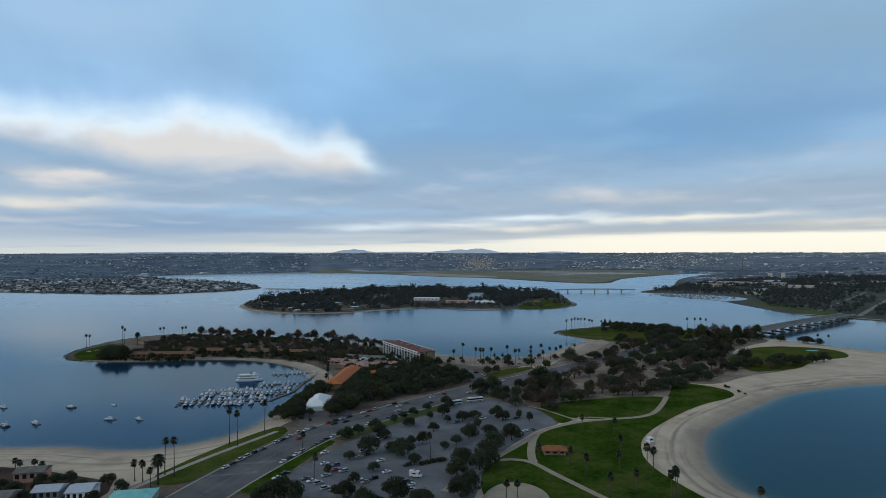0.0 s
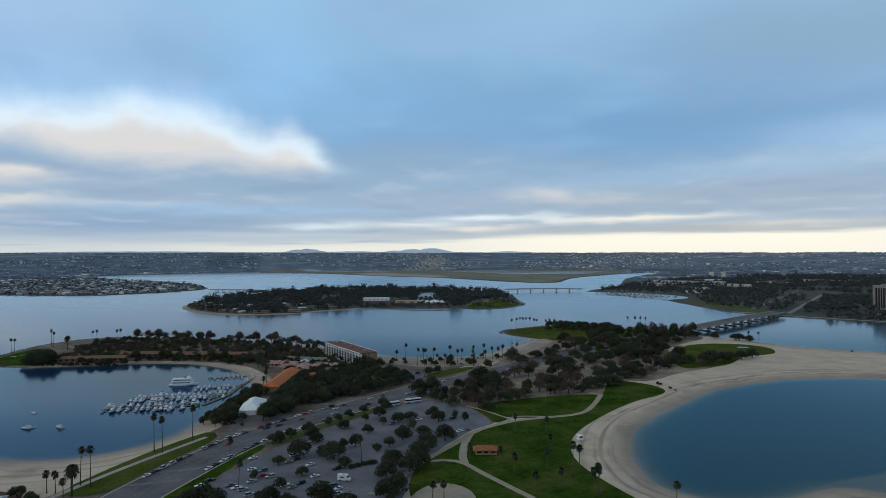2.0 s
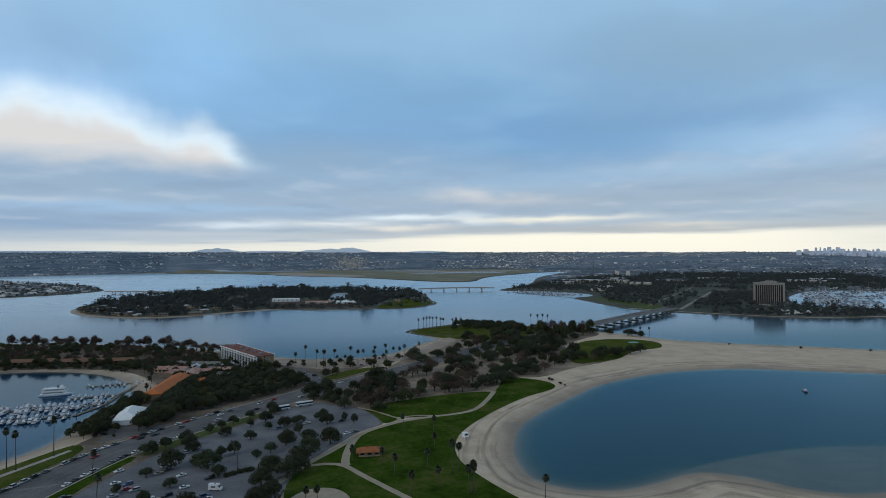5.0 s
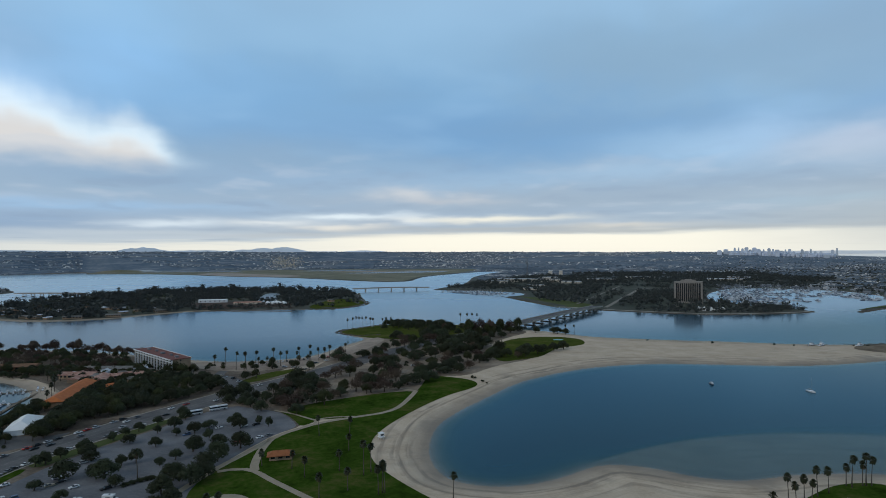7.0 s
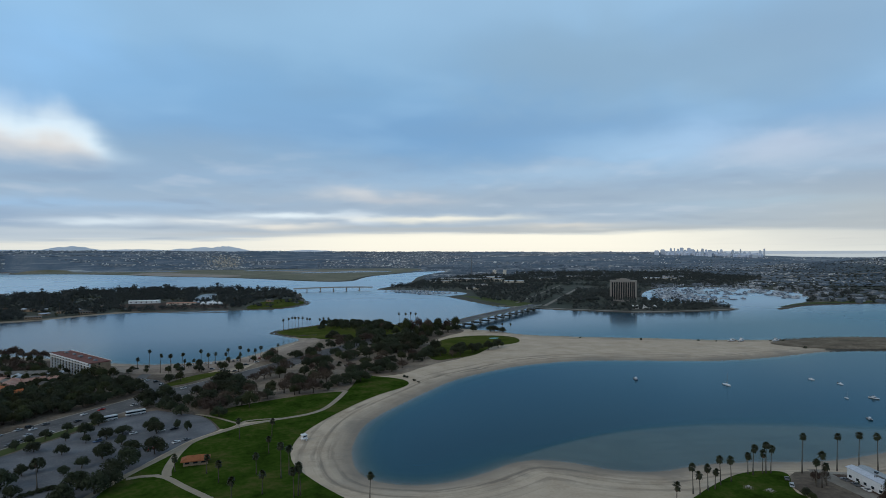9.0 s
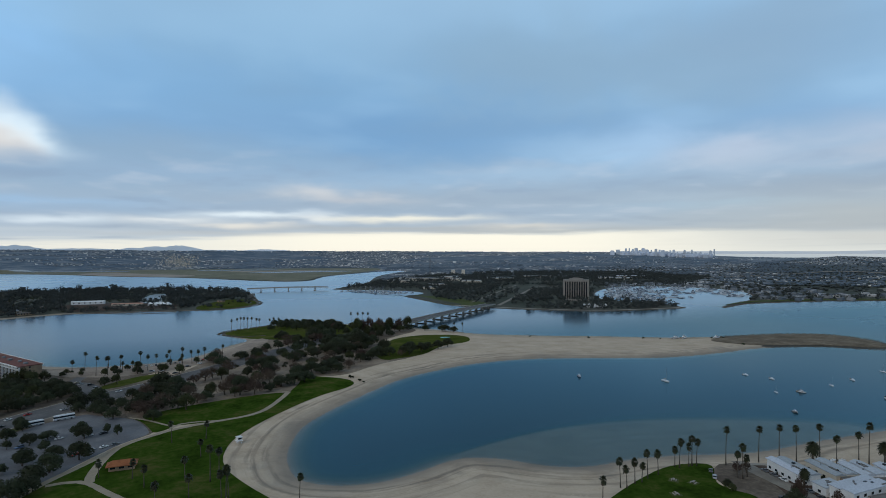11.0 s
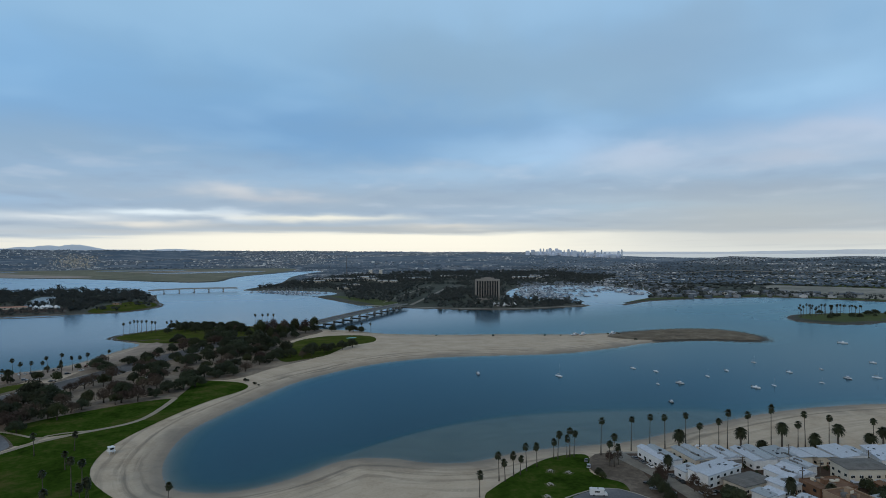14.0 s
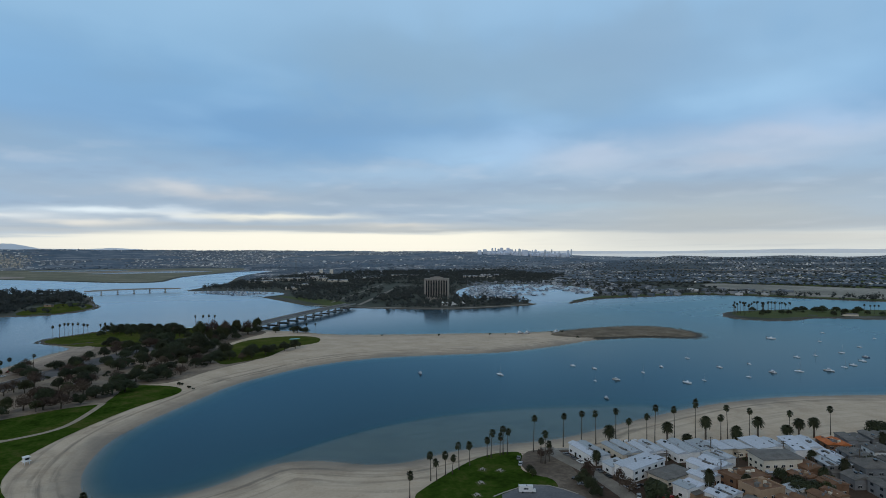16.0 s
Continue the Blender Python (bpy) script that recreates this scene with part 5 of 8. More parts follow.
def make_bus(m):
    t = thing("coach", "white tour coach with dark windows at the lot edge", "bus", m, "parked coaches")
    part("body", Shape().box(-6, -1.25, 0.45, 6, 1.25, 1.7).box(-5.98, -1.24, 2.75, 5.98, 1.24, 3.3, 0.12), PAINTS["white"], t)
    part("window_band", Shape().box(-5.97, -1.23, 1.7, 5.97, 1.23, 2.75), GLASS, t)
    part("stripe", Shape().box(-5.9, -1.27, 0.75, 5.9, 1.27, 1.0), PAINTS["black"], t)
    w = Shape().tube([(0, -0.15, 0.5), (0, 0.15, 0.5)], [0.5, 0.5], 12).mesh("wheel", True)
    for x in (-3.6, 3.9):
        for y in (-1.15, 1.15):
            part("wheel", w, TYRE, t, at=pose(x, y, 0))


make_bus(sized(-16, 427, 2.1, 28)), make_bus(sized(-1, 437, 2.1, 24))


def make_camper(name, m, label, L=6.8):
    t = thing(name, label, "camper van", m)
    part("body", Shape().prism([(-L / 2, 0.45), (L / 2, 0.45), (L / 2, 1.2), (L / 2 - 0.9, 1.5), (L / 2 - 1.5, 2.3), (L / 2 - 1.2, 3.0), (-L / 2, 3.05)], "y", -1.1, 1.1), PAINTS["white"], t)
    part("windscreen", Shape().add([(L / 2 - 0.88, -0.95, 1.53), (L / 2 - 0.88, 0.95, 1.53), (L / 2 - 1.44, 0.95, 2.28), (L / 2 - 1.44, -0.95, 2.28)], [(0, 1, 2, 3)]), GLASS, t)
    for y in (-1.12, 1.12):
        part("side_window", Shape().box(-1.6, min(y, y * 0.98), 1.6, 0.4, max(y, y * 0.98), 2.2), GLASS, t)
    part("roof_vent", Shape().box(-0.6, -0.35, 3.03, 0.1, 0.35, 3.25, 0.05), GREY_PAINT, t)
    w = Shape().tube([(0, -0.12, 0.38), (0, 0.12, 0.38)], [0.38, 0.38], 10).mesh("wheel", True)
    for x in (-L * 0.28, L * 0.3):
        for y in (-1.0, 1.0):
            part("wheel", w, TYRE, t, at=pose(x, y, 0))


make_camper("camper_van", sized(-27, 285, 2.12, -12), "white camper van parked alone in the lot", 6.2)
make_camper("motorhome", sized(282, 172, 2.3, -35), "white motorhome standing at the lawn's edge", 7.4)


# ---------------------------------------------------------------- boats and docks
def hull_shape(L, W, H, sharp=0.75):
    s = Shape()
    n, rows = 9, []
    for k in range(n):
        u = k / (n - 1)
        w = W / 2 * (0.82 + 0.18 * min(1, u * 3)) * (1 - max(0, (u - 0.45) / 0.55) ** 2.2)
        sheer = H * (0.85 + 0.3 * u * u)
        x = L * (u - 0.5)
        s.v += [(x - 0.1 * u * L * 0.3, -w * sharp, -0.15), (x, -w, sheer), (x, w, sheer), (x - 0.1 * u * L * 0.3, w * sharp, -0.15)]
    for k in range(n - 1):
        a, b = 4 * k, 4 * k + 4
        s.f += [(a, b, b + 1, a + 1), (a + 1, b + 1, b + 2, a + 2), (a + 2, b + 2, b + 3, a + 3)]
    s.f.append((0, 1, 2, 3))
    return s


def make_cruiser(label, L, stripe, hull=GELCOAT):
    t = thing("motor_cruiser", label, "boat", pose(0, 0, -900))
    part("hull", hull_shape(L, L * 0.3, L * 0.105), hull, t)
    if hull != GELCOAT:
        part("deck", hull_shape(L * 0.97, L * 0.28, L * 0.112, 0.9), GELCOAT, t, "white deck")
    part("boot_stripe", hull_shape(L * 1.004, L * 0.305, L * 0.03), PAINTS["black"], t, "dark waterline stripe")
    z = L * 0.1
    cabin = part("cabin", Shape().box(-L * 0.22, -L * 0.105, z, L * 0.2, L * 0.105, z + L * 0.1, L * 0.02), GELCOAT, t)
    part("windscreen", Shape().box(-L * 0.19, -L * 0.107, z + L * 0.035, L * 0.2, L * 0.107, z + L * 0.075, L * 0.016), GLASS, cabin)
    part("flybridge", Shape().box(-L * 0.16, -L * 0.085, z + L * 0.1, L * 0.06, L * 0.085, z + L * 0.14), GELCOAT, t)
    part("cockpit_sole", Shape().box(-L * 0.46, -L * 0.1, L * 0.1, -L * 0.23, L * 0.1, L * 0.106), WOOD, t)
    canopy = part("canopy", Shape().box(-L * 0.18, -L * 0.09, z + L * 0.2, L * 0.05, L * 0.09, z + L * 0.212), stripe, t)
    posts = Shape()
    for x in (-L * 0.16, L * 0.03):
        for y in (-L * 0.08, L * 0.08):
            posts.tube([(x, y, z + L * 0.13), (x, y, z + L * 0.2)], [0.03, 0.03], 5)
    part("canopy_frame", posts, STEEL, canopy)
    return t


def make_sailboat(label, L, cover):
    t = thing("sailboat", label, "boat", pose(0, 0, -900))
    part("hull", hull_shape(L, L * 0.3, L * 0.095), GELCOAT, t)
    part("cabin", Shape().box(-L * 0.1, -L * 0.08, L * 0.09, L * 0.2, L * 0.08, L * 0.145, L * 0.025), GELCOAT, t)
    part("mast", Shape().tube([(L * 0.08, 0, L * 0.1), (L * 0.08, 0, L * 1.25)], [0.09, 0.06], 6), STEEL, t)
    part("boom", Shape().tube([(L * 0.08, 0, L * 0.24), (-L * 0.32, 0, L * 0.25)], [0.16, 0.13], 6), cover, t)
    part("backstay", Shape().tube([(L * 0.08, 0, L * 1.24), (-L * 0.48, 0, L * 0.11)], [0.02, 0.02], 4), STEEL, t)
    return t


def make_skiff(label, L, cover=None):
    t = thing("skiff", label, "boat", pose(0, 0, -900))
    part("hull", hull_shape(L, L * 0.36, L * 0.11), GELCOAT, t)
    part("console", Shape().box(-L * 0.08, -L * 0.07, L * 0.1, L * 0.06, L * 0.07, L * 0.25, L * 0.02), GELCOAT, t)
    if cover:
        part("boat_cover", Shape().add([(-L * 0.46, -L * 0.15, L * 0.1), (L * 0.1, -L * 0.16, L * 0.11), (L * 0.42, 0, L * 0.14), (L * 0.1, L * 0.16, L * 0.11), (-L * 0.46, L * 0.15, L * 0.1), (-L * 0.4, 0, L * 0.19), (L * 0.1, 0, L * 0.24)],
                                       [(0, 1, 6, 5), (1, 2, 6), (2, 3, 6), (3, 4, 5, 6), (4, 0, 5)]), cover, t)
    part("outboard", Shape().box(-L * 0.54, -L * 0.04, 0.0, -L * 0.48, L * 0.04, L * 0.2), PAINTS["black"], t)
    return t


CRUISERS = [make_cruiser("white motor cruiser with a dark canopy moored afloat", 11.5, PAINTS["black"]), make_cruiser("white motor cruiser with a blue canopy moored afloat", 10.0, PAINTS["blue"]), make_cruiser("white motor cruiser with a pale canopy moored afloat", 9.0, GREY_PAINT),
            make_cruiser("motor cruiser with a navy hull and white deck moored afloat", 10.5, PAINTS["blue"], PAINTS["blue"]), make_cruiser("motor cruiser with a black hull and blue canopy moored afloat", 9.5, PAINTS["blue"], PAINTS["black"])]
COVERED = [make_skiff("small boat under a blue canvas cover moored afloat", 7.0, PAINTS["blue"]), make_skiff("small boat with a dark grey deck moored afloat", 7.5, PAINTS["grey"])]
SAILS = [make_sailboat("white sailboat with bare mast moored afloat", 9.5, PAINTS["blue"]), make_sailboat("small white sailboat with covered boom moored afloat", 8.0, PAINTS["tan"])]
SKIFFS = [make_skiff("small open white motor boat moored afloat", 6.0)]
MODELS += CRUISERS + SAILS + SKIFFS + COVERED


def moor(kind, x, y, turn, s=1.0, group=""):
    ob = copy_thing(kind[pick.randrange(len(kind))], sized(x, y, 0.0, turn, s))
    ob["group"] = group
    return ob


def dock(points, width=2.4):
    t = thing("floating_dock", "grey timber floating dock with piles", "dock", group="docks")
    for a, b in zip(points[:-1], points[1:]):
        d = math.degrees(math.atan2(b[1] - a[1], b[0] - a[0]))
        L = math.hypot(b[0] - a[0], b[1] - a[1])
        part("walkway", Shape().box(0, -width / 2, 0.15, L, width / 2, 0.6), WOOD, t, at=pose(a[0], a[1], 0, 0, 0, d))
        for k in range(int(L / 16) + 1):
            part("mooring_post", Shape().tube([(k * 16, width / 2 + 0.2, -2), (k * 16, width / 2 + 0.2, 2.4)], [0.18, 0.18], 6), WOOD, t, at=pose(a[0], a[1], 0, 0, 0, d))
    return t


MARINA = [((-226, 432), (-160, 442), 1.0), ((-222, 462), (-152, 474), 1.0), ((-186, 496), (-150, 506), 0.8), ((-192, 540), (-150, 552), 0.7)]
dock([(-150, 556), (-152, 506), (-150, 474), (-158, 442)])
for (ax, ay), (bx, by), big in MARINA:
    dock([(bx, by), (ax, ay)], 1.4)
    L = math.hypot(bx - ax, by - ay)
    d = math.degrees(math.atan2(by - ay, bx - ax))
    n = int(L / 3.9)
    for k in range(n):
        for side in (-1, 1):
            if pick.random() < 0.16:
                continue
            u = (k + 0.5 + pick.uniform(-0.25, 0.25)) / n
            nx, ny = -(by - ay) / L, (bx - ax) / L
            s = big * pick.uniform(0.75, 1.2)
            moor(pick.choice([CRUISERS] * 6 + [COVERED, COVERED]), ax + (bx - ax) * u + nx * side * (1.4 + 5.4 * s), ay + (by - ay) * u + ny * side * (1.4 + 5.4 * s), d + 90 * side * pick.choice([1, 1, -1]) + pick.uniform(-9, 9), s, "marina boats")
for x, y, s in [(-350, 414, 1), (-309, 367, 1.15), (-293, 374, 1.2), (-299, 416, 1.1), (-271, 424, 0.9), (-249, 386, 1.1), (-229, 387, 1.05)]:
    moor(SKIFFS if s < 1 else CRUISERS, x, y, 170 + pick.uniform(-25, 25), s * 0.85, "harbour moorings")
COVE_BOATS = [(385, 424, 1.0), (440, 380, 1.5), (522, 372, 0.9), (528, 351, 0.9), (488, 315, 0.8), (506, 308, 0.9), (549, 314, 0.8), (585, 321, 0.9), (544, 267, 1.2), (563, 264, 0.9), (449, 270, 0.9), (644, 333, 1.0),
              (626, 288, 1.0), (664, 281, 0.7), (606, 250, 0.8), (642, 248, 1.1), (666, 237, 1.3), (848, 354, 1.6), (739, 273, 1.0), (764, 267, 1.0), (690, 223, 1.2), (719, 222, 0.9), (737, 222, 1.1),
              (768, 226, 1.1), (804, 259, 1.2), (794, 233, 0.9), (870, 309, 0.8), (953, 341, 0.8), (861, 264, 0.8), (948, 281, 0.8)]
for n, (x, y, s) in enumerate(COVE_BOATS):
    moor((CRUISERS, SAILS, SKIFFS, SKIFFS, SAILS)[n % 5], x, y, -102 + pick.uniform(-16, 16), s * (0.75 if n % 5 in (0, 1, 4) else 1.15), "cove moorings")


def make_riverboat(m):
    t = thing("riverboat", "white three-deck excursion boat with open galleries moored at the docks", "boat", m)
    part("hull", hull_shape(30, 8.4, 1.5, 0.9), GELCOAT, t)
    for k, z in enumerate((1.4, 4.1, 6.8)):
        inset = 0.8 * k
        deck = part("deck", Shape().box(-13.5 + inset, -4.1, z, 10 - 1.6 * inset, 4.1, z + 0.25), WHITE, t)
        if k < 2:
            part("saloon", Shape().box(-12 + inset, -3.2, z + 0.25, 8 - 1.6 * inset, 3.2, z + 2.7), WHITE, t)
            for j in range(9):
                for y in (-3.22, 3.2):
                    part("window", Shape().box(-11 + inset + j * 2.0, y, z + 1.1, -9.7 + inset + j * 2.0, y + 0.02, z + 2.1), GLASS, t)
        for j in range(10):
            for y in (-4.0, 4.0):
                part("rail_post", Shape().tube([(-13 + inset + j * 2.4, y, z + 0.2), (-13 + inset + j * 2.4, y, z + (2.8 if k < 2 else 1.2))], [0.07, 0.07], 4), WHITE, t)
    part("wheelhouse", Shape().box(3, -1.6, 7.0, 6, 1.6, 9.4, 0.2), WHITE, t)
    for y in (-1.2, 1.2):
        part("funnel", Shape().tube([(1, y, 7), (1, y, 9.8)], [0.3, 0.25], 8), PAINTS["black"], t)


make_riverboat(sized(-203, 515, 0, 8, 0.8))


# ---------------------------------------------------------------- large buildings
def window_mesh(w, h, t=0.06):
    return Shape().box(-w / 2, -t, 0, w / 2, t, h).mesh("window")


def make_hotel(m, L=92, W=18, H=13.5):
    """Local x runs along the long side; the seaward gallery faces -y."""
    t = thing("hotel", "five-storey cream hotel block with a red flat roof and deep balconies", "hotel", m)
    part("shell", Shape().box(0, 1.6, 0, L, W, H), TAN, t)
    part("roof", Shape().box(-0.6, -0.4, H, L + 0.6, W + 0.4, H + 0.5), ROOF_RED, t, "dull red flat roof")
    part("parapet", Shape().box(-0.8, -0.7, H - 0.35, L + 0.8, -0.4, H + 0.7).box(-0.8, W + 0.4, H - 0.4, L + 0.8, W + 0.7, H + 0.9), WHITE, t, "white roof band")
    for k in range(5):
        part("floor_slab", Shape().box(0, 1.35 if k != 4 else 0, k * 2.7, L, 1.6, k * 2.7 + (0.28 if k != 4 else 0.7)), WHITE if k == 4 else STUCCO, t)
    n = 13
    for k in range(n + 1):
        part("fin", Shape().box(k * L / n - 0.3, 0.3, 0, k * L / n + 0.3, 1.6, H - 0.3), WHITE, t)
    w = window_mesh(L / n * 0.86, 2.1)
    for f in range(5):
        for k in range(n):
            part("window", w, GLASS, t, at=pose((k + 0.5) * L / n, 1.58, f * 2.7 + 0.4))
    for x, y, s in ((12, 8, 2.5), (30, 9, 2), (48, 7, 3), (66, 9, 2), (80, 8, 2.5)):
        part("roof_unit", Shape().box(x, y, H + 0.5, x + s * 1.6, y + s, H + 1.9), GREY_PAINT, t)
    for f in range(5):
        part("end_window", Shape().box(L, 8, f * 2.7 + 0.8, L + 0.08, 9.4, f * 2.7 + 2.2), GLASS, t)


make_hotel(sized(-108, 655, 2.0, -57.8))
plant(OLIVE, -56, 580, 1.4, 1.7, group="resort trees"), plant(OLIVE, -62, 574, 1.1, 1.4, group="resort trees")


RIB = material("brown_concrete", ((0.20, 0.185, 0.17), (0.265, 0.245, 0.225)), 0.1, 1.0, 0.85)


def make_tower(m, W=56, D=24, H=45):
    t = thing("hotel_tower", "tall slab hotel tower with dark window strips between pale ribs", "hotel", m)
    part("core", Shape().box(-W / 2 + 1, -D / 2 + 1, 0, W / 2 - 1, D / 2 - 1, H), GLASS, t)
    for x in (-W / 2, W / 2 - 4):
        part("end_wall", Shape().box(x, -D / 2 - 0.6, 0, x + 4, D / 2 + 0.6, H + 0.5), RIB, t)
    part("crown_band", Shape().box(-W / 2, -D / 2 - 0.7, H - 3.2, W / 2, D / 2 + 0.7, H + 0.6), RIB, t)
    part("base_band", Shape().box(-W / 2, -D / 2 - 0.7, 0, W / 2, D / 2 + 0.7, 3.6), RIB, t)
    n = 13
    for k in range(1, n):
        x = -W / 2 + 4 + (W - 8) * k / n
        for y0, y1 in ((-D / 2 - 0.6, -D / 2 + 1), (D / 2 - 1, D / 2 + 0.6)):
            part("rib", Shape().box(x - 0.55, y0, 3, x + 0.55, y1, H - 3), RIB, t)
    for f in range(1, 15):
        part("floor_slab", Shape().box(-W / 2 + 1, -D / 2 + 0.8, 3 + f * 2.8, W / 2 - 1, D / 2 - 0.8, 3.35 + f * 2.8), MULCH, t)
    part("penthouse", Shape().box(-15, -7, H, 15, 7, H + 3.6, 0.3).box(-7, -5, H + 3.6, 7, 5, H + 5.2), RIB, t)


make_tower(sized(857, 1106, 2.0, -36))


def make_shed(name, m, L, W, H, wall, roof, label, pitch=2.5, overhang=0.6, category="building", group="", windows=0, hip=0.0):
    """A low building with a pitched roof, centred on its plan."""
    t = thing(name, label, category, m, group)
    part("shell", Shape().box(-L / 2, -W / 2, 0, L / 2, W / 2, H), wall, t)
    a, b, z = L / 2 + overhang, W / 2 + overhang, H
    r = L / 2 + overhang - hip
    part("roof", Shape().add([(-a, -b, z), (a, -b, z), (a, b, z), (-a, b, z), (-r, 0, z + pitch), (r, 0, z + pitch), (-a, -b, z - 0.25), (a, -b, z - 0.25), (a, b, z - 0.25), (-a, b, z - 0.25)],
                             [(0, 1, 5, 4), (2, 3, 4, 5), (1, 2, 5), (3, 0, 4), (9, 8, 7, 6), (0, 6, 7, 1), (1, 7, 8, 2), (2, 8, 9, 3), (3, 9, 6, 0)]), roof, t)
    if windows:
        w = window_mesh(min(2.8, 0.55 * L / windows), min(2.1, H * 0.45))
        for k in range(windows):
            for y in (-W / 2, W / 2):
                part("window", w, GLASS, t, at=pose(-L / 2 + (k + 0.5) * L / windows, y, H * 0.4))
    return t


PINK_ROOF = material("faded_tile_roof", ((0.22, 0.10, 0.075), (0.34, 0.19, 0.15), (0.42, 0.30, 0.26)), 0.25, 1.5, 0.85)
for x, y, L, a, roof in [(-146, 594, 14, 20, WHITE_ROOF), (-134, 604, 16, 60, PINK_ROOF), (-116, 597, 18, 110, WHITE_ROOF), (-100, 578, 16, 30, PINK_ROOF), (-133, 572, 14, 80, PINK_ROOF), (-118, 578, 13, 140, GREY_ROOF), (-99, 530, 16, 20, ROOF_ORANGE), (-117, 543, 15, 84, PINK_ROOF), (-84, 556, 18, 150, GREY_ROOF), (-92, 604, 14, 20, WHITE_ROOF)]:
    make_shed("garden_lodge", sized(x, y, 2, a), L, 9, 3.2, TAN, roof, "small tan garden lodge among resort trees", 1.6, 0.8, group="resort lodges", windows=3)
for x, y in [(-166, 600), (-153, 572), (-138, 537), (-153, 586), (-148, 578), (-160, 592), (-142, 548), (-146, 560), (-124, 488), (-130, 500), (-132, 515), (-160, 584), (-150, 566)]:
    plant_palm(FANS, x, y, pick.uniform(6, 10), 1.0, "beach palms")
for x, y in [(-120, 585), (-126, 592), (-108, 588), (-96, 590), (-104, 562), (-124, 560), (-90, 570), (-112, 552), (-92, 540), (-88, 520), (-122, 530), (-124, 512), (-96, 510), (-118, 522), (-94, 500), (-90, 548), (-102, 548), (-140, 584)]:
    plant([*BROAD, *OLIVE], x, y, pick.uniform(0.6, 0.95), group="resort trees")
for k in range(60):
    x = -398 + k * 3.9 + pick.uniform(-1.5, 1.5)
    plant([*SHRUB, *OLIVE[:1]], x, (612 if x < -310 else 640 if x < -262 else 633 if x < -200 else 616) + pick.uniform(-3, 3), pick.uniform(0.9, 1.4), group="resort hedge") if pick.random() < 0.8 else None
make_shed("event_tent", sized(-114, 422, 2, 100), 32, 15, 3.2, CANVAS, CANVAS, "large white canvas event tent beside the boulevard", 4.0, 0.3, "tent", hip=8)
make_shed("long_lodge", sized(-117, 510, 2, 90), 72, 12, 4.6, TAN, ROOF_ORANGE, "long low lodge with a bright orange tile roof", 3.2, 1.2, windows=14, hip=4)
for x, y, s in [(-104, 470, 1.3), (-102, 482, 1.4), (-101, 494, 1.5), (-103, 506, 1.4), (-100, 518, 1.3), (-102, 530, 1.3), (-98, 542, 1.2), (-100, 408, 1.4), (-97, 419, 1.4), (-95, 399, 1.2), (-100, 430, 1.4), (-94, 440, 1.5), (-102, 446, 1.4), (-96, 458, 1.4)]:
    plant(BROAD, x, y, s, s * 0.95, group="resort trees")
for x, y in [(-130, 408), (-116, 387), (-108, 381), (-136, 389), (-133, 396), (-125, 381), (-120, 384), (-112, 392)]:
    plant([*SHRUB, *OLIVE], x, y, 0.8, group="harbour trees")
make_shed("lodge", sized(-72, 572, 2, 150), 34, 12, 3.2, TAN, PINK_ROOF, "low lodge with a faded red roof among trees", 2.2, 1.0, windows=8)
make_shed("lodge", sized(-112, 566, 2, 100), 30, 11, 3.4, TAN, PINK_ROOF, "small lodge with a faded red tile roof", 1.8, 0.9, windows=5)
make_shed("lodge", sized(-92, 592, 2, 20), 26, 11, 3.2, STUCCO, GREY_ROOF, "small lodge with a pale grey roof", 1.4, 0.9, windows=4)
make_shed("lodge", sized(-136, 588, 2, 165), 30, 12, 3.6, TAN, PINK_ROOF, "low lodge with a faded red roof among trees", 2.0, 1.0, windows=8)
make_shed("lodge", sized(-118, 610, 2, 165), 46, 13, 4.2, STUCCO, GREY_ROOF, "low lodge with a pale grey roof among trees", 1.6, 1.0, windows=7)
make_shed("lodge", sized(-225, 645, 2, 176), 70, 12, 4.2, BROWN, BROWN, "low brown lodge with a brown roof facing the harbour", 2.2, 1.2, windows=12)
make_shed("lodge", sized(-355, 625, 2, 4), 84, 11, 4.2, BROWN, BROWN, "low brown lodge with a brown roof facing the harbour", 2.2, 1.2, windows=14)
make_shed("lodge", sized(-300, 652, 2, 0), 60, 12, 4.2, BROWN, BROWN, "low brown lodge with a brown roof facing the harbour", 2.2, 1.2, windows=10)
make_shed("garage", sized(-420, 735, 2, 60), 34, 15, 4.0, TAN, GREY_ROOF, "broad tan building with a pale flat-pitched roof", 1.2, 0.6, windows=8)
SHELTER_ROOF = material("brown_tile_roof", ((0.20, 0.07, 0.03), (0.32, 0.12, 0.05)), 0.3, 2.0, 0.85)
make_shed("park_shelter", sized(44, 323, 2.1, 0), 11.5, 6.0, 2.6, TAN, SHELTER_ROOF, "small park building with a brown-orange hipped tile roof", 1.9, 1.2, "shelter", windows=3, hip=3)


def make_lifeguard_hut(m):
    t = thing("lifeguard_hut", "small white lifeguard hut raised on legs on the sand", "hut", m)
    for x in (-1.2, 1.2):
        for y in (-1.2, 1.2):
            part("leg", Shape().box(x - 0.1, y - 0.1, -0.2, x + 0.1, y + 0.1, 1.6), WHITE, t)
    part("platform", Shape().box(-1.9, -1.9, 1.5, 1.9, 1.9, 1.7), WHITE, t)
    part("cabin", Shape().box(-1.4, -1.4, 1.7, 1.4, 1.4, 3.9), WHITE, t)
    part("window", Shape().box(-1.1, -1.44, 2.5, 1.1, -1.4, 3.5), GLASS, t)
    part("roof", Shape().box(-1.8, -1.8, 3.9, 1.8, 1.8, 4.15, 0.2), WHITE, t)


make_lifeguard_hut(sized(100, 343, 1.9, 20, 0.9))


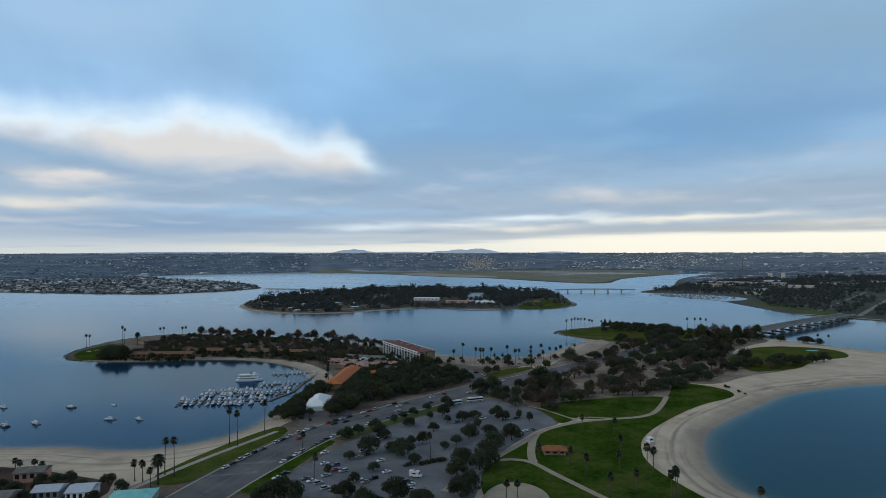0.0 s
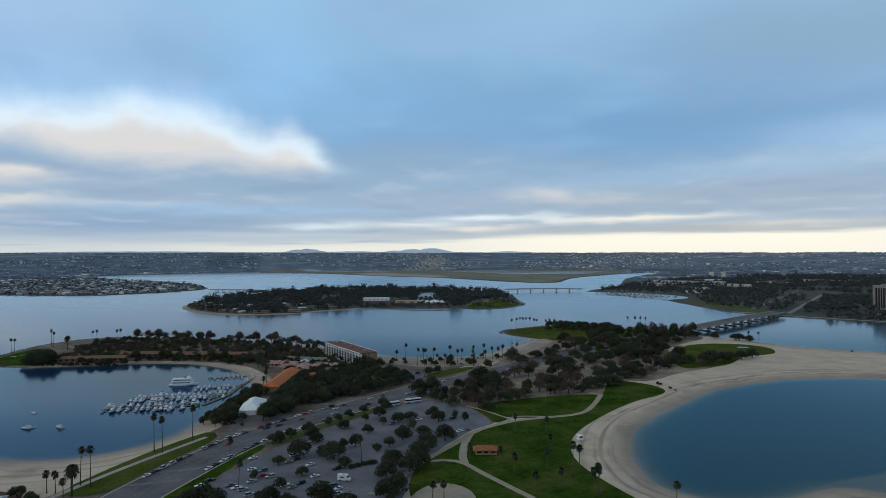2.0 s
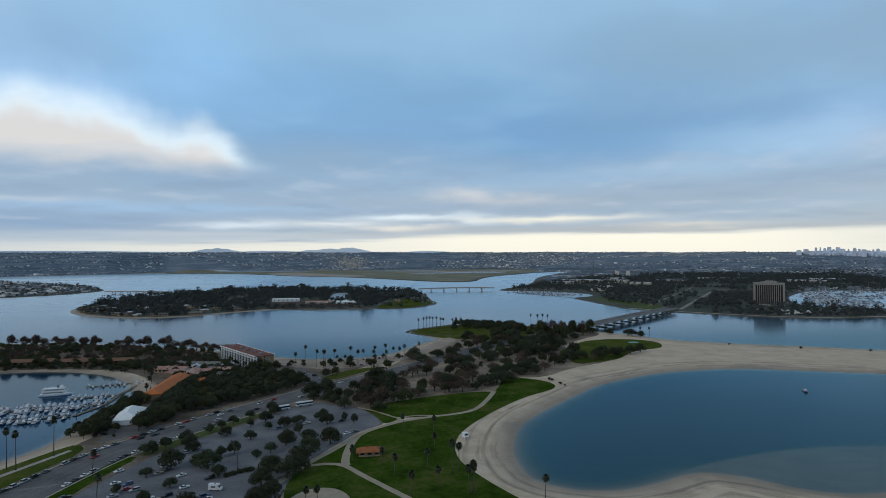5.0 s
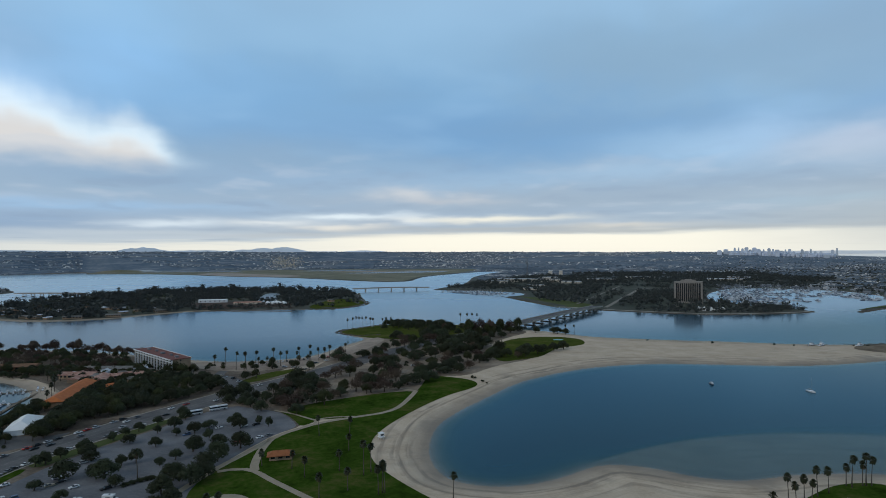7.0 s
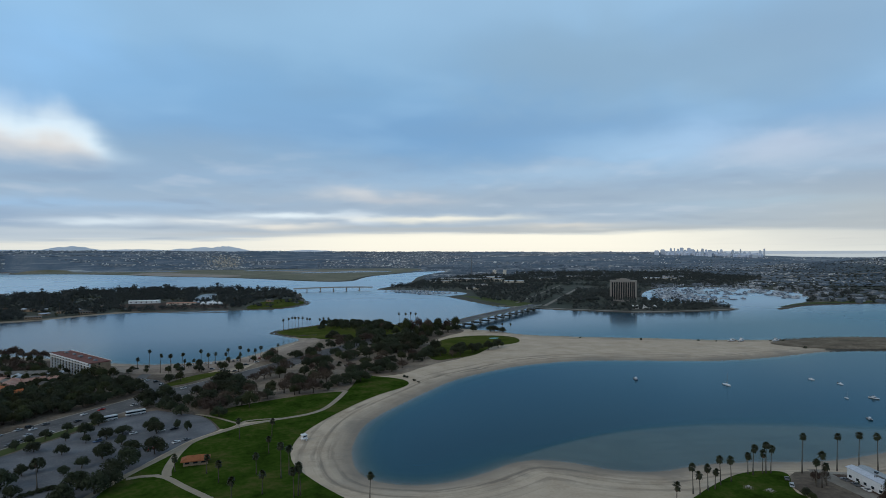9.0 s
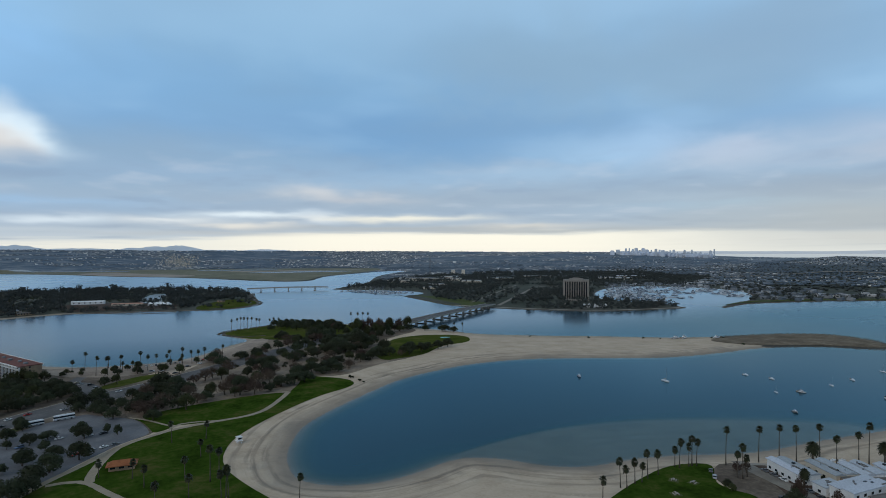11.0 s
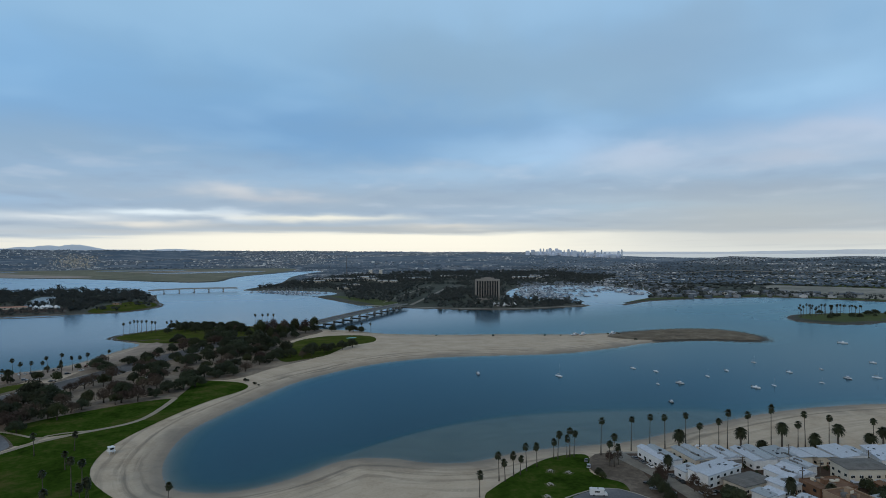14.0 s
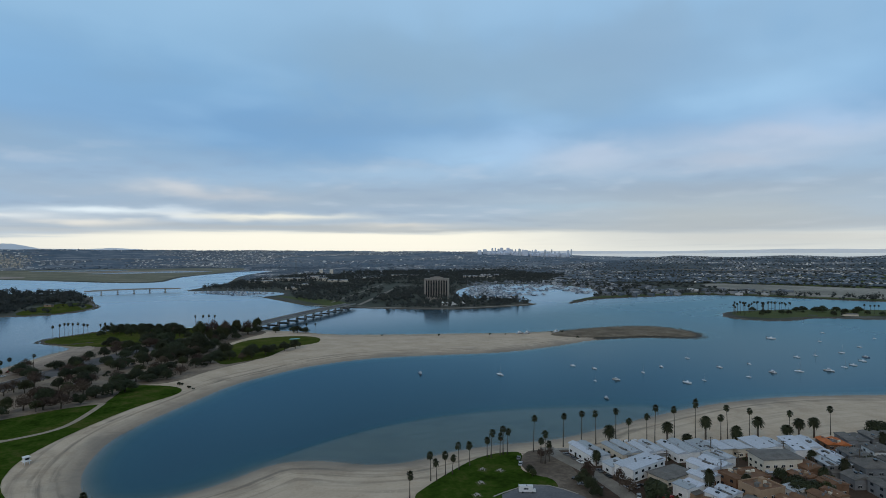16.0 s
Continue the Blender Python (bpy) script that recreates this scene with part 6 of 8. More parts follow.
# ---------------------------------------------------------------- bridges
def make_bridge(label, a, b, za, zb, width, bents, deck_t, twin=True, crown=0.0):
    """A beam bridge from a to b: deck, kerb rails, bents of columns with a cap."""
    L = math.hypot(b[0] - a[0], b[1] - a[1])
    t = thing("road_bridge", label, "bridge", pose(a[0], a[1], 0, 0, 0, math.degrees(math.atan2(b[1] - a[1], b[0] - a[0]))), kind="structure")
    n = 16

    def z(u):
        return za + (zb - za) * u + crown * 4 * u * (1 - u)

    for name, y0, y1, lo, hi, mat in (("deck", -width / 2, width / 2, -deck_t, 0, CONCRETE), ("roadway", -width / 2 + 0.8, width / 2 - 0.8, 0.0, 0.05, ASPHALT),
                                      ("parapet", -width / 2, -width / 2 + 0.35, 0, 1.0, CONCRETE), ("parapet", width / 2 - 0.35, width / 2, 0, 1.0, CONCRETE)):
        s = Shape()
        for k in range(n):
            u0, u1 = k / n, (k + 1) / n
            s.add([(u0 * L, y0, z(u0) + lo), (u1 * L, y0, z(u1) + lo), (u1 * L, y1, z(u1) + lo), (u0 * L, y1, z(u0) + lo),
                   (u0 * L, y0, z(u0) + hi), (u1 * L, y0, z(u1) + hi), (u1 * L, y1, z(u1) + hi), (u0 * L, y1, z(u0) + hi)],
                  [(3, 2, 1, 0), (4, 5, 6, 7), (0, 1, 5, 4), (2, 3, 7, 6)])
        part(name, s, mat, t)
    for k in range(1, bents):
        u = k / bents
        x = u * L
        part("pier_cap", Shape().box(x - 0.9, -width / 2 + 0.5, z(u) - deck_t - 1.2, x + 0.9, width / 2 - 0.5, z(u) - deck_t), CONCRETE, t)
        for y in ((-width * 0.33, width * 0.33) if twin else (0.0,)):
            part("column", Shape().tube([(x, y, -6), (x, y, z(u) - deck_t - 1.1)], [1.0, 1.0], 10), CONCRETE, t, smooth=True)
        if twin:
            part("pier_footing", Shape().box(x - 2.0, -width / 2 + 1, -2, x + 2.0, width / 2 - 1, 1.1, 0.2), WOOD, t, "dark tide-stained footing")
    return t


make_bridge("long grey concrete road bridge on column piers over the channel", (330, 792), (612, 1042), 6.0, 7.6, 21, 13, 1.3, True, 1.6)
make_bridge("distant pale concrete bridge on slender piers", (205, 1752), (432, 1744), 10.5, 10.5, 16, 6, 1.6, True, 2.0)
make_bridge("distant low concrete bridge on many piers", (-722, 1912), (-520, 1832), 9.0, 9.0, 16, 8, 1.5, True, 0.8)

for x, y in [(-88, 412), (-90, 420), (-86, 424), (-94, 430), (-98, 392), (-94, 396), (-122, 402), (-126, 396), (-98, 446), (-104, 452), (-92, 452), (-88, 462), (-96, 470), (-90, 478), (-84, 470), (-94, 490), (-86, 496)]:
    plant([*BROAD, *OLIVE], x, y, pick.uniform(0.9, 1.35), group="resort trees")
HARBOUR_BELT = [(-134, 387), (-120, 383), (-110, 388), (-123, 403), (-125, 430), (-125, 460), (-128, 490), (-135, 488), (-136, 450), (-135, 415)]
for x, y in scattered(HARBOUR_BELT, 40, 4.4, pick):
    plant([*BROAD, *OLIVE, *SHRUB], x, y, pick.uniform(0.7, 1.1), pick.uniform(0.8, 1.2), group="harbour trees")
for k in range(15):
    u = k / 14
    plant([*BROAD, *OLIVE], -122 + 52 * u + pick.uniform(-3, 3), 645 - 82 * u + pick.uniform(-3, 3), pick.uniform(0.9, 1.25), group="resort trees")
plant(OLIVE, -48, 570, 1.3, 1.5, group="resort trees"), plant(OLIVE, -40, 576, 1.1, 1.3, group="resort trees")
for x, y in scattered([(-180, 600), (-120, 575), (-95, 600), (-60, 590), (-70, 620), (-120, 660), (-180, 640)], 40, 7.0, pick):
    plant([*BROAD, *OLIVE], x, y, pick.uniform(0.7, 1.0), group="resort trees")


# ---------------------------------------------------------------- holiday homes by the beach
U, V, O = Vector((0.87, -0.49)), Vector((-0.49, -0.87)), Vector((336, 203))
HOME_TURN = math.degrees(math.atan2(U.y, U.x))
WIN, FRAME, DOOR = window_mesh(1.7, 1.15), Shape().box(-0.95, -0.09, -0.08, 0.95, 0.09, 0.0).box(-0.95, -0.09, 1.15, 0.95, 0.09, 1.23).box(-0.04, -0.08, 0, 0.04, 0.08, 1.15).mesh("frame"), Shape().box(-0.5, -0.07, 0, 0.5, 0.07, 2.05).mesh("door")


HOMES = []


def make_home(u, v, wu, lv, turn, h, roof, wall_mat, roof_mat, label):
    """A house about (u, v) whose plan runs wu along the beach and lv inland; local -y looks inland."""
    HOMES.append((u, v, wu, lv + 2, turn))
    wu, lv = wu - 0.8, lv - 1.2
    t = thing("house", label, "house", sized(u, v, level(u, v), turn), "beach houses")
    a, b = wu / 2, lv / 2
    part("shell", Shape().box(-a, -b, -0.3, a, b, h), wall_mat, t)
    e = 0.45
    if roof == "low":  # a very low hip with wide eaves
        e2, z2 = 0.9, h + 0.22
        part("roof", Shape().add([(-a - e2, -b - e2, h), (a + e2, -b - e2, h), (a + e2, b + e2, h), (-a - e2, b + e2, h), (-a - e2, -b - e2, z2), (a + e2, -b - e2, z2), (a + e2, b + e2, z2), (-a - e2, b + e2, z2),
                                  (-a * 0.55, -b * 0.4, z2 + 0.9), (a * 0.55, -b * 0.4, z2 + 0.9), (a * 0.55, b * 0.4, z2 + 0.9), (-a * 0.55, b * 0.4, z2 + 0.9)],
                                 [(3, 2, 1, 0), (0, 1, 5, 4), (1, 2, 6, 5), (2, 3, 7, 6), (3, 0, 4, 7), (4, 5, 9, 8), (5, 6, 10, 9), (6, 7, 11, 10), (7, 4, 8, 11), (8, 9, 10, 11)]), roof_mat, t)
    elif roof == "flat":
        part("roof", Shape().box(-a + 0.2, -b + 0.2, h - 0.1, a - 0.2, b - 0.2, h + 0.12), roof_mat, t)
        part("parapet", Shape().box(-a - 0.1, -b - 0.1, h, a + 0.1, -b + 0.25, h + 0.5).box(-a - 0.1, b - 0.25, h, a + 0.1, b + 0.1, h + 0.5)
             .box(-a - 0.1, -b + 0.25, h, -a + 0.25, b - 0.25, h + 0.5).box(a - 0.25, -b + 0.25, h, a + 0.1, b - 0.25, h + 0.5), wall_mat, t)
    else:
        rise = {"gable": wu * 0.13, "shed": wu * 0.1, "hip": wu * 0.2}[roof]
        q = b + e - (wu * 0.4 if roof == "hip" else 0)
        bays = 1 if roof == "hip" else max(1, round(wu / 6.5))
        wb = wu / bays
        for k in range(bays):
            c, hb = -a + (k + 0.5) * wb, h + (0.0, 0.45, 0.15)[(k + int(u)) % 3]
            rise = wb * {"gable": 0.16, "shed": 0.12, "hip": 0.2}[roof]
            x0, x1 = c - wb / 2 - (e if k == 0 else -0.05), c + wb / 2 + (e if k == bays - 1 else -0.05)
            if roof == "shed":
                part("roof", Shape().prism([(x0, hb), (x1, hb + rise), (x1, hb + rise + 0.25), (x0, hb + 0.25)], "y", -b - e, b + e), roof_mat, t)
                part("gable_wall", Shape().prism([(x0 + 0.2, h - 0.1), (x1 - 0.2, h - 0.1), (x1 - 0.2, hb + rise), (x0 + 0.2, hb)], "y", -b + 0.01, b - 0.01), wall_mat, t)
            else:
                part("roof", Shape().add([(x0, -b - e, hb), (x1, -b - e, hb), (x1, b + e, hb), (x0, b + e, hb), (c, -q, hb + rise), (c, q, hb + rise),
                                          (x0, -b - e, hb - 0.2), (x1, -b - e, hb - 0.2), (x1, b + e, hb - 0.2), (x0, b + e, hb - 0.2)],
                                         [(0, 4, 5, 3), (1, 2, 5, 4), (0, 1, 4), (2, 3, 5), (6, 9, 8, 7), (0, 6, 7, 1), (1, 7, 8, 2), (2, 8, 9, 3), (3, 9, 6, 0)]), roof_mat, t)
    storeys = max(1, int(h / 2.7))
    for f in range(storeys):
        z = 0.9 + f * 2.75
        for k in range(max(1, int(wu / 3.6))):
            w = part("window", WIN, GLASS, t, at=pose(-a + (k + 0.5) * wu / max(1, int(wu / 3.6)), -b, z))
            part("frame", FRAME, WHITE, w)
        for k in range(max(1, int(lv / 4.2))):
            part("window", WIN, GLASS, t, at=pose(-a, -b + (k + 0.5) * lv / max(1, int(lv / 4.2)), z, 0, 0, 90))
    part("door", DOOR, BROWN, t, at=pose(a * 0.35, -b, 0.05))
    if storeys > 1 and int(u) % 2 == 0:
        part("balcony", Shape().box(-a * 0.8, -b - 1.5, 2.75, a * 0.1, -b, 2.95).box(-a * 0.8, -b - 1.5, 2.95, a * 0.1, -b - 1.42, 3.9), wall_mat, t)
        # dark sheet on the wall, added as the shade below the balcony
        part("balcony_shade", Shape().box(-a * 0.75, -b - 0.08, 0.2, a * 0.05, -b - 0.02, 2.4), GLASS, t)
    r = random.Random(int(u * 7 + v))
    # a lower annex with its own roof behind most houses
    if r.random() < 0.6 and wu > 8:
        ax0, ax1, az = -a * r.uniform(0.2, 1.0), a * r.uniform(0.3, 1.0), min(h - 0.4, r.uniform(2.5, 3.3))
        annex = part("annex", Shape().box(ax0, -b - 2.3, -0.3, ax1, -b - 0.02, az), r.choice([wall_mat, GREY_PAINT, TAN]), t)
        part("annex_roof", Shape().add([(ax0 - 0.3, -b - 2.7, az), (ax1 + 0.3, -b - 2.7, az), (ax1 + 0.3, -b, az + 0.5), (ax0 - 0.3, -b, az + 0.5), (ax0 - 0.3, -b - 2.7, az - 0.15), (ax1 + 0.3, -b - 2.7, az - 0.15)], [(0, 1, 2, 3), (4, 5, 1, 0)]), r.choice([WHITE_ROOF, GREY_ROOF, GREY_ROOF, BROWN]), annex)
    # a raised deck or stair head with low walls
    if roof == "flat":
        x0, y0 = r.uniform(-a * 0.7, 0), r.uniform(-b * 0.6, 0)
        deck = part("roof_deck", Shape().box(x0, y0, h + 0.12, x0 + a * 0.7, y0 + b * 0.8, h + 0.3), WOOD, t)
        if wall_mat in (BROWN, TAN):
            part("stair_head", Shape().box(x0 + 0.3, y0 + 0.3, h + 0.3, x0 + 2.2, y0 + 2.6, h + 2.3), wall_mat, deck)
    if wall_mat in (BROWN, TAN):
        for k in range(7):
            x0, y0 = r.uniform(-a * 0.8, a * 0.6), r.uniform(-b * 0.8, b * 0.6)
            part("terrace_wall", Shape().box(x0, y0, h - 0.1, x0 + r.uniform(0.5, 2.4), y0 + r.uniform(0.5, 2.0), h + r.uniform(0.5, 1.5)), r.choice([BROWN, TAN, STUCCO, GREY_ROOF]), t)
    if roof in ("gable", "shed", "hip"):
        lean = {"gable": 0.32, "shed": 0.12, "hip": 0.4}[roof]
        bay = wu if roof == "hip" else wu / max(1, round(wu / 6.5))
        for k in range(r.randrange(2, 6)):
            x, y = r.uniform(-a * 0.85, a * 0.7), r.uniform(-b * 0.85, b * 0.6)
            inbay = ((x + a) % bay) / bay
            up = (1 - abs(2 * inbay - 1)) * bay * lean / 2 if roof != "shed" else inbay * bay * lean
            kind = r.randrange(4)
            wx, wy = ((0.5, 0.8), (0.12, 0.12), (0.7, 2.2), (0.35, 0.35))[kind]
            part(("skylight", "vent_pipe", "roof_patch", "exhaust_hood")[kind], Shape().box(x - wx, y - wy, h + up - 0.2, x + wx, y + wy, h + up + (0.34, 1.1, 0.27, 0.75)[kind] + 0.2), (GLASS, STEEL, GREY_ROOF, GREY_PAINT)[kind], t)
    for k in range(r.randrange(1, 4)):
        x, y = r.uniform(-a * 0.6, a * 0.6), r.uniform(-b * 0.7, b * 0.7)
        zz = h + (0.1 if roof in ("flat", "low") else (0.13 * wu * (1 - abs(x) / a) if roof == "gable" else (0.05 * wu * (1 + x / a) + 0.2 if roof == "shed" else 0.1 * wu * (1 - abs(x) / a))))
        part("roof_vent", Shape().box(x - 0.3, y - 0.3, zz - 0.3, x + 0.3, y + 0.3, zz + 0.55), GREY_PAINT, t)
    return t


LOW_W = "low white beach house with a pale blue-white roof"
CREAM_H, GREY_H, BROWN_H = "cream beach house with a pale roof", "grey house with a grey roof", "brown timber house with a brown roof"
for row in [(338, 187, 11, 24, -16, 5.0, "gable", WHITE, WHITE_ROOF, LOW_W), (333.5, 167, 9, 9, -14, 4.0, "shed", WHITE, WHITE_ROOF, LOW_W), (341, 158, 11, 26, 92, 5.8, "shed", WHITE, WHITE_ROOF, "long white two-storey house with a pale sloping roof"),
            (354, 180, 11, 21, -17, 4.4, "gable", STUCCO, WHITE_ROOF, CREAM_H), (366, 173, 12, 18, -20, 4.4, "gable", WHITE, WHITE_ROOF, LOW_W)]:
    make_home(*row)
for row in [(378, 163, 13, 21, -24, 4.8, "gable", WHITE, WHITE_ROOF, LOW_W),
            (390, 158, 9, 16, -22, 4.6, "shed", WHITE, WHITE_ROOF, LOW_W), (346, 145, 19, 12, -4, 3.8, "low", STUCCO, GREY_ROOF, "cream house with a low grey roof"), (355, 134, 12, 10, -8, 4.4, "gable", WHITE, WHITE_ROOF, LOW_W),
            (398, 153, 7.5, 15, -22, 4.8, "low", STUCCO, WHITE_ROOF, CREAM_H), (406, 148, 8, 14, -23, 4.8, "low", STUCCO, WHITE_ROOF, CREAM_H), (415, 142, 10, 19, -29, 4.8, "shed", WHITE, WHITE_ROOF, LOW_W),
            (424, 139, 7.5, 13, -31, 4.6, "gable", WHITE, WHITE_ROOF, LOW_W), (431, 131, 8, 24, -43, 4.8, "shed", WHITE, WHITE_ROOF, LOW_W), (440, 128, 8, 19, -43, 4.8, "gable", WHITE, WHITE_ROOF, LOW_W),
            (449, 120, 12, 13, -38, 5.8, "gable", BROWN, ROOF_ORANGE, "brown house with a vivid orange roof facing the beach"), (369, 140, 16, 15, -10, 4.8, "gable", WHITE, WHITE_ROOF, LOW_W)]:
    make_home(*row)
for row in [(384, 144, 11, 12, -16, 4.2, "gable", WHITE, WHITE_ROOF, LOW_W),
            (398, 124, 20, 14, -30, 7.6, "low", STUCCO, GREY_ROOF, "three-storey cream apartment house with a low grey roof"), (367, 122, 19, 13, -20, 5.6, "flat", BROWN, BROWN, "brown shingled house with a cluttered flat roof"),
            (357, 109, 14, 13, -15, 7.2, "flat", TAN, BROWN, "tan three-storey house with a cluttered brown roof terrace"), (404, 111, 10, 12, -28, 4.8, "gable", BROWN, BROWN, BROWN_H), (391, 108, 11, 9, -28, 4.2, "gable", BROWN, BROWN, BROWN_H),
            (417, 107, 12, 13, -35, 5.6, "gable", GREY_PAINT, WHITE_ROOF, "grey house with a pale roof"), (374, 103, 10, 8, -20, 3.8, "shed", WHITE, WHITE_ROOF, LOW_W), (342, 117, 13, 10, -8, 4.8, "gable", WHITE, WHITE_ROOF, LOW_W),
            (337, 130, 11, 9, -6, 4.6, "shed", WHITE, WHITE_ROOF, LOW_W), (391, 96, 10, 9, -25, 4.6, "gable", BROWN, BROWN, BROWN_H), (424, 93, 15, 13, -35, 6.5, "hip", GREY_PAINT, GREY_ROOF, "large grey house with a hipped roof")]:
    make_home(*row)
for row in [(431, 114, 9, 10, -38, 4.2, "gable", STUCCO, WHITE_ROOF, CREAM_H), (440, 106, 12, 13, -38, 5.5, "gable", GREY_PAINT, GREY_ROOF, GREY_H), (461, 116, 11, 15, -42, 6.6, "shed", GREY_PAINT, GREY_ROOF, "tall grey beach house with a sloping roof"),
            (476, 110, 12, 15, -40, 6.6, "gable", GREY_PAINT, GREY_ROOF, GREY_H), (490, 104, 12, 15, -38, 6.0, "low", STUCCO, GREY_ROOF, "cream house with a low grey roof"), (455, 101, 12, 13, -40, 6.0, "gable", WHITE, GREY_ROOF, "white gabled house with a grey roof"),
            (470, 95, 13, 12, -38, 6.0, "hip", GREY_PAINT, GREY_ROOF, GREY_H), (441, 89, 13, 12, -36, 6.2, "gable", GREY_PAINT, GREY_ROOF, GREY_H), (408, 93, 10, 10, -30, 4.8, "gable", GREY_PAINT, GREY_ROOF, GREY_H), (408, 80, 14, 12, -32, 5.4, "gable", GREY_PAINT, GREY_ROOF, GREY_H),
            (375, 91, 13, 10, -22, 5.0, "gable", TAN, BROWN, "tan gabled house with a brown roof"), (358, 95, 13, 11, -15, 5.0, "gable", TAN, BROWN, "tan gabled house with a brown roof"), (341, 104, 13, 11, -10, 5.0, "gable", WHITE, GREY_ROOF, "white gabled house with a grey roof"), (326, 113, 12, 11, -8, 4.8, "gable", TAN, BROWN, "tan gabled house with a brown roof")]:
    make_home(*row)
LANE_MAT = material("worn_paving", ((0.14, 0.125, 0.11), (0.20, 0.18, 0.155), (0.26, 0.235, 0.205)), 0.1, 1.2, 0.9)
DRY_SAND = material("trodden_sand", ((0.20, 0.155, 0.125), (0.29, 0.235, 0.195), (0.38, 0.315, 0.26)), 0.03, 0.4, 0.9, spec=0.1)
draped("shore_car_park", [(-58, 640), (-40, 604), (-18, 586), (8, 576), (40, 580), (62, 592), (92, 626), (118, 660), (140, 700), (162, 752), (150, 780), (126, 726), (92, 660), (60, 640), (0, 638), (-30, 648)], DRY_SAND, 0.12, "trodden sandy ground of a shore car park", "parking lot", 1)
draped("junction", [(-24, 556), (-14, 526), (4, 494), (22, 508), (10, 526), (2, 548), (-12, 566)], ASPHALT, 0.095, "open asphalt of a road junction", "road", 1)
ribbon("side_road", [(10, 496), (-4, 518), (-14, 545), (-18, 575), (-10, 600)], 9, ASPHALT, 0.1, "asphalt side road from the boulevard to the shore", "road")
ribbon("lane", [(333, 213), (329, 203), (327, 193), (325, 180), (321.5, 163), (316, 147), (308, 125), (302, 105)], 8, LANE_MAT, 0.2, "narrow worn lane beside the beach houses", "lane")
draped("parking_court", [(268, 176), (281, 178), (293, 176), (297, 168), (300, 150), (290, 130), (262, 150)], LOT_ASPHALT, 0.22, "small asphalt parking court by the lawn", "parking lot", 1)
ribbon("kerb", [(267, 177), (281, 178.6), (293, 176.6), (297.4, 168), (299, 158)], 0.8, CONCRETE, 0.3, "pale kerb of the small parking court", "kerb")
draped("house_yards", [tuple(O + U * u + V * v) for u, v in ((-3, 0), (215, 0), (215, 110), (20, 110), (-3, 60))], MULCH, 0.14, "dark earth and paving between the beach houses", "yard", 0)
walkway = ribbon("promenade", [tuple(O + U * u + V * -3) for u in (-4, 60, 130, 215)], 3.0, CONCRETE, 0.22, "pale concrete beach walk", "path")


def make_pole(x, y, h):
    t = thing("utility_pole", "dark timber utility pole with cross-arms", "utility pole", sized(x, y, level(x, y), HOME_TURN), "utility poles")
    part("pole", Shape().tube([(0, 0, -0.3), (0, 0, h)], [0.26, 0.18], 7), BARK, t)
    for z in (h - 0.6, h - 1.6):
        part("cross_arm", Shape().box(-1.2, -0.1, z, 1.2, 0.1, z + 0.2), BARK, t)
    part("transformer", Shape().tube([(0.3, 0.25, h - 3), (0.3, 0.25, h - 2.1)], [0.22, 0.22], 8), GREY_PAINT, t)


for x, y in ((352, 151.5), (388, 151), (362, 130), (412, 127), (429, 100), (413, 99), (378, 131)):
    make_pole(x, y, 11)


# small boats drawn up on the sand by the houses
for x, y in ((372, 196), (376, 194), (380, 192), (384, 189)):
    beached = copy_thing(SKIFFS[0], sized(x, y, level(x, y) + 0.15, pick.uniform(-20, 20), 0.75))
    beached["label"] = "small white boat drawn up on the sand"
# picnic pads on the small lawn
for x, y in ((262, 182), (272, 192), (283, 205), (289, 199), (301, 190)):
    t = thing("picnic_table", "pale concrete picnic table on a pad in the grass", "picnic table", sized(x, y, level(x, y) + 0.14, pick.uniform(0, 90)), "picnic tables")
    part("pad", Shape().box(-2.2, -2.2, -0.1, 2.2, 2.2, 0.08), DRY_GRASS, t)
    part("top", Shape().box(-1.2, -0.5, 0.72, 1.2, 0.5, 0.8), CONCRETE, t)
    part("pedestal", Shape().box(-0.3, -0.3, 0.05, 0.3, 0.3, 0.72), CONCRETE, t)
    for y2 in (-1.0, 1.0):
        part("bench", Shape().box(-1.2, y2 - 0.2, 0.0, 1.2, y2 + 0.2, 0.45), CONCRETE, t)

# houses at the harbour beach
PINK = material("salmon_stucco", ((0.42, 0.22, 0.16), (0.52, 0.29, 0.22)), 0.3, 3.0, 0.85)
for x, y, L, W, h, turn, wall, roof, label in [(-214, 273, 13, 9, 6, 15, PINK, GREY_ROOF, "salmon pink house with a pale roof behind the harbour beach"), (-236, 262, 13, 10, 5.5, 15, STUCCO, GREY_ROOF, "cream stucco house with a grey roof"),
                                               (-189, 252, 11, 9, 5.5, 12, GREY_PAINT, WHITE_ROOF, "blue-grey house with a pale roof"), (-174, 253, 10, 11, 5.5, 12, WHITE, WHITE_ROOF, "white house with a pale roof by the beach"),
                                               (-205, 240, 15, 12, 6.5, 12, BROWN, GREY_ROOF, "brown shingled house with a grey roof"), (-248, 280, 14, 8, 4.5, 15, GREY_PAINT, WHITE_ROOF, "grey house with a pale roof")]:
    make_shed("house", sized(x, y, 2, turn), L, W, h * 0.8, wall, roof, label, 1.6, 0.5, "house", "harbour houses", 4)
make_shed("canopy_hall", sized(-148, 249, 2, 14), 18, 11, 3.6, CONCRETE, TEAL, "low hall with a pale teal roof beside the boulevard", 1.6, 0.4, "hall", hip=6)
for x, y in ((-198, 268), (-193, 270), (-204, 266), (-172, 268), (-160, 260), (-218, 258), (-226, 254), (-182, 264), (-200, 258), (-208, 254), (-166, 248), (-196, 246), (-228, 248), (-164, 264)):
    plant([*BROAD, *LOLLY], x, y, pick.uniform(0.7, 1.0), group="yard trees")
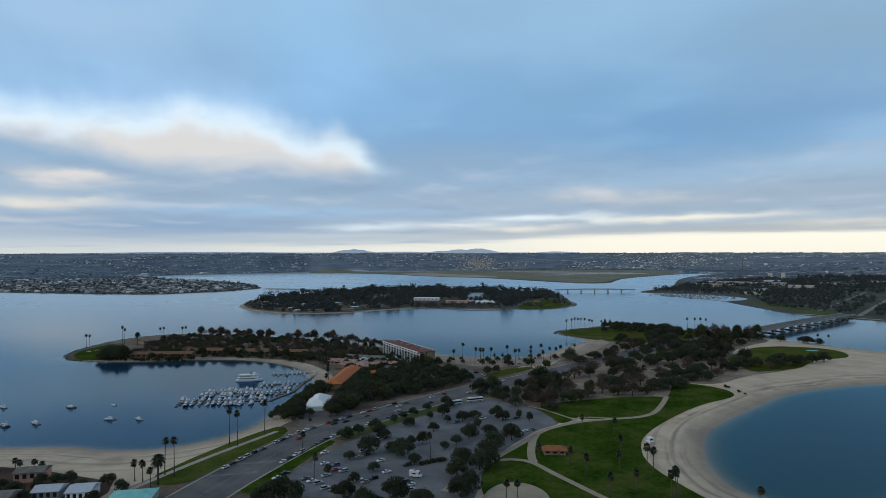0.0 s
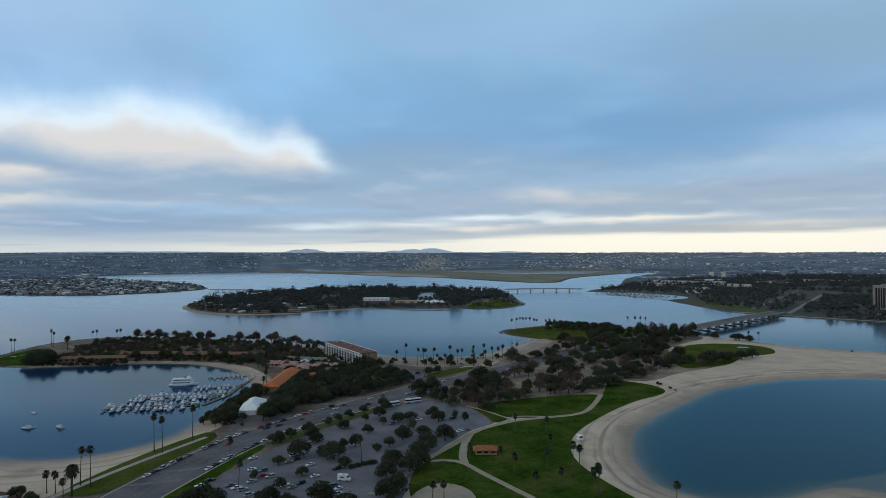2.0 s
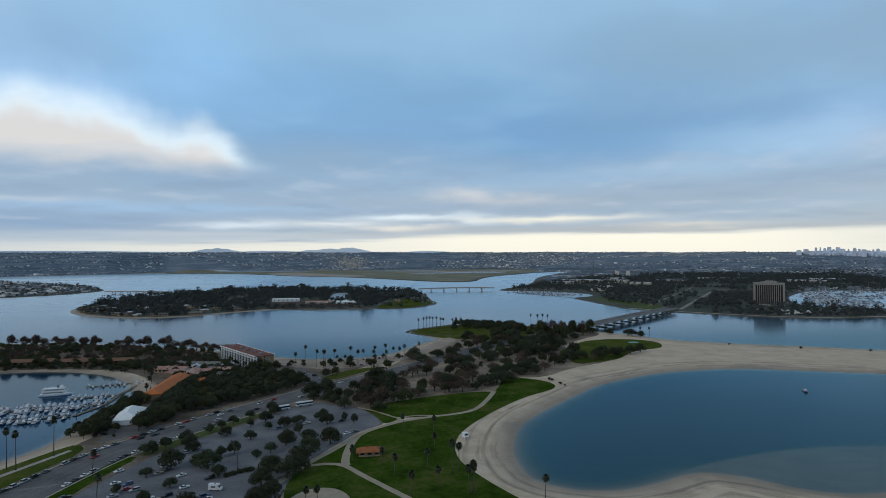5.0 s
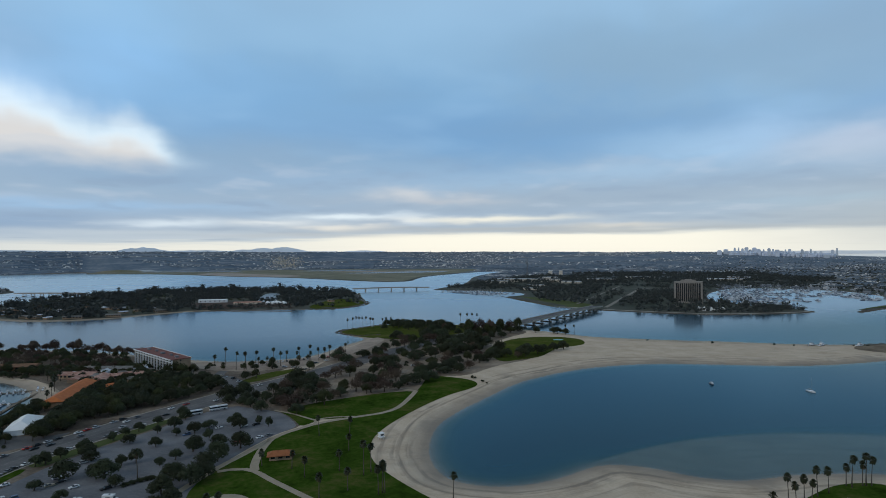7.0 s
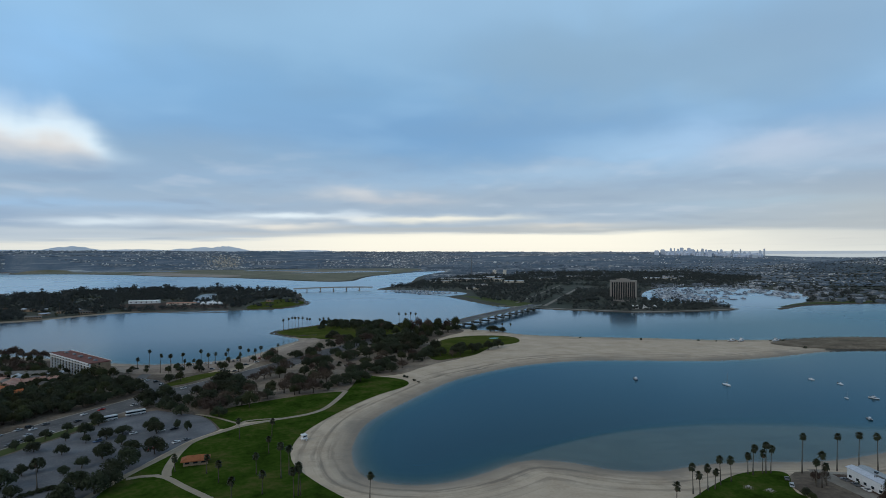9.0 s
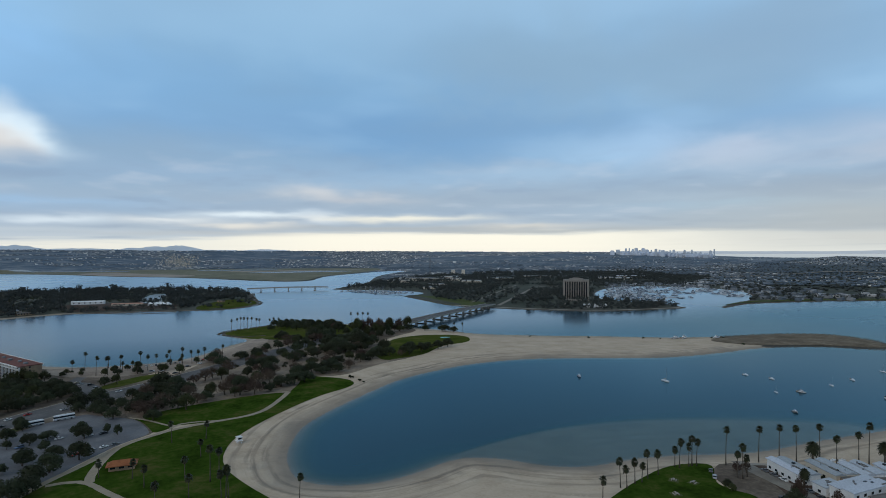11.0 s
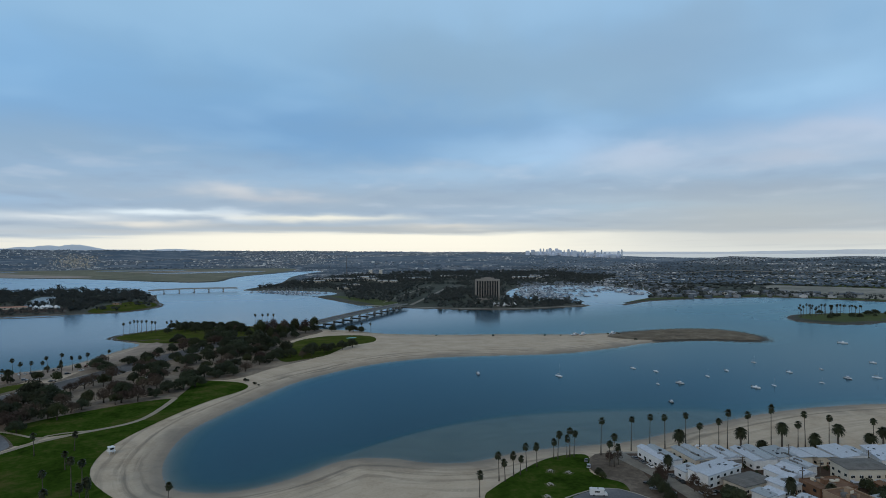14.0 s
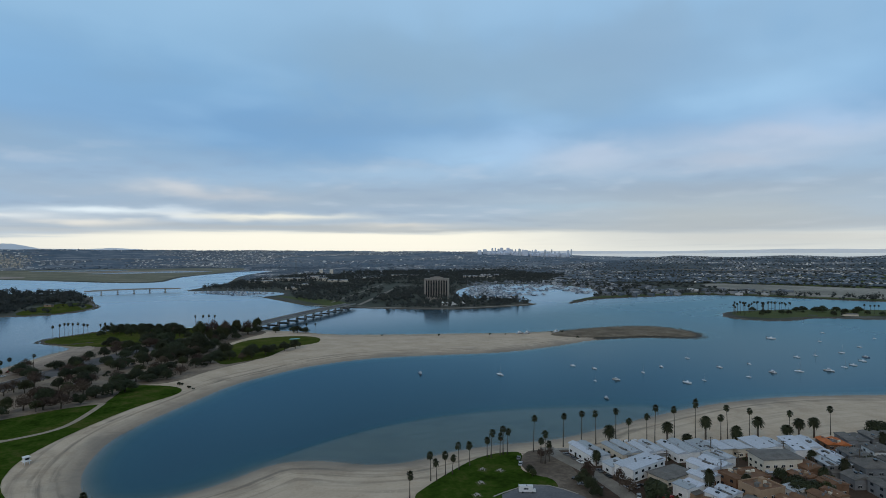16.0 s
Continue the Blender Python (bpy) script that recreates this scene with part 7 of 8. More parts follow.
# blue round court and small things on the sandy point
draped("wading_pool", [(358, 683), (363, 687), (370, 686), (373, 681), (368, 678), (360, 679)], TEAL, 0.2, "pale blue round court set in the lawn", "court")
for x, y, s in [(632, 556, 1.5), (622, 560, 1.3), (669, 541, 1.4)]:
    beached = copy_thing(CRUISERS[0], sized(x, y, level(x, y) + 0.3, pick.uniform(-30, 30), s * 0.8))
    beached["label"] = "white boat drawn up on the sand spit"
for x, y in [(525, 604), (467, 646), (584, 574), (600, 562), (662, 542), (676, 538), (655, 490)]:
    plant(SHRUB, x, y, pick.uniform(0.7, 1.1), group="spit shrubs")


# ---------------------------------------------------------------- far stuff
def far_palette(name, stops, rough=0.8):
    m = bpy.data.materials.new(name)
    m.use_nodes = True
    t = m.node_tree
    b = t.nodes["Principled BSDF"]
    r = t.nodes.new("ShaderNodeNewGeometry").outputs["Random Per Island"]
    pos = t.nodes.new("ShaderNodeNewGeometry").outputs["Position"]
    col = blend(t, calc(t, "MULTIPLY", grain(t, pos, 0.2, 3.0), 0.3), ramp(t, r, stops), (0.05, 0.05, 0.05))
    linked(t, col, b.inputs["Base Color"])
    b.inputs["Roughness"].default_value = rough
    return m


# blue-grey stops: distance haze put into the house colours
HOUSES_MAT = far_palette("hazed_far_paint", [(0.0, (0.09, 0.115, 0.145)), (0.4, (0.13, 0.15, 0.178)), (0.65, (0.18, 0.195, 0.218)), (0.86, (0.30, 0.31, 0.33)), (0.97, (0.55, 0.55, 0.56)), (1.0, (0.80, 0.78, 0.74))])
WOODS_MAT = far_palette("far_leaves", [(0.0, (0.010, 0.017, 0.017)), (0.6, (0.022, 0.030, 0.028)), (1.0, (0.045, 0.05, 0.042))])


def in_land(points, lo, hi):
    z, d, e = heights(points[:, 0], points[:, 1])
    return (d > lo) & (d < hi), z


def far_houses(name, pts, z, size, label, rng, mat=None, tall=1.0, rows=1.0):
    """Gabled and flat-roofed houses as one mesh; size is one number or one for each place; rows: how long the terraces run along the slope."""
    v, f = [], []
    sizes = np.broadcast_to(size, len(pts))
    for (x, y), g, sz in zip(pts, z, sizes):
        w, l, h, a = rng.uniform(0.7, 1.2) * sz, rng.uniform(0.9, 1.9) * sz, rng.uniform(3, 5.5) * (sz / 10) ** 0.5 * tall, rng.choice([0.2, 0.2 + 1.5708]) + rng.uniform(-0.1, 0.1)
        if rows > 1:
            a, l = math.atan2(y, x - 60) + rng.uniform(-0.15, 0.15), l * rng.uniform(1.0, rows)
        c, s = math.cos(a), math.sin(a)
        n = len(v)
        r = h + w * rng.choice([0.02, 0.16, 0.2])
        for px, py, pz in ((-w, -l, -3), (w, -l, -3), (w, l, -3), (-w, l, -3), (-w, -l, h), (w, -l, h), (w, l, h), (-w, l, h), (0, -l, r), (0, l, r)):
            v.append((x + (px * c - py * s) / 2, y + (px * s + py * c) / 2, g + pz))
        f += [(n, n + 1, n + 5, n + 8, n + 4), (n + 1, n + 2, n + 6, n + 5), (n + 2, n + 3, n + 7, n + 9, n + 6), (n + 3, n, n + 4, n + 7), (n + 4, n + 8, n + 9, n + 7), (n + 8, n + 5, n + 6, n + 9)]
    me = bpy.data.meshes.new(name)
    me.from_pydata(v, [], f)
    me.materials.append(mat or HOUSES_MAT)
    return tagged(new(name, me), label, "houses", kind="stuff")


def far_woods(name, pts, z, size, clumps, label, rng, tall=1.3, category="trees", mat=None):
    """Many far trees: for each a short trunk and a handful of leaf clumps."""
    v, f = [], []
    for (x, y), g, sz in zip(pts, z, np.broadcast_to(size, len(pts))):
        r = sz * rng.uniform(0.55, 1.25)
        h = r * tall * rng.uniform(0.8, 1.3)
        n = len(v)
        v += [(x - 0.3, y, g - 1), (x + 0.3, y, g - 1), (x, y, g + h)]
        f.append((n, n + 1, n + 2))
        if clumps < 7:
            balls = [(0.0, 0.0, 0.62, 1.0)] + [(rng.uniform(-0.6, 0.6), rng.uniform(-0.6, 0.6), rng.uniform(0.4, 0.8), rng.uniform(0.5, 0.7)) for _ in range(clumps // 4)]
        else:
            balls = [(0, 0, 0.5, 0.55)]
            lobes = [(rng.uniform(-0.7, 0.7), rng.uniform(-0.7, 0.7), rng.uniform(0.45, 1.0), rng.uniform(0.35, 0.6)) for _ in range(4)]
            for _ in range(clumps * 3):
                bx, by, bz, q = lobes[rng.randrange(4)]
                a, u = rng.uniform(0, 6.28), rng.uniform(-0.7, 1)
                k = math.sqrt(1 - u * u)
                px, py, pz = x + r * (bx + q * k * math.cos(a)), y + r * (by + q * k * math.sin(a)), g + h * (bz + 0.55 * q * u)
                w = r * rng.uniform(0.10, 0.2)
                b = rng.uniform(0, 3.14)
                c, s, t = math.cos(b) * w, math.sin(b) * w, rng.uniform(-0.6, 0.6) * w
                n = len(v)
                v += [(px - c, py - s, pz - w * 0.4), (px + t, py - t, pz - w * 0.8), (px + c, py + s, pz + w * 0.3), (px - t, py + t, pz + w * 0.8)]
                f.append((n, n + 1, n + 2, n + 3))
        for bx, by, bz, q in balls:
            n = len(v)
            turn, rr, rh = rng.uniform(0, 6.28), r * q, h * 0.55 * q
            cx, cy, cz = x + bx * r, y + by * r, g + h * bz
            v.append((cx, cy, cz - rh))
            for zz, k0 in ((-0.35, 0.0), (0.45, 0.63)):
                for k in range(5):
                    j = rng.uniform(0.7, 1.2) * 0.9
                    v.append((cx + rr * j * math.cos(turn + k0 + k * 1.2566), cy + rr * j * math.sin(turn + k0 + k * 1.2566), cz + rh * zz * rng.uniform(0.6, 1.4)))
            v.append((cx, cy, cz + rh * rng.uniform(0.8, 1.1)))
            for k in range(5):
                k1 = (k + 1) % 5
                f += [(n, n + 1 + k1, n + 1 + k), (n + 1 + k, n + 1 + k1, n + 6 + k), (n + 1 + k1, n + 6 + k1, n + 6 + k), (n + 11, n + 6 + k, n + 6 + k1)]
    me = bpy.data.meshes.new(name)
    me.from_pydata(v, [], f)
    me.materials.append(mat or WOODS_MAT)
    return tagged(new(name, me), label, category, kind="stuff")


# pale base colour stands in for bright sky mirrored in the lagoons
LAGOON = material("sky_pale_water", ((0.30, 0.35, 0.39), (0.42, 0.46, 0.49)), 0.006, 0.05, 0.16, spec=0.6)
far = random.Random(77)
npr = np.random.RandomState(7)


def sector(count, r0, r1, a0, a1):
    """Random places in a ring sector round the start of the flight; angles to the right of straight ahead."""
    r = np.exp(npr.uniform(np.log(r0), np.log(r1), count))
    a = np.radians(npr.uniform(a0, a1, count))
    return np.stack([60 + r * np.sin(a), r * np.cos(a)], -1)


def clumpy(p, scale, cut):
    """Keeps places where a slow wave pattern is high, so that growth comes in groves."""
    w = np.array([noise.noise((x * scale, y * scale, 3.7)) for x, y in p])
    return p[w > cut]


# the wooded isle
lo, hi = ISLE.min(0), ISLE.max(0)
p = np.stack([npr.uniform(lo[0], hi[0], 5200), npr.uniform(lo[1], hi[1], 5200)], -1)
d = inside_distance(ISLE, p[:, 0], p[:, 1])
INLET = np.array([(-40, 1440), (-46, 1580), (-36, 1760), (4, 1755), (-4, 1580), (6, 1440)], float)
HALLS_GROUND = np.array([(-176, 1330), (-40, 1310), (36, 1290), (40, 1384), (-20, 1420), (-80, 1470), (-190, 1486)], float)
LANDING = np.array([(-150, 1264), (40, 1246), (40, 1290), (-40, 1330), (-150, 1330)], float)
green = inside_distance(np.array([(60, 1236), (120, 1216), (215, 1310), (215, 1480), (120, 1470), (70, 1340)], float), p[:, 0], p[:, 1])
clearing = np.maximum(inside_distance(INLET, p[:, 0], p[:, 1]), np.maximum(inside_distance(HALLS_GROUND, p[:, 0], p[:, 1]), inside_distance(LANDING, p[:, 0], p[:, 1])))
p = p[(d > 14) & (clearing < 0) & ((green < 0) | (npr.uniform(size=len(p)) < 0.22))]
isle_wave = np.array([noise.noise((x * 0.014, y * 0.014, 5.3)) + 0.5 * noise.noise((x * 0.045, y * 0.045, 1.3)) for x, y in p])
q = p[isle_wave > -0.16][:1700]
far_woods("isle_woods", q, heights(q[:, 0], q[:, 1])[0], 7.0, 16, "dense dark evergreen woods covering a low isle", far, 1.25)
q = p[isle_wave > 0.3][:150]
far_woods("isle_pines", q, heights(q[:, 0], q[:, 1])[0], 9.5, 22, "tall dark pines rising over the isle's woods", far, 1.5)
q = p[isle_wave < 0.0][:420]
far_woods("isle_shrubs", q, heights(q[:, 0], q[:, 1])[0], 4.2, 10, "low lighter shrubs in the isle's clearings", far, 0.9, "shrubs", LEAF_OLIVE)
q = p[(isle_wave < -0.05) & (p[:, 1] < 1420)][:46]
for x, y in q:
    make_shed("resort_lodge", sized(x, y, 1.9, far.uniform(0, 180)), far.uniform(10, 20), far.uniform(7, 10), far.uniform(3, 4.5), TAN, far.choice([GREY_ROOF, GREY_ROOF, WHITE_ROOF, BROWN]), "small tan resort lodge among trees", 1.4, 0.6, "building", "isle resort", 1)
for x, y in p[(p[:, 1] < 1330)][::34][:26]:
    plant_palm(FANS, x, y, far.uniform(14, 22), 1.3, "isle palms")
draped("isle_lawn", [(62, 1240), (118, 1226), (156, 1262), (186, 1312), (200, 1357), (195, 1450), (150, 1475), (105, 1400)], OLIVE_GRASS, 0.2, "olive green lawn at the end of the isle", "lawn", 2, 30)
INLET_WATER = material("inlet_water", ((0.10, 0.135, 0.16), (0.16, 0.20, 0.23)), 0.02, 0.2, 0.3, spec=0.6)
draped("isle_inlet", INLET, INLET_WATER, 0.25, "pale still inlet reaching into the isle", "inlet", 1, 60)
draped("isle_landing", LANDING, MULCH, 0.2, "dark shaded yard at the isle's landing", "yard", 1, 40)
draped("isle_yard", HALLS_GROUND, MULCH, 0.15, "dark yard between the isle's halls", "yard", 1, 40)
for x, y, L, W, h, a, wall, roof, label in [(-140, 1464, 62, 16, 6, -4, WHITE, CANVAS, "long low white resort hall on the isle"), (-58, 1390, 58, 12, 4, -8, STUCCO, PINK, "low resort hall with a salmon roof"), (-330, 1160, 30, 10, 4, 0, TAN, GREY_ROOF, "small tan resort lodge among trees"),
                                            (-270, 1175, 24, 10, 4, 10, TAN, GREY_ROOF, "small tan resort lodge among trees"), (-400, 1180, 20, 10, 4, -20, TAN, GREY_ROOF, "small tan resort lodge among trees"), (-205, 1245, 26, 10, 4, 30, TAN, GREY_ROOF, "small tan resort lodge among trees")]:
    make_shed("resort_hall", sized(x, y, 2, a), L, W, h, wall, roof, label, 1.6, 0.8, "building", "isle resort", 6)
for k, (x, y) in enumerate([(-14, 1372), (-2, 1370), (10, 1366), (20, 1362), (4, 1382)]):
    t = thing("peaked_tent", "white peaked tent at the isle's landing", "tent", sized(x, y, 2, 20 * k), "isle tents")
    part("canopy", Shape().add([(-5, -5, 3), (5, -5, 3), (5, 5, 3), (-5, 5, 3), (0, 0, 7.5)], [(0, 1, 4), (1, 2, 4), (2, 3, 4), (3, 0, 4)]), CANVAS, t)
    part("side_wall", Shape().box(-4.9, -4.9, 0, 4.9, 4.9, 3), CANVAS, t)
p = np.stack([npr.uniform(-165, 40, 260), npr.uniform(1252, 1350, 260)], -1)
p = p[(inside_distance(ISLE, p[:, 0], p[:, 1]) > 5) & (np.maximum(inside_distance(LANDING, p[:, 0], p[:, 1]), inside_distance(HALLS_GROUND, p[:, 0], p[:, 1])) > 0)][:110]
far_woods("landing_shrubs", p, heights(p[:, 0], p[:, 1])[0], 4.6, 10, "low dark trees along the isle's landing", far, 1.0)
dock([(-150, 1256), (-60, 1246), (40, 1230)], 5)
dock([(-96, 1250), (-40, 1210), (40, 1196)], 3)
p = np.stack([npr.uniform(120, 218, 90), npr.uniform(1560, 1830, 90)], -1)
p = p[inside_distance(ISLE, p[:, 0], p[:, 1]) > 8][:46]
far_woods("bridgehead_trees", p, heights(p[:, 0], p[:, 1])[0], 8.0, 14, "dark trees at the far bridge's isle end", far, 1.2)

# the islet's trees
draped("islet_lawn", [(1045, 500), (1080, 540), (1129, 556), (1240, 512), (1340, 420), (1430, 300), (1400, 270), (1300, 330), (1190, 400), (1110, 450), (1060, 455)], DRY_GRASS, 0.2, "dry green grass on the islet", "lawn", 2, 30)
for x, y, s in [(1085, 490, 1.0), (1130, 480, 1.2), (1137, 472, 1.1), (1180, 470, 0.7), (1175, 420, 1.1), (1185, 410, 1.0), (1215, 420, 1.4), (1225, 410, 1.3), (1235, 395, 1.1), (1196, 430, 0.9), (1255, 365, 1.2), (1262, 360, 1.1), (1280, 340, 1.1), (1240, 375, 1.0)]:
    plant(BROAD, x, y, s, group="islet trees")
for x, y in [(1106, 550), (1078, 530), (1092, 534), (1120, 540), (1122, 530), (1137, 530), (1151, 531), (1147, 521), (1156, 516), (1170, 517), (1166, 508), (1183, 507), (1178, 498), (1203, 504), (1100, 520), (1130, 512), (1112, 534), (1160, 526)]:
    plant_palm(FANS, x, y, far.uniform(12, 17), 1.25, "islet palms")
for x, y, s in [(1110, 500, 1.4), (1193, 486, 1.6), (1211, 484, 1.7), (1212, 462, 1.9), (1222, 457, 2.0), (1247, 446, 1.7), (1267, 420, 1.8), (1150, 540, 1.3), (1118, 496, 1.2)]:
    plant(BROAD, x, y, s, s * 0.8, group="islet trees")
make_shed("pavilion", sized(1192, 404, 2, -50), 22, 9, 3.2, STUCCO, GREY_ROOF, "low pale pavilion on the islet", 1.2, 0.8)

# the residential shore to the north
p = sector(5200, 1750, 3900, -62, -22)
ok, z = in_land(p, 14, 900)
SHORE_MAT = far_palette("shore_house_paint", [(0.0, (0.09, 0.10, 0.11)), (0.3, (0.17, 0.165, 0.16)), (0.55, (0.29, 0.28, 0.27)), (0.8, (0.48, 0.475, 0.46)), (1.0, (0.80, 0.79, 0.77))])
far_houses("shore_houses", p[ok][:1900], z[ok][:1900], 12, "closely built pale houses along the far shore", far, SHORE_MAT)
p = sector(6000, 1750, 3900, -62, -22)
ok, z = in_land(p, 10, 900)
far_woods("shore_trees", p[ok][:1700], z[ok][:1700], 6.5, 8, "scattered dark street trees among the far houses", far)

# parks, halls and woods beyond the channel
DARK_WOODS = np.array([(560, 1135), (640, 1060), (760, 960), (900, 900), (945, 1100), (1100, 1400), (1300, 1640), (1500, 1500), (1900, 1700), (2300, 2600), (1500, 2900), (1000, 2500), (720, 2180), (640, 2040), (470, 1800), (540, 1730), (640, 1640), (670, 1520), (620, 1440), (600, 1380)], float)
TOWER_YARD = np.array([(822, 1118), (873, 1076), (902, 1100), (850, 1140)], float)
p = np.stack([npr.uniform(440, 2300, 11000), npr.uniform(880, 2900, 11000)], -1)
d = inside_distance(DARK_WOODS, p[:, 0], p[:, 1])
keep = (d > 8) & (inside_distance(TOWER_YARD, p[:, 0], p[:, 1]) < 0) & (heights(p[:, 0], p[:, 1])[1] > 12)
AVENUES = [((640, 1062), (1020, 1560), 15), ((770, 1020), (1160, 1480), 13), ((620, 1150), (1050, 1720), 8)]
for (ax, ay), (bx, by), wd in AVENUES:
    ex, ey = bx - ax, by - ay
    u = np.clip(((p[:, 0] - ax) * ex + (p[:, 1] - ay) * ey) / (ex * ex + ey * ey), 0, 1)
    keep &= np.hypot(p[:, 0] - ax - u * ex, p[:, 1] - ay - u * ey) > wd
p = clumpy(p[keep], 0.006, -0.28)
far_woods("parkland_woods", p[:3300], heights(p[:3300, 0], p[:3300, 1])[0], 8.0, 11, "dark dense parkland woods beyond the bridge", far, 1.3)
p = np.stack([npr.uniform(660, 965, 700), npr.uniform(880, 1010, 700)], -1)
gap_ = heights(p[:, 0], p[:, 1])[1]
p = p[(gap_ > 7) & (gap_ < 60) & (inside_distance(np.array([(755, 985), (830, 925), (850, 945), (775, 1005)], float), p[:, 0], p[:, 1]) < 0)][:150]
far_woods("waterfront_trees", p, heights(p[:, 0], p[:, 1])[0], 6.0, 12, "dark trees along the hotel waterfront", far, 1.2)
for line in AVENUES:
    ribbon("far_road", [line[0], line[1]], line[2] * 0.6, LANE_MAT, 0.3, "pale road running through the woods", "road")
draped("far_lawn", [(558, 1140), (556, 1290), (552, 1430), (600, 1410), (640, 1260), (650, 1110), (600, 1060)], DRY_GRASS, 0.25, "dry lawn on the far bank by the bridge", "lawn", 1, 40)
for x, y, L, W, h, a in [(870, 2180, 150, 40, 10, -35), (960, 2110, 120, 36, 10, -35), (1270, 2760, 18, 14, 22, -20), (1312, 2730, 16, 14, 22, -20), (1050, 2300, 90, 40, 9, -30), (760, 2080, 80, 30, 8, -30), (1180, 2080, 110, 30, 8, -40),
                         (1000, 1960, 70, 26, 7, -40), (800, 1800, 60, 22, 6, -40), (720, 1640, 50, 18, 6, -40), (1420, 2200, 120, 34, 8, -40), (1600, 1900, 140, 30, 8, -45), (1750, 2000, 110, 30, 8, -45)]:
    make_shed("park_hall", sized(x, y, 2, a), L, W, h, STUCCO, WHITE_ROOF, "large pale hall standing in distant parkland", 1.5, 0.6, "hall", "park halls")
sky_tower = thing("observation_mast", "slim dark observation mast in the far park", "tower", sized(1048, 2509, 2))
part("mast", Shape().tube([(0, 0, 0), (0, 0, 92)], [2.2, 1.6], 8), GREY_PAINT, sky_tower)
part("cabin", Shape().tube([(0, 0, 16), (0, 0, 20)], [6, 6], 12), GREY_PAINT, sky_tower)
for k in range(5):
    t = thing("peaked_tent", "white peaked event tent on the hotel's lawn", "tent", sized(772 + k * 8, 958 - k * 6, 2, -36), "event tents")
    part("canopy", Shape().add([(-5, -5, 3), (5, -5, 3), (5, 5, 3), (-5, 5, 3), (0, 0, 7.5)], [(0, 1, 4), (1, 2, 4), (2, 3, 4), (3, 0, 4)]), CANVAS, t)
    part("side_wall", Shape().box(-4.9, -4.9, 0, 4.9, 4.9, 3), CANVAS, t)


FLEET_MAT = far_palette("far_boat_paint", [(0.0, (0.05, 0.07, 0.10)), (0.35, (0.16, 0.20, 0.26)), (0.6, (0.36, 0.40, 0.45)), (1.0, (0.70, 0.72, 0.75))], 0.4)


def moored_fleet(name, rows, rng, label):
    """Far marina boats in rows: hulls with cabins and bare masts, too many and too small to pick apart."""
    s = Shape()
    for (ax, ay), (bx, by), gap in rows:
        L = math.hypot(bx - ax, by - ay)
        for k in range(int(L / gap)):
            u = (k + rng.uniform(0.2, 0.8)) * gap / L
            for side in (-1, 1):
                if rng.random() < 0.3:
                    continue
                x, y = ax + (bx - ax) * u - (by - ay) / L * side * 8 + rng.gauss(0, 9), ay + (by - ay) * u + (bx - ax) / L * side * 8 + rng.gauss(0, 9)
                l, w = rng.uniform(8, 15), rng.uniform(2.6, 4.2)
                s.add([(x - w / 2, y - l / 2, -0.2), (x + w / 2, y - l / 2, -0.2), (x + w / 2, y + l * 0.2, -0.2), (x, y + l / 2, 0.3), (x - w / 2, y + l * 0.2, -0.2),
                       (x - w / 2, y - l / 2, 1.5), (x + w / 2, y - l / 2, 1.5), (x + w / 2, y + l * 0.2, 1.6), (x, y + l / 2, 1.9), (x - w / 2, y + l * 0.2, 1.6)],
                      [(5, 6, 7, 8, 9), (0, 1, 6, 5), (1, 2, 7, 6), (2, 3, 8, 7), (3, 4, 9, 8), (4, 0, 5, 9)])
                s.box(x - w * 0.35, y - l * 0.25, 1.5, x + w * 0.35, y + l * 0.15, rng.uniform(2.4, 4.2), 0.2)
                if rng.random() < 0.55:
                    s.tube([(x, y, 1.5), (x, y, rng.uniform(11, 18))], [0.16, 0.1], 3)
        s.box(min(ax, bx), min(ay, by), 0.1, min(ax, bx) + 0.1, min(ay, by) + 0.1, 0.3)
    me = s.mesh(name)
    me.materials.append(FLEET_MAT)
    return tagged(new(name, me), label, "boats", kind="stuff")


moored_fleet("marina_fleet", [((960, 1060), (1130, 1190), 7), ((985, 1130), (1160, 1260), 7), ((1010, 1180), (1190, 1330), 7), ((1080, 1290), (1250, 1420), 7), ((1160, 1370), (1320, 1490), 7), ((1230, 1340), (1400, 1460), 7),
                              ((1300, 1290), (1450, 1400), 7), ((1310, 1200), (1460, 1300), 7), ((1290, 1110), (1440, 1210), 7), ((1260, 1040), (1340, 1090), 7), ((965, 1010), (1040, 1040), 7), ((1010, 1060), (1075, 1100), 7), ((1290, 1585), (1400, 1545), 7), ((1400, 1545), (1550, 1440), 7), ((1240, 1500), (1380, 1440), 7), ((1400, 1420), (1500, 1340), 7), ((1200, 1310), (1290, 1265), 7), ((1180, 1250), (1280, 1180), 7), ((1090, 1180), (1170, 1120), 8), ((1080, 1100), (1150, 1060), 9)], far, "crowded marina of white boats with bare masts")
moored_fleet("park_fleet", [((470, 1700), (540, 1480), 8), ((505, 1690), (575, 1480), 8), ((545, 1670), (605, 1500), 8)], far, "small marina of white boats by the park shore")
# waterfront on the far side of the basin
p = sector(2600, 1500, 2100, 38, 66)
ok, z = in_land(p, 6, 200)
far_houses("harbour_sheds", p[ok][:190], z[ok][:190], 10, "pale harbour sheds and parked boats ashore", far)
p = sector(3000, 1450, 2200, 36, 72)
ok, z = in_land(p, 5, 120)
far_woods("harbour_trees", p[ok][:330], z[ok][:330], 6, 10, "dark trees along the harbour bank", far)
RIVER_SAND = material("river_sand", ((0.15, 0.15, 0.13), (0.24, 0.23, 0.20), (0.36, 0.34, 0.31)), 0.006, 0.08, 0.9, spec=0.1)
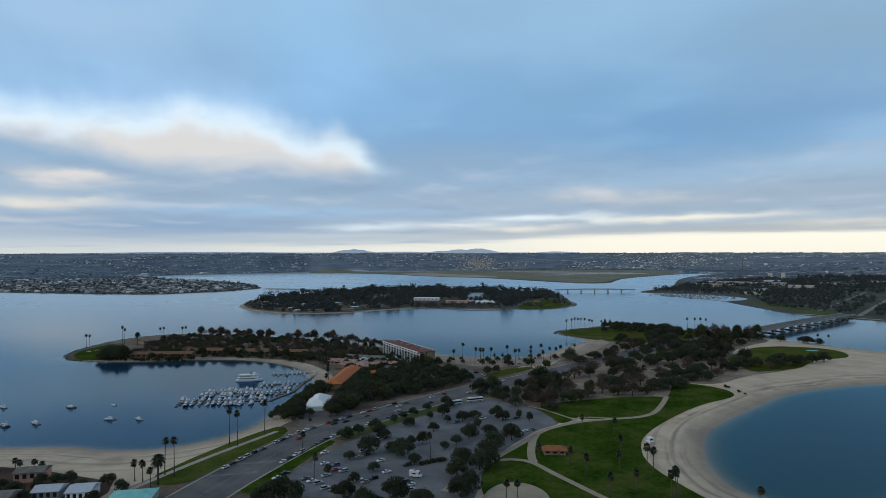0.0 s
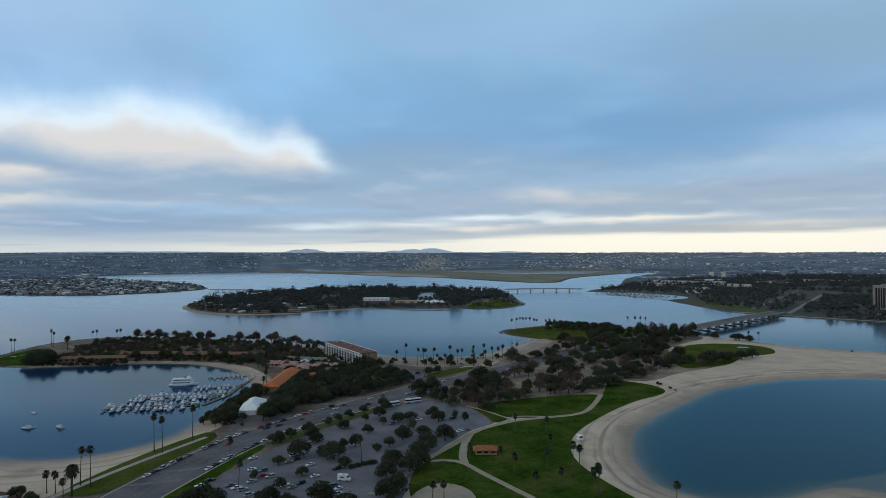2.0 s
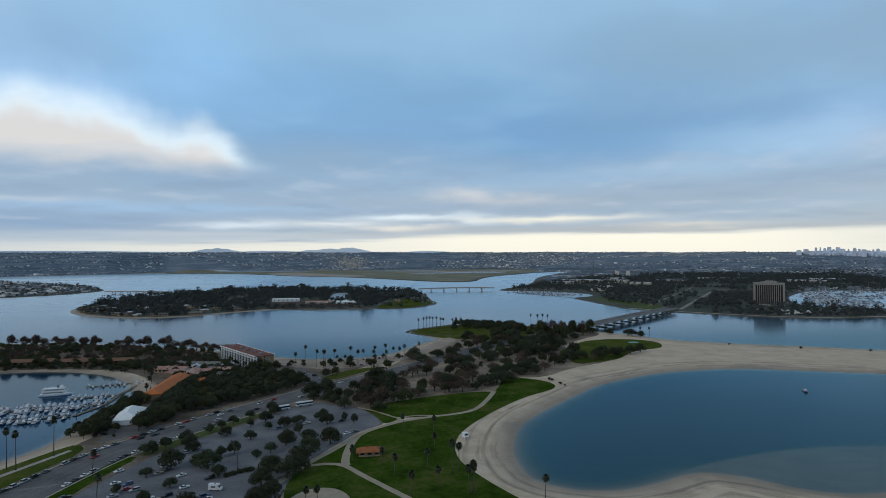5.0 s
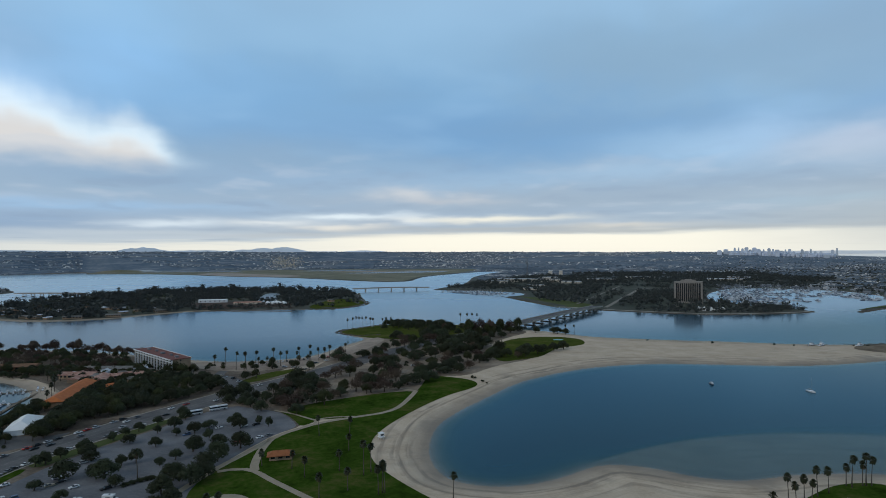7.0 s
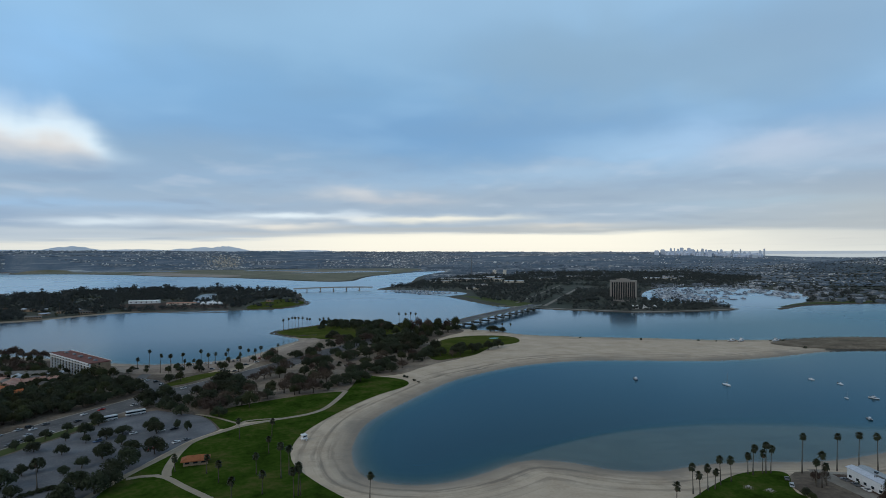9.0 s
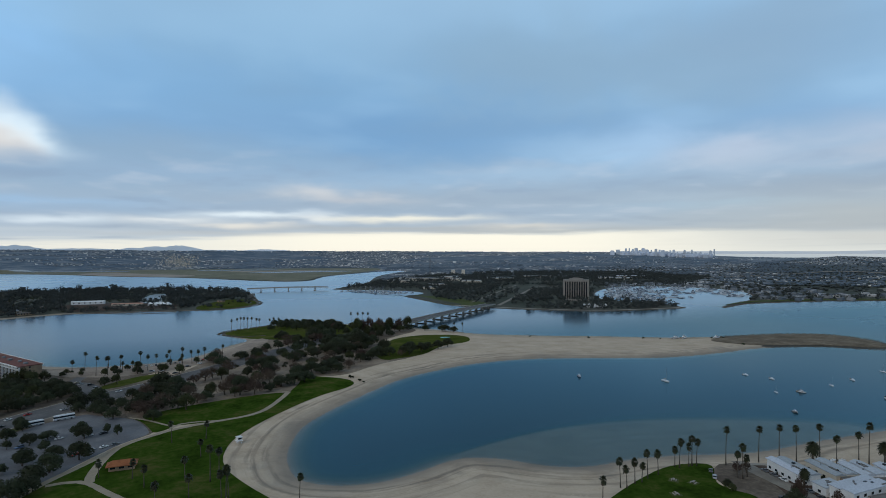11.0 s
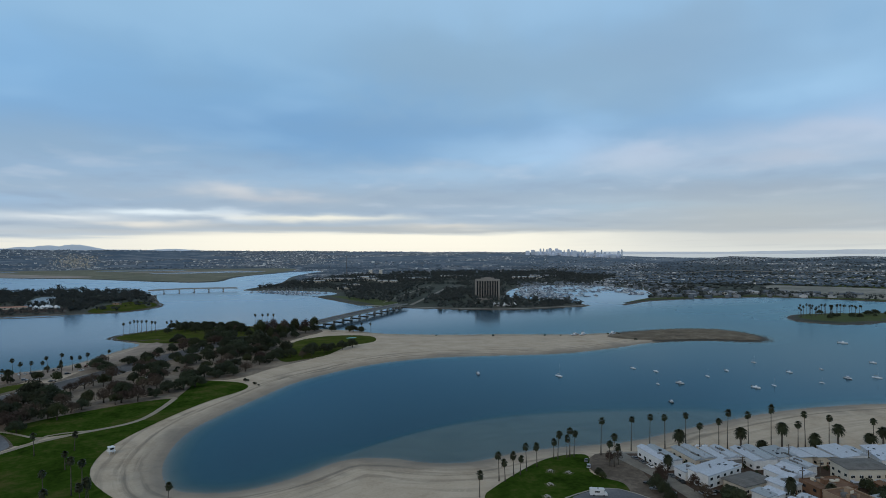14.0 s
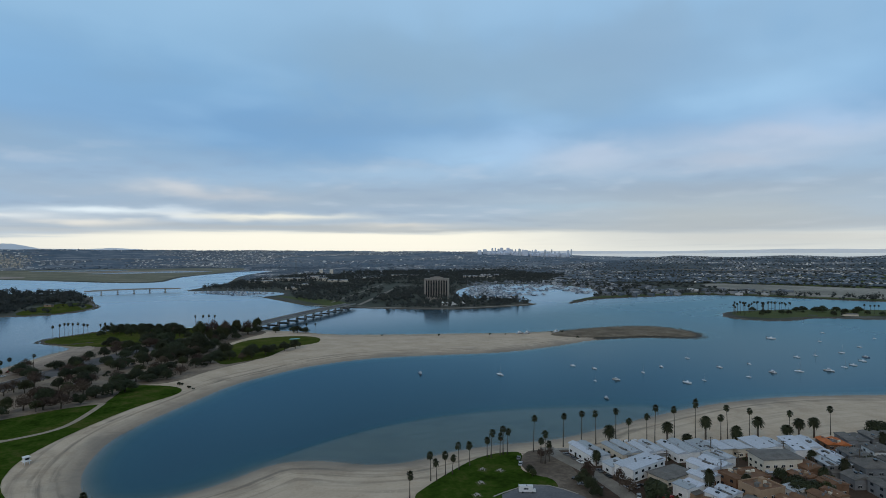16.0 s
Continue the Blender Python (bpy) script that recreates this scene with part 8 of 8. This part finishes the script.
draped("river_flat", RIVER_FLAT, RIVER_SAND, 0.3, "pale dry sand of a wide river channel", "river bed", 2, 60)
ribbon("far_road", [(1700, 1780), (1982, 1650), (2179, 1479), (2316, 1244), (2500, 900)], 26, LANE_MAT, 4.0, "pale freeway on its bank behind the basin", "road")
draped("river_park", [(1990, 640), (1960, 860), (1890, 1100), (2000, 1250), (2300, 1000), (2700, 300), (2450, 0)], DRY_GRASS, 0.4, "green river park behind the levee", "lawn", 1, 60)

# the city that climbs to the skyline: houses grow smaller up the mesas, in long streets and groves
# leaves and paint shifted to blue-grey, distance haze put into both palettes
HAZED_LEAVES = far_palette("hazed_city_leaves", [(0.0, (0.075, 0.112, 0.158)), (0.6, (0.095, 0.135, 0.182)), (1.0, (0.125, 0.162, 0.205))])
HAZED_PAINT = far_palette("hazed_city_paint", [(0.0, (0.10, 0.135, 0.18)), (0.4, (0.16, 0.195, 0.235)), (0.68, (0.24, 0.265, 0.295)), (0.86, (0.42, 0.43, 0.44)), (0.93, (0.75, 0.75, 0.74)), (1.0, (0.9, 0.88, 0.84))])
MARSH_OUT = np.array([(-1420, 4640), (-1310, 4250), (-1000, 4100), (-640, 3780), (-300, 3250), (300, 2380), (430, 2270), (570, 2480), (760, 2850), (1180, 3700), (1400, 4300), (700, 4560), (-300, 4660)], float)


def shrink(z):
    return np.clip((100 - z) / 120, 0.16, 1.0)


def streets(p, z, seed):
    """A slow pattern drawn out along the skyline, high where the city is built up."""
    az, r = np.degrees(np.arctan2(p[:, 0] - 60, p[:, 1])), np.hypot(p[:, 0] - 60, p[:, 1])
    up = np.degrees(np.arctan2(z - 108, r))
    return np.array([noise.noise((a * 0.10, u * 4.5, seed)) + 0.8 * noise.noise((a * 0.3, u * 11.0, seed + 3)) for a, u in zip(az, up)])


p = sector(130000, 2100, 4870, -60, 74)
ok, z = in_land(p, 40, 99999)
d_flat = np.maximum(inside_distance(np.array(RIVER_FLAT, float), p[:, 0], p[:, 1]), inside_distance(MARSH_OUT, p[:, 0], p[:, 1]))
ok &= (inside_distance(DARK_WOODS, p[:, 0], p[:, 1]) < 0) & (d_flat < 0)
q, zq = p[ok], z[ok]
w = streets(q, zq, 9.1)
south = (q[:, 0] - 60) / np.hypot(q[:, 0] - 60, q[:, 1]) > 0.60
sel = np.flatnonzero((w > 0.06) & (~south | (npr.uniform(size=len(q)) < 0.6)))[:30000]
far_houses("city_houses", q[sel], zq[sel], np.where(south[sel], 6.5 * np.maximum(shrink(zq[sel]), 0.5), npr.uniform(3.0, 8.5, len(sel)) * np.maximum(shrink(zq[sel]), 0.7)), "countless pale houses of a city climbing to the skyline", far, HAZED_PAINT, 0.9, 2.0)
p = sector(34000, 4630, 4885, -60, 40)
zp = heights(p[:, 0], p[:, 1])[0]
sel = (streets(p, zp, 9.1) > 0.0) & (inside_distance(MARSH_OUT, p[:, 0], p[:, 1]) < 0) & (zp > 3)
far_houses("slope_houses", p[sel], zp[sel], npr.uniform(2.5, 7.0, sel.sum()), "tight rows of small pale houses on the far mesa's slope", far, HAZED_PAINT, 0.7, 2.2)
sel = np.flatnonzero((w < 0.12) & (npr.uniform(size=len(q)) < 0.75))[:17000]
far_woods("city_trees", q[sel], zq[sel], 7.5 * shrink(zq[sel]), 3, "dark trees between the far houses", far, 0.8, "trees", HAZED_LEAVES)
p = sector(15000, 1900, 4500, 37, 75)
ok, z = in_land(p, 60, 99999)
ok &= inside_distance(np.array(RIVER_FLAT, float), p[:, 0], p[:, 1]) < 0
far_woods("ridge_trees", p[ok][:5200], z[ok][:5200], 7 * np.maximum(shrink(z[ok][:5200]), 0.5), 4, "dark trees covering the southern ridge among houses", far, 0.9)
p = sector(2600, 4860, 4899, -60, 44)
p = clumpy(p, 0.012, -0.05)
far_woods("skyline_trees", p, heights(p[:, 0], p[:, 1])[0], npr.uniform(1.0, 4.5, len(p)), 3, "tiny trees along the far mesa's rim", far, 1.1, "trees", HAZED_LEAVES)
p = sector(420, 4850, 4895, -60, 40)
far_houses("rim_houses", p, heights(p[:, 0], p[:, 1])[0], npr.uniform(3.0, 9.0, len(p)), "small pale houses along the far mesa's rim", far, HAZED_PAINT, 0.8)
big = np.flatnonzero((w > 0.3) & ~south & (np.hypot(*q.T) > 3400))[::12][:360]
far_houses("city_halls", q[big], zq[big], 34 * shrink(zq[big]), "large pale halls and stores of the far city", far, HAZED_PAINT)
# a knoll of houses above the marsh, a patch of sunlight put into their paint
SUNLIT_PAINT = far_palette("sunlit_house_paint", [(0.0, (0.36, 0.31, 0.24)), (0.5, (0.58, 0.50, 0.39)), (1.0, (0.85, 0.77, 0.63))])
p = sector(1500, 4690, 4850, -3.4, 0.6)
p = p[np.hypot((np.degrees(np.arctan2(p[:, 0] - 60, p[:, 1])) + 1.4) / 2.0, (np.hypot(p[:, 0] - 60, p[:, 1]) - 4760) / 70) < npr.uniform(0.2, 1.0, len(p))][:420]
zq2 = heights(p[:, 0], p[:, 1])[0]
far_houses("knoll_houses", p, zq2 + 1.0, 7 * np.maximum(shrink(zq2), 0.5), "far knoll houses painted bright cream as if sunlit", far, SUNLIT_PAINT, 1.0)
# the marsh island
MARSH = material("marsh_grass", ((0.115, 0.12, 0.085), (0.165, 0.165, 0.115), (0.26, 0.23, 0.18)), 0.006, 0.05, 0.9, spec=0.1)
MUD = material("mud", ((0.26, 0.215, 0.18), (0.36, 0.31, 0.27)), 0.01, 0.1, 0.8, spec=0.2)
draped("marsh", [(-1330, 4560), (-1290, 4300), (-1230, 4175), (-990, 4145), (-630, 3835), (-292, 3300), (-14, 3066), (160, 2790), (335, 2460), (420, 2385), (490, 2430), (545, 2610), (640, 2880), (900, 3230), (1150, 3650), (1330, 4200), (600, 4480), (-400, 4600)], MARSH, 0.6, "flat dull green marsh island", "marsh", 2, 80)
draped("lagoon", [(-1100, 4600), (-960, 4400), (-880, 4330), (-600, 4240), (-370, 4130), (-300, 4200), (-380, 4400), (-700, 4560)], LAGOON, 1.0, "pale still lagoon in the marsh", "lagoon", 2, 60)
draped("lagoon", [(50, 4290), (98, 4070), (300, 4010), (523, 3984), (590, 4100), (547, 4240), (300, 4290)], LAGOON, 1.0, "pale still lagoon in the marsh", "lagoon", 2, 60)
draped("lagoon", [(285, 3490), (420, 3430), (589, 3410), (900, 3440), (960, 3600), (800, 3760), (560, 3650), (420, 3610)], LAGOON, 1.0, "pale still lagoon in the marsh", "lagoon", 2, 60)
draped("mud_flat", [(-600, 3830), (-292, 3305), (-60, 3120), (40, 3070), (80, 3230), (-110, 3480), (-280, 3800), (-420, 3980)], MUD, 0.8, "pale brown mud flat at the marsh edge", "mud flat", 2, 60)
draped("mud_flat", [(160, 3830), (420, 3680), (780, 3800), (1060, 3790), (1120, 3900), (500, 3930)], MUD, 0.8, "pale brown mud flat at the marsh edge", "mud flat", 2, 60)

# the far downtown, standing on the skyline, its haze put into the concrete's colour
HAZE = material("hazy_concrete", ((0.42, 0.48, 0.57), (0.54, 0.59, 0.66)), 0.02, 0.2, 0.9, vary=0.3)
# pale blue of the mountains is air haze put into the base colour
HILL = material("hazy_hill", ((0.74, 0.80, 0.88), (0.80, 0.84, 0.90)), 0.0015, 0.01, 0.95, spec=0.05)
dr = random.Random(3)
az0 = 39.0
DOWNTOWN = [(-0.6, 14), (-0.1, 20), (0.3, 12), (0.6, 26), (0.9, 30), (1.2, 22), (1.5, 34), (1.8, 26), (2.1, 30), (2.4, 24), (2.8, 16), (3.2, 38), (3.5, 24), (3.8, 30), (4.1, 26), (4.4, 34), (4.7, 28), (5.0, 32), (5.3, 20), (5.6, 26), (5.9, 24), (6.2, 36), (6.5, 30), (6.9, 30), (7.3, 18), (7.7, 42), (8.0, 44)]
for off, h in DOWNTOWN:
    a, r = radians(az0 + off), 4690 + dr.uniform(-70, 70)
    x, y = 60 + r * math.sin(a), r * math.cos(a)
    t = thing("office_tower", "hazy blue-grey office tower on the skyline", "office tower", sized(x, y, level(x, y) - 4, -math.degrees(a)), "downtown towers")
    w = dr.choice([5, 7, 9, 13, 17]) * dr.uniform(0.9, 1.1)
    h = h * 0.85 + dr.uniform(-6, 8)
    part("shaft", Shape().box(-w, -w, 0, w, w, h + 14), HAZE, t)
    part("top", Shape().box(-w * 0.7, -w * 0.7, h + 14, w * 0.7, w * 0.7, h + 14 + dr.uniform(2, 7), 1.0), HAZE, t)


p = sector(360, 4640, 4800, 39.2, 46.8)
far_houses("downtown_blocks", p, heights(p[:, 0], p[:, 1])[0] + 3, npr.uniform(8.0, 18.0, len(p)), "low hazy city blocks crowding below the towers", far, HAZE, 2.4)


def far_peak(label, parts_, mat):
    """A far mountain: overlapping uneven ridges behind the mesas."""
    s = Shape()
    for az, wid, h, base in parts_:
        n = 26
        row = []
        for k in range(n + 1):
            u = k / n
            a = radians(az + (u - 0.5) * wid)
            z = base + h * max(0.0, math.sin(math.pi * u)) ** 1.5 * (1 + 0.45 * noise.noise((az + u * 6.0, 1.7, 0)) + 0.25 * noise.noise((az + u * 17.0, 4.7, 0)))
            row.append((a, z))
        for a, z in row:
            for r, zz in ((4905, 90), (4925, z)):
                s.v.append((60 + r * math.sin(a), r * math.cos(a), zz))
        m = len(s.v) - 2 * (n + 1)
        s.f += [(m + 2 * k, m + 2 * k + 2, m + 2 * k + 3, m + 2 * k + 1) for k in range(n)]
    me = s.mesh("mountain", True)
    me.materials.append(mat)
    return tagged(new("mountain_backdrop", me), label, "mountain", kind="structure")


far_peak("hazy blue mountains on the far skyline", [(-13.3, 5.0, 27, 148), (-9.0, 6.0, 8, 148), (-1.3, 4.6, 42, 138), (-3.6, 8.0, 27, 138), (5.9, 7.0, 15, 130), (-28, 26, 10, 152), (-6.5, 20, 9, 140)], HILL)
# headland nearly white: its haze is in the colour too
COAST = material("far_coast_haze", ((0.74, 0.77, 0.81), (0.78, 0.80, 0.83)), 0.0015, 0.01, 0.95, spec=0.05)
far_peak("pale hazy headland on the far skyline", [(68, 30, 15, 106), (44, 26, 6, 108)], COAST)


# ---------------------------------------------------------------- rock edges
def rocks(name, line, rng, width, per_metre, label, size=1.1, lift=0.2):
    v, f, places = [], [], []
    p = np.array(line, float)
    for a, b in zip(p[:-1], p[1:]):
        L = np.hypot(*(b - a))
        nrm = np.array([-(b - a)[1], (b - a)[0]]) / L
        places += [a + (b - a) * rng.random() + nrm * rng.uniform(-width / 2, width / 2) for _ in range(int(L * per_metre))]
    places = np.array(places)
    for c, g in zip(places, heights(places[:, 0], places[:, 1])[0]):
        r, n, z = size * rng.uniform(0.5, 1.4), len(v), max(g, -0.3) + lift
        for k in range(6):
            d = Vector(((1, 0, 0), (0, 1, 0), (-1, 0, 0), (0, -1, 0), (0, 0, 0.7), (0, 0, -0.7))[k]) * r * rng.uniform(0.7, 1.2)
            v.append((c[0] + d.x, c[1] + d.y, z + d.z))
        f += [(n + a_, n + b_, n + 4) for a_, b_ in ((0, 1), (1, 2), (2, 3), (3, 0))] + [(n + b_, n + a_, n + 5) for a_, b_ in ((0, 1), (1, 2), (2, 3), (3, 0))]
    me = bpy.data.meshes.new(name)
    me.from_pydata(v, [], f)
    me.materials.append(ROCK)
    return tagged(new(name, me), label, "rocks", kind="stuff")


ribbon("levee_lawn", [(1060, 900), (1130, 918), (1240, 910), (1412, 876), (1518, 795), (1548, 660), (1590, 490)], 26, DRY_GRASS, 0.5, "dry green grass along the levee", "lawn")
ribbon("levee_path", [(1060, 922), (1130, 940), (1250, 932), (1424, 898), (1540, 808), (1572, 664), (1614, 490)], 7, LANE_MAT, 0.6, "pale path along the top of the levee", "path")
ribbon("quay", [(566, 1120), (610, 1044), (675, 969), (753, 897), (838, 884), (930, 878), (952, 892)], 5, CONCRETE, 0.7, "pale concrete walk along the hotel waterfront", "path")
rr = random.Random(9)
SPIT_CREST = material("scrub_crest", ((0.08, 0.064, 0.046), (0.15, 0.118, 0.083), (0.25, 0.205, 0.155)), 0.05, 0.4, 0.9, spec=0.1)
draped("spit_scrub", [(640, 532), (700, 548), (752, 546), (800, 533), (830, 511), (831, 474), (813, 434), (790, 416), (768, 418), (748, 448), (710, 468), (672, 482), (648, 500)], SPIT_CREST, 0.3, "brown scrubby crest of the rock spit", "scrub", 2, 14)
rocks("riprap", [(690, 558), (751, 556), (803, 543), (840, 516), (842, 474), (821, 428), (792, 406), (762, 409), (738, 446), (704, 462), (668, 474)], rr, 9, 1.6, "dark tumbled rock edge of the sand spit", 0.7)
rocks("riprap", [(160, 795), (131, 800), (103, 846), (114, 879), (150, 904), (189, 934), (270, 908)], rr, 5, 3.0, "dark rock edge of the channel lawn", 0.7)
rocks("riprap", [(70, 1226), (118, 1214), (162, 1252), (194, 1302), (209, 1357), (204, 1440), (208, 1560), (218, 1700)], rr, 6, 0.8, "grey rock edge of the isle", 1.4)
rocks("riprap", [(1040, 530), (1020, 495), (1028, 455), (1063, 432), (1121, 433), (1160, 402), (1181, 357), (1300, 278)], rr, 6, 0.8, "grey rock edge of the islet", 1.4)
rocks("riprap", [(470, 1690), (502, 1575), (558, 1440), (558, 1275), (559, 1120), (603, 1038), (669, 963), (749, 890), (838, 877), (933, 871), (960, 891)], rr, 6, 0.8, "grey rock bank of the far channel shore", 1.4)
rocks("riprap", [(1030, 862), (1020, 850), (1120, 891), (1235, 886), (1403, 853), (1499, 778), (1525, 652), (1563, 490)], rr, 7, 0.8, "grey rock jetty and levee bank", 1.5)
rocks("riprap", [(-400, 604), (-447, 615), (-473, 644), (-489, 692), (-492, 760), (-474, 818)], rr, 4, 2.0, "rock edge of the resort point", 0.6)

# planting and parked cars between the beach houses
hr = random.Random(21)
HOMES_GROUND = [(331, 202), (345, 196), (400, 165), (460, 126), (494, 112), (486, 88), (405, 74), (330, 98), (320, 130), (329, 165)]


def clear_of_homes(x, y, gap):
    for hx, hy, hw, hl, ht in HOMES:
        c, sn = math.cos(radians(ht)), math.sin(radians(ht))
        if abs((x - hx) * c + (y - hy) * sn) < hw / 2 + gap and abs((y - hy) * c - (x - hx) * sn) < hl / 2 + gap:
            return False
    return True


spots = scattered(HOMES_GROUND, 420, 2.2, hr)
for x, y in [p for p in spots if clear_of_homes(*p, 0.4)][:60]:
    plant(SHRUB, x, y, hr.uniform(0.35, 0.75), hr.uniform(0.5, 1.3), group="yard shrubs")
for x, y in [p for p in spots if clear_of_homes(*p, 2.4)][-14:]:
    park(x, y, -25 + 90 * hr.randrange(2), None, "cars by the beach houses", 0.25)
for x, y in [p for p in spots if clear_of_homes(*p, 2.0)][60:76]:
    plant([*BROAD, *OLIVE, *BARE], x, y, hr.uniform(0.45, 0.7), hr.uniform(0.7, 1.0), group="yard trees")
# the shore car park behind the hotel
for k in range(22):
    x, y = 0 + 4.6 * k * 0.9, 612 + hr.uniform(-2, 2) + 1.1 * k
    if hr.random() < 0.7:
        park(x, y, 90 + hr.uniform(-5, 5), None, "shore car park", 0.16)
for x, y in scattered([(-45, 612), (-20, 575), (20, 572), (50, 585), (90, 630), (70, 640), (20, 606), (-20, 625)], 20, 7.5, hr):
    plant(hr.choice([BROAD, OLIVE, SHRUB, LOLLY]), x, y, hr.uniform(0.6, 1.0), group="shore trees")
for k in range(9):
    plant_palm(FANS, -30 + 14 * k + hr.uniform(-4, 4), 618 + hr.uniform(-8, 6) + k, hr.uniform(9, 16), 1.1, "fan palms")

for ob in MODELS:
    for o in (*ob.children_recursive, ob):
        bpy.data.objects.remove(o)
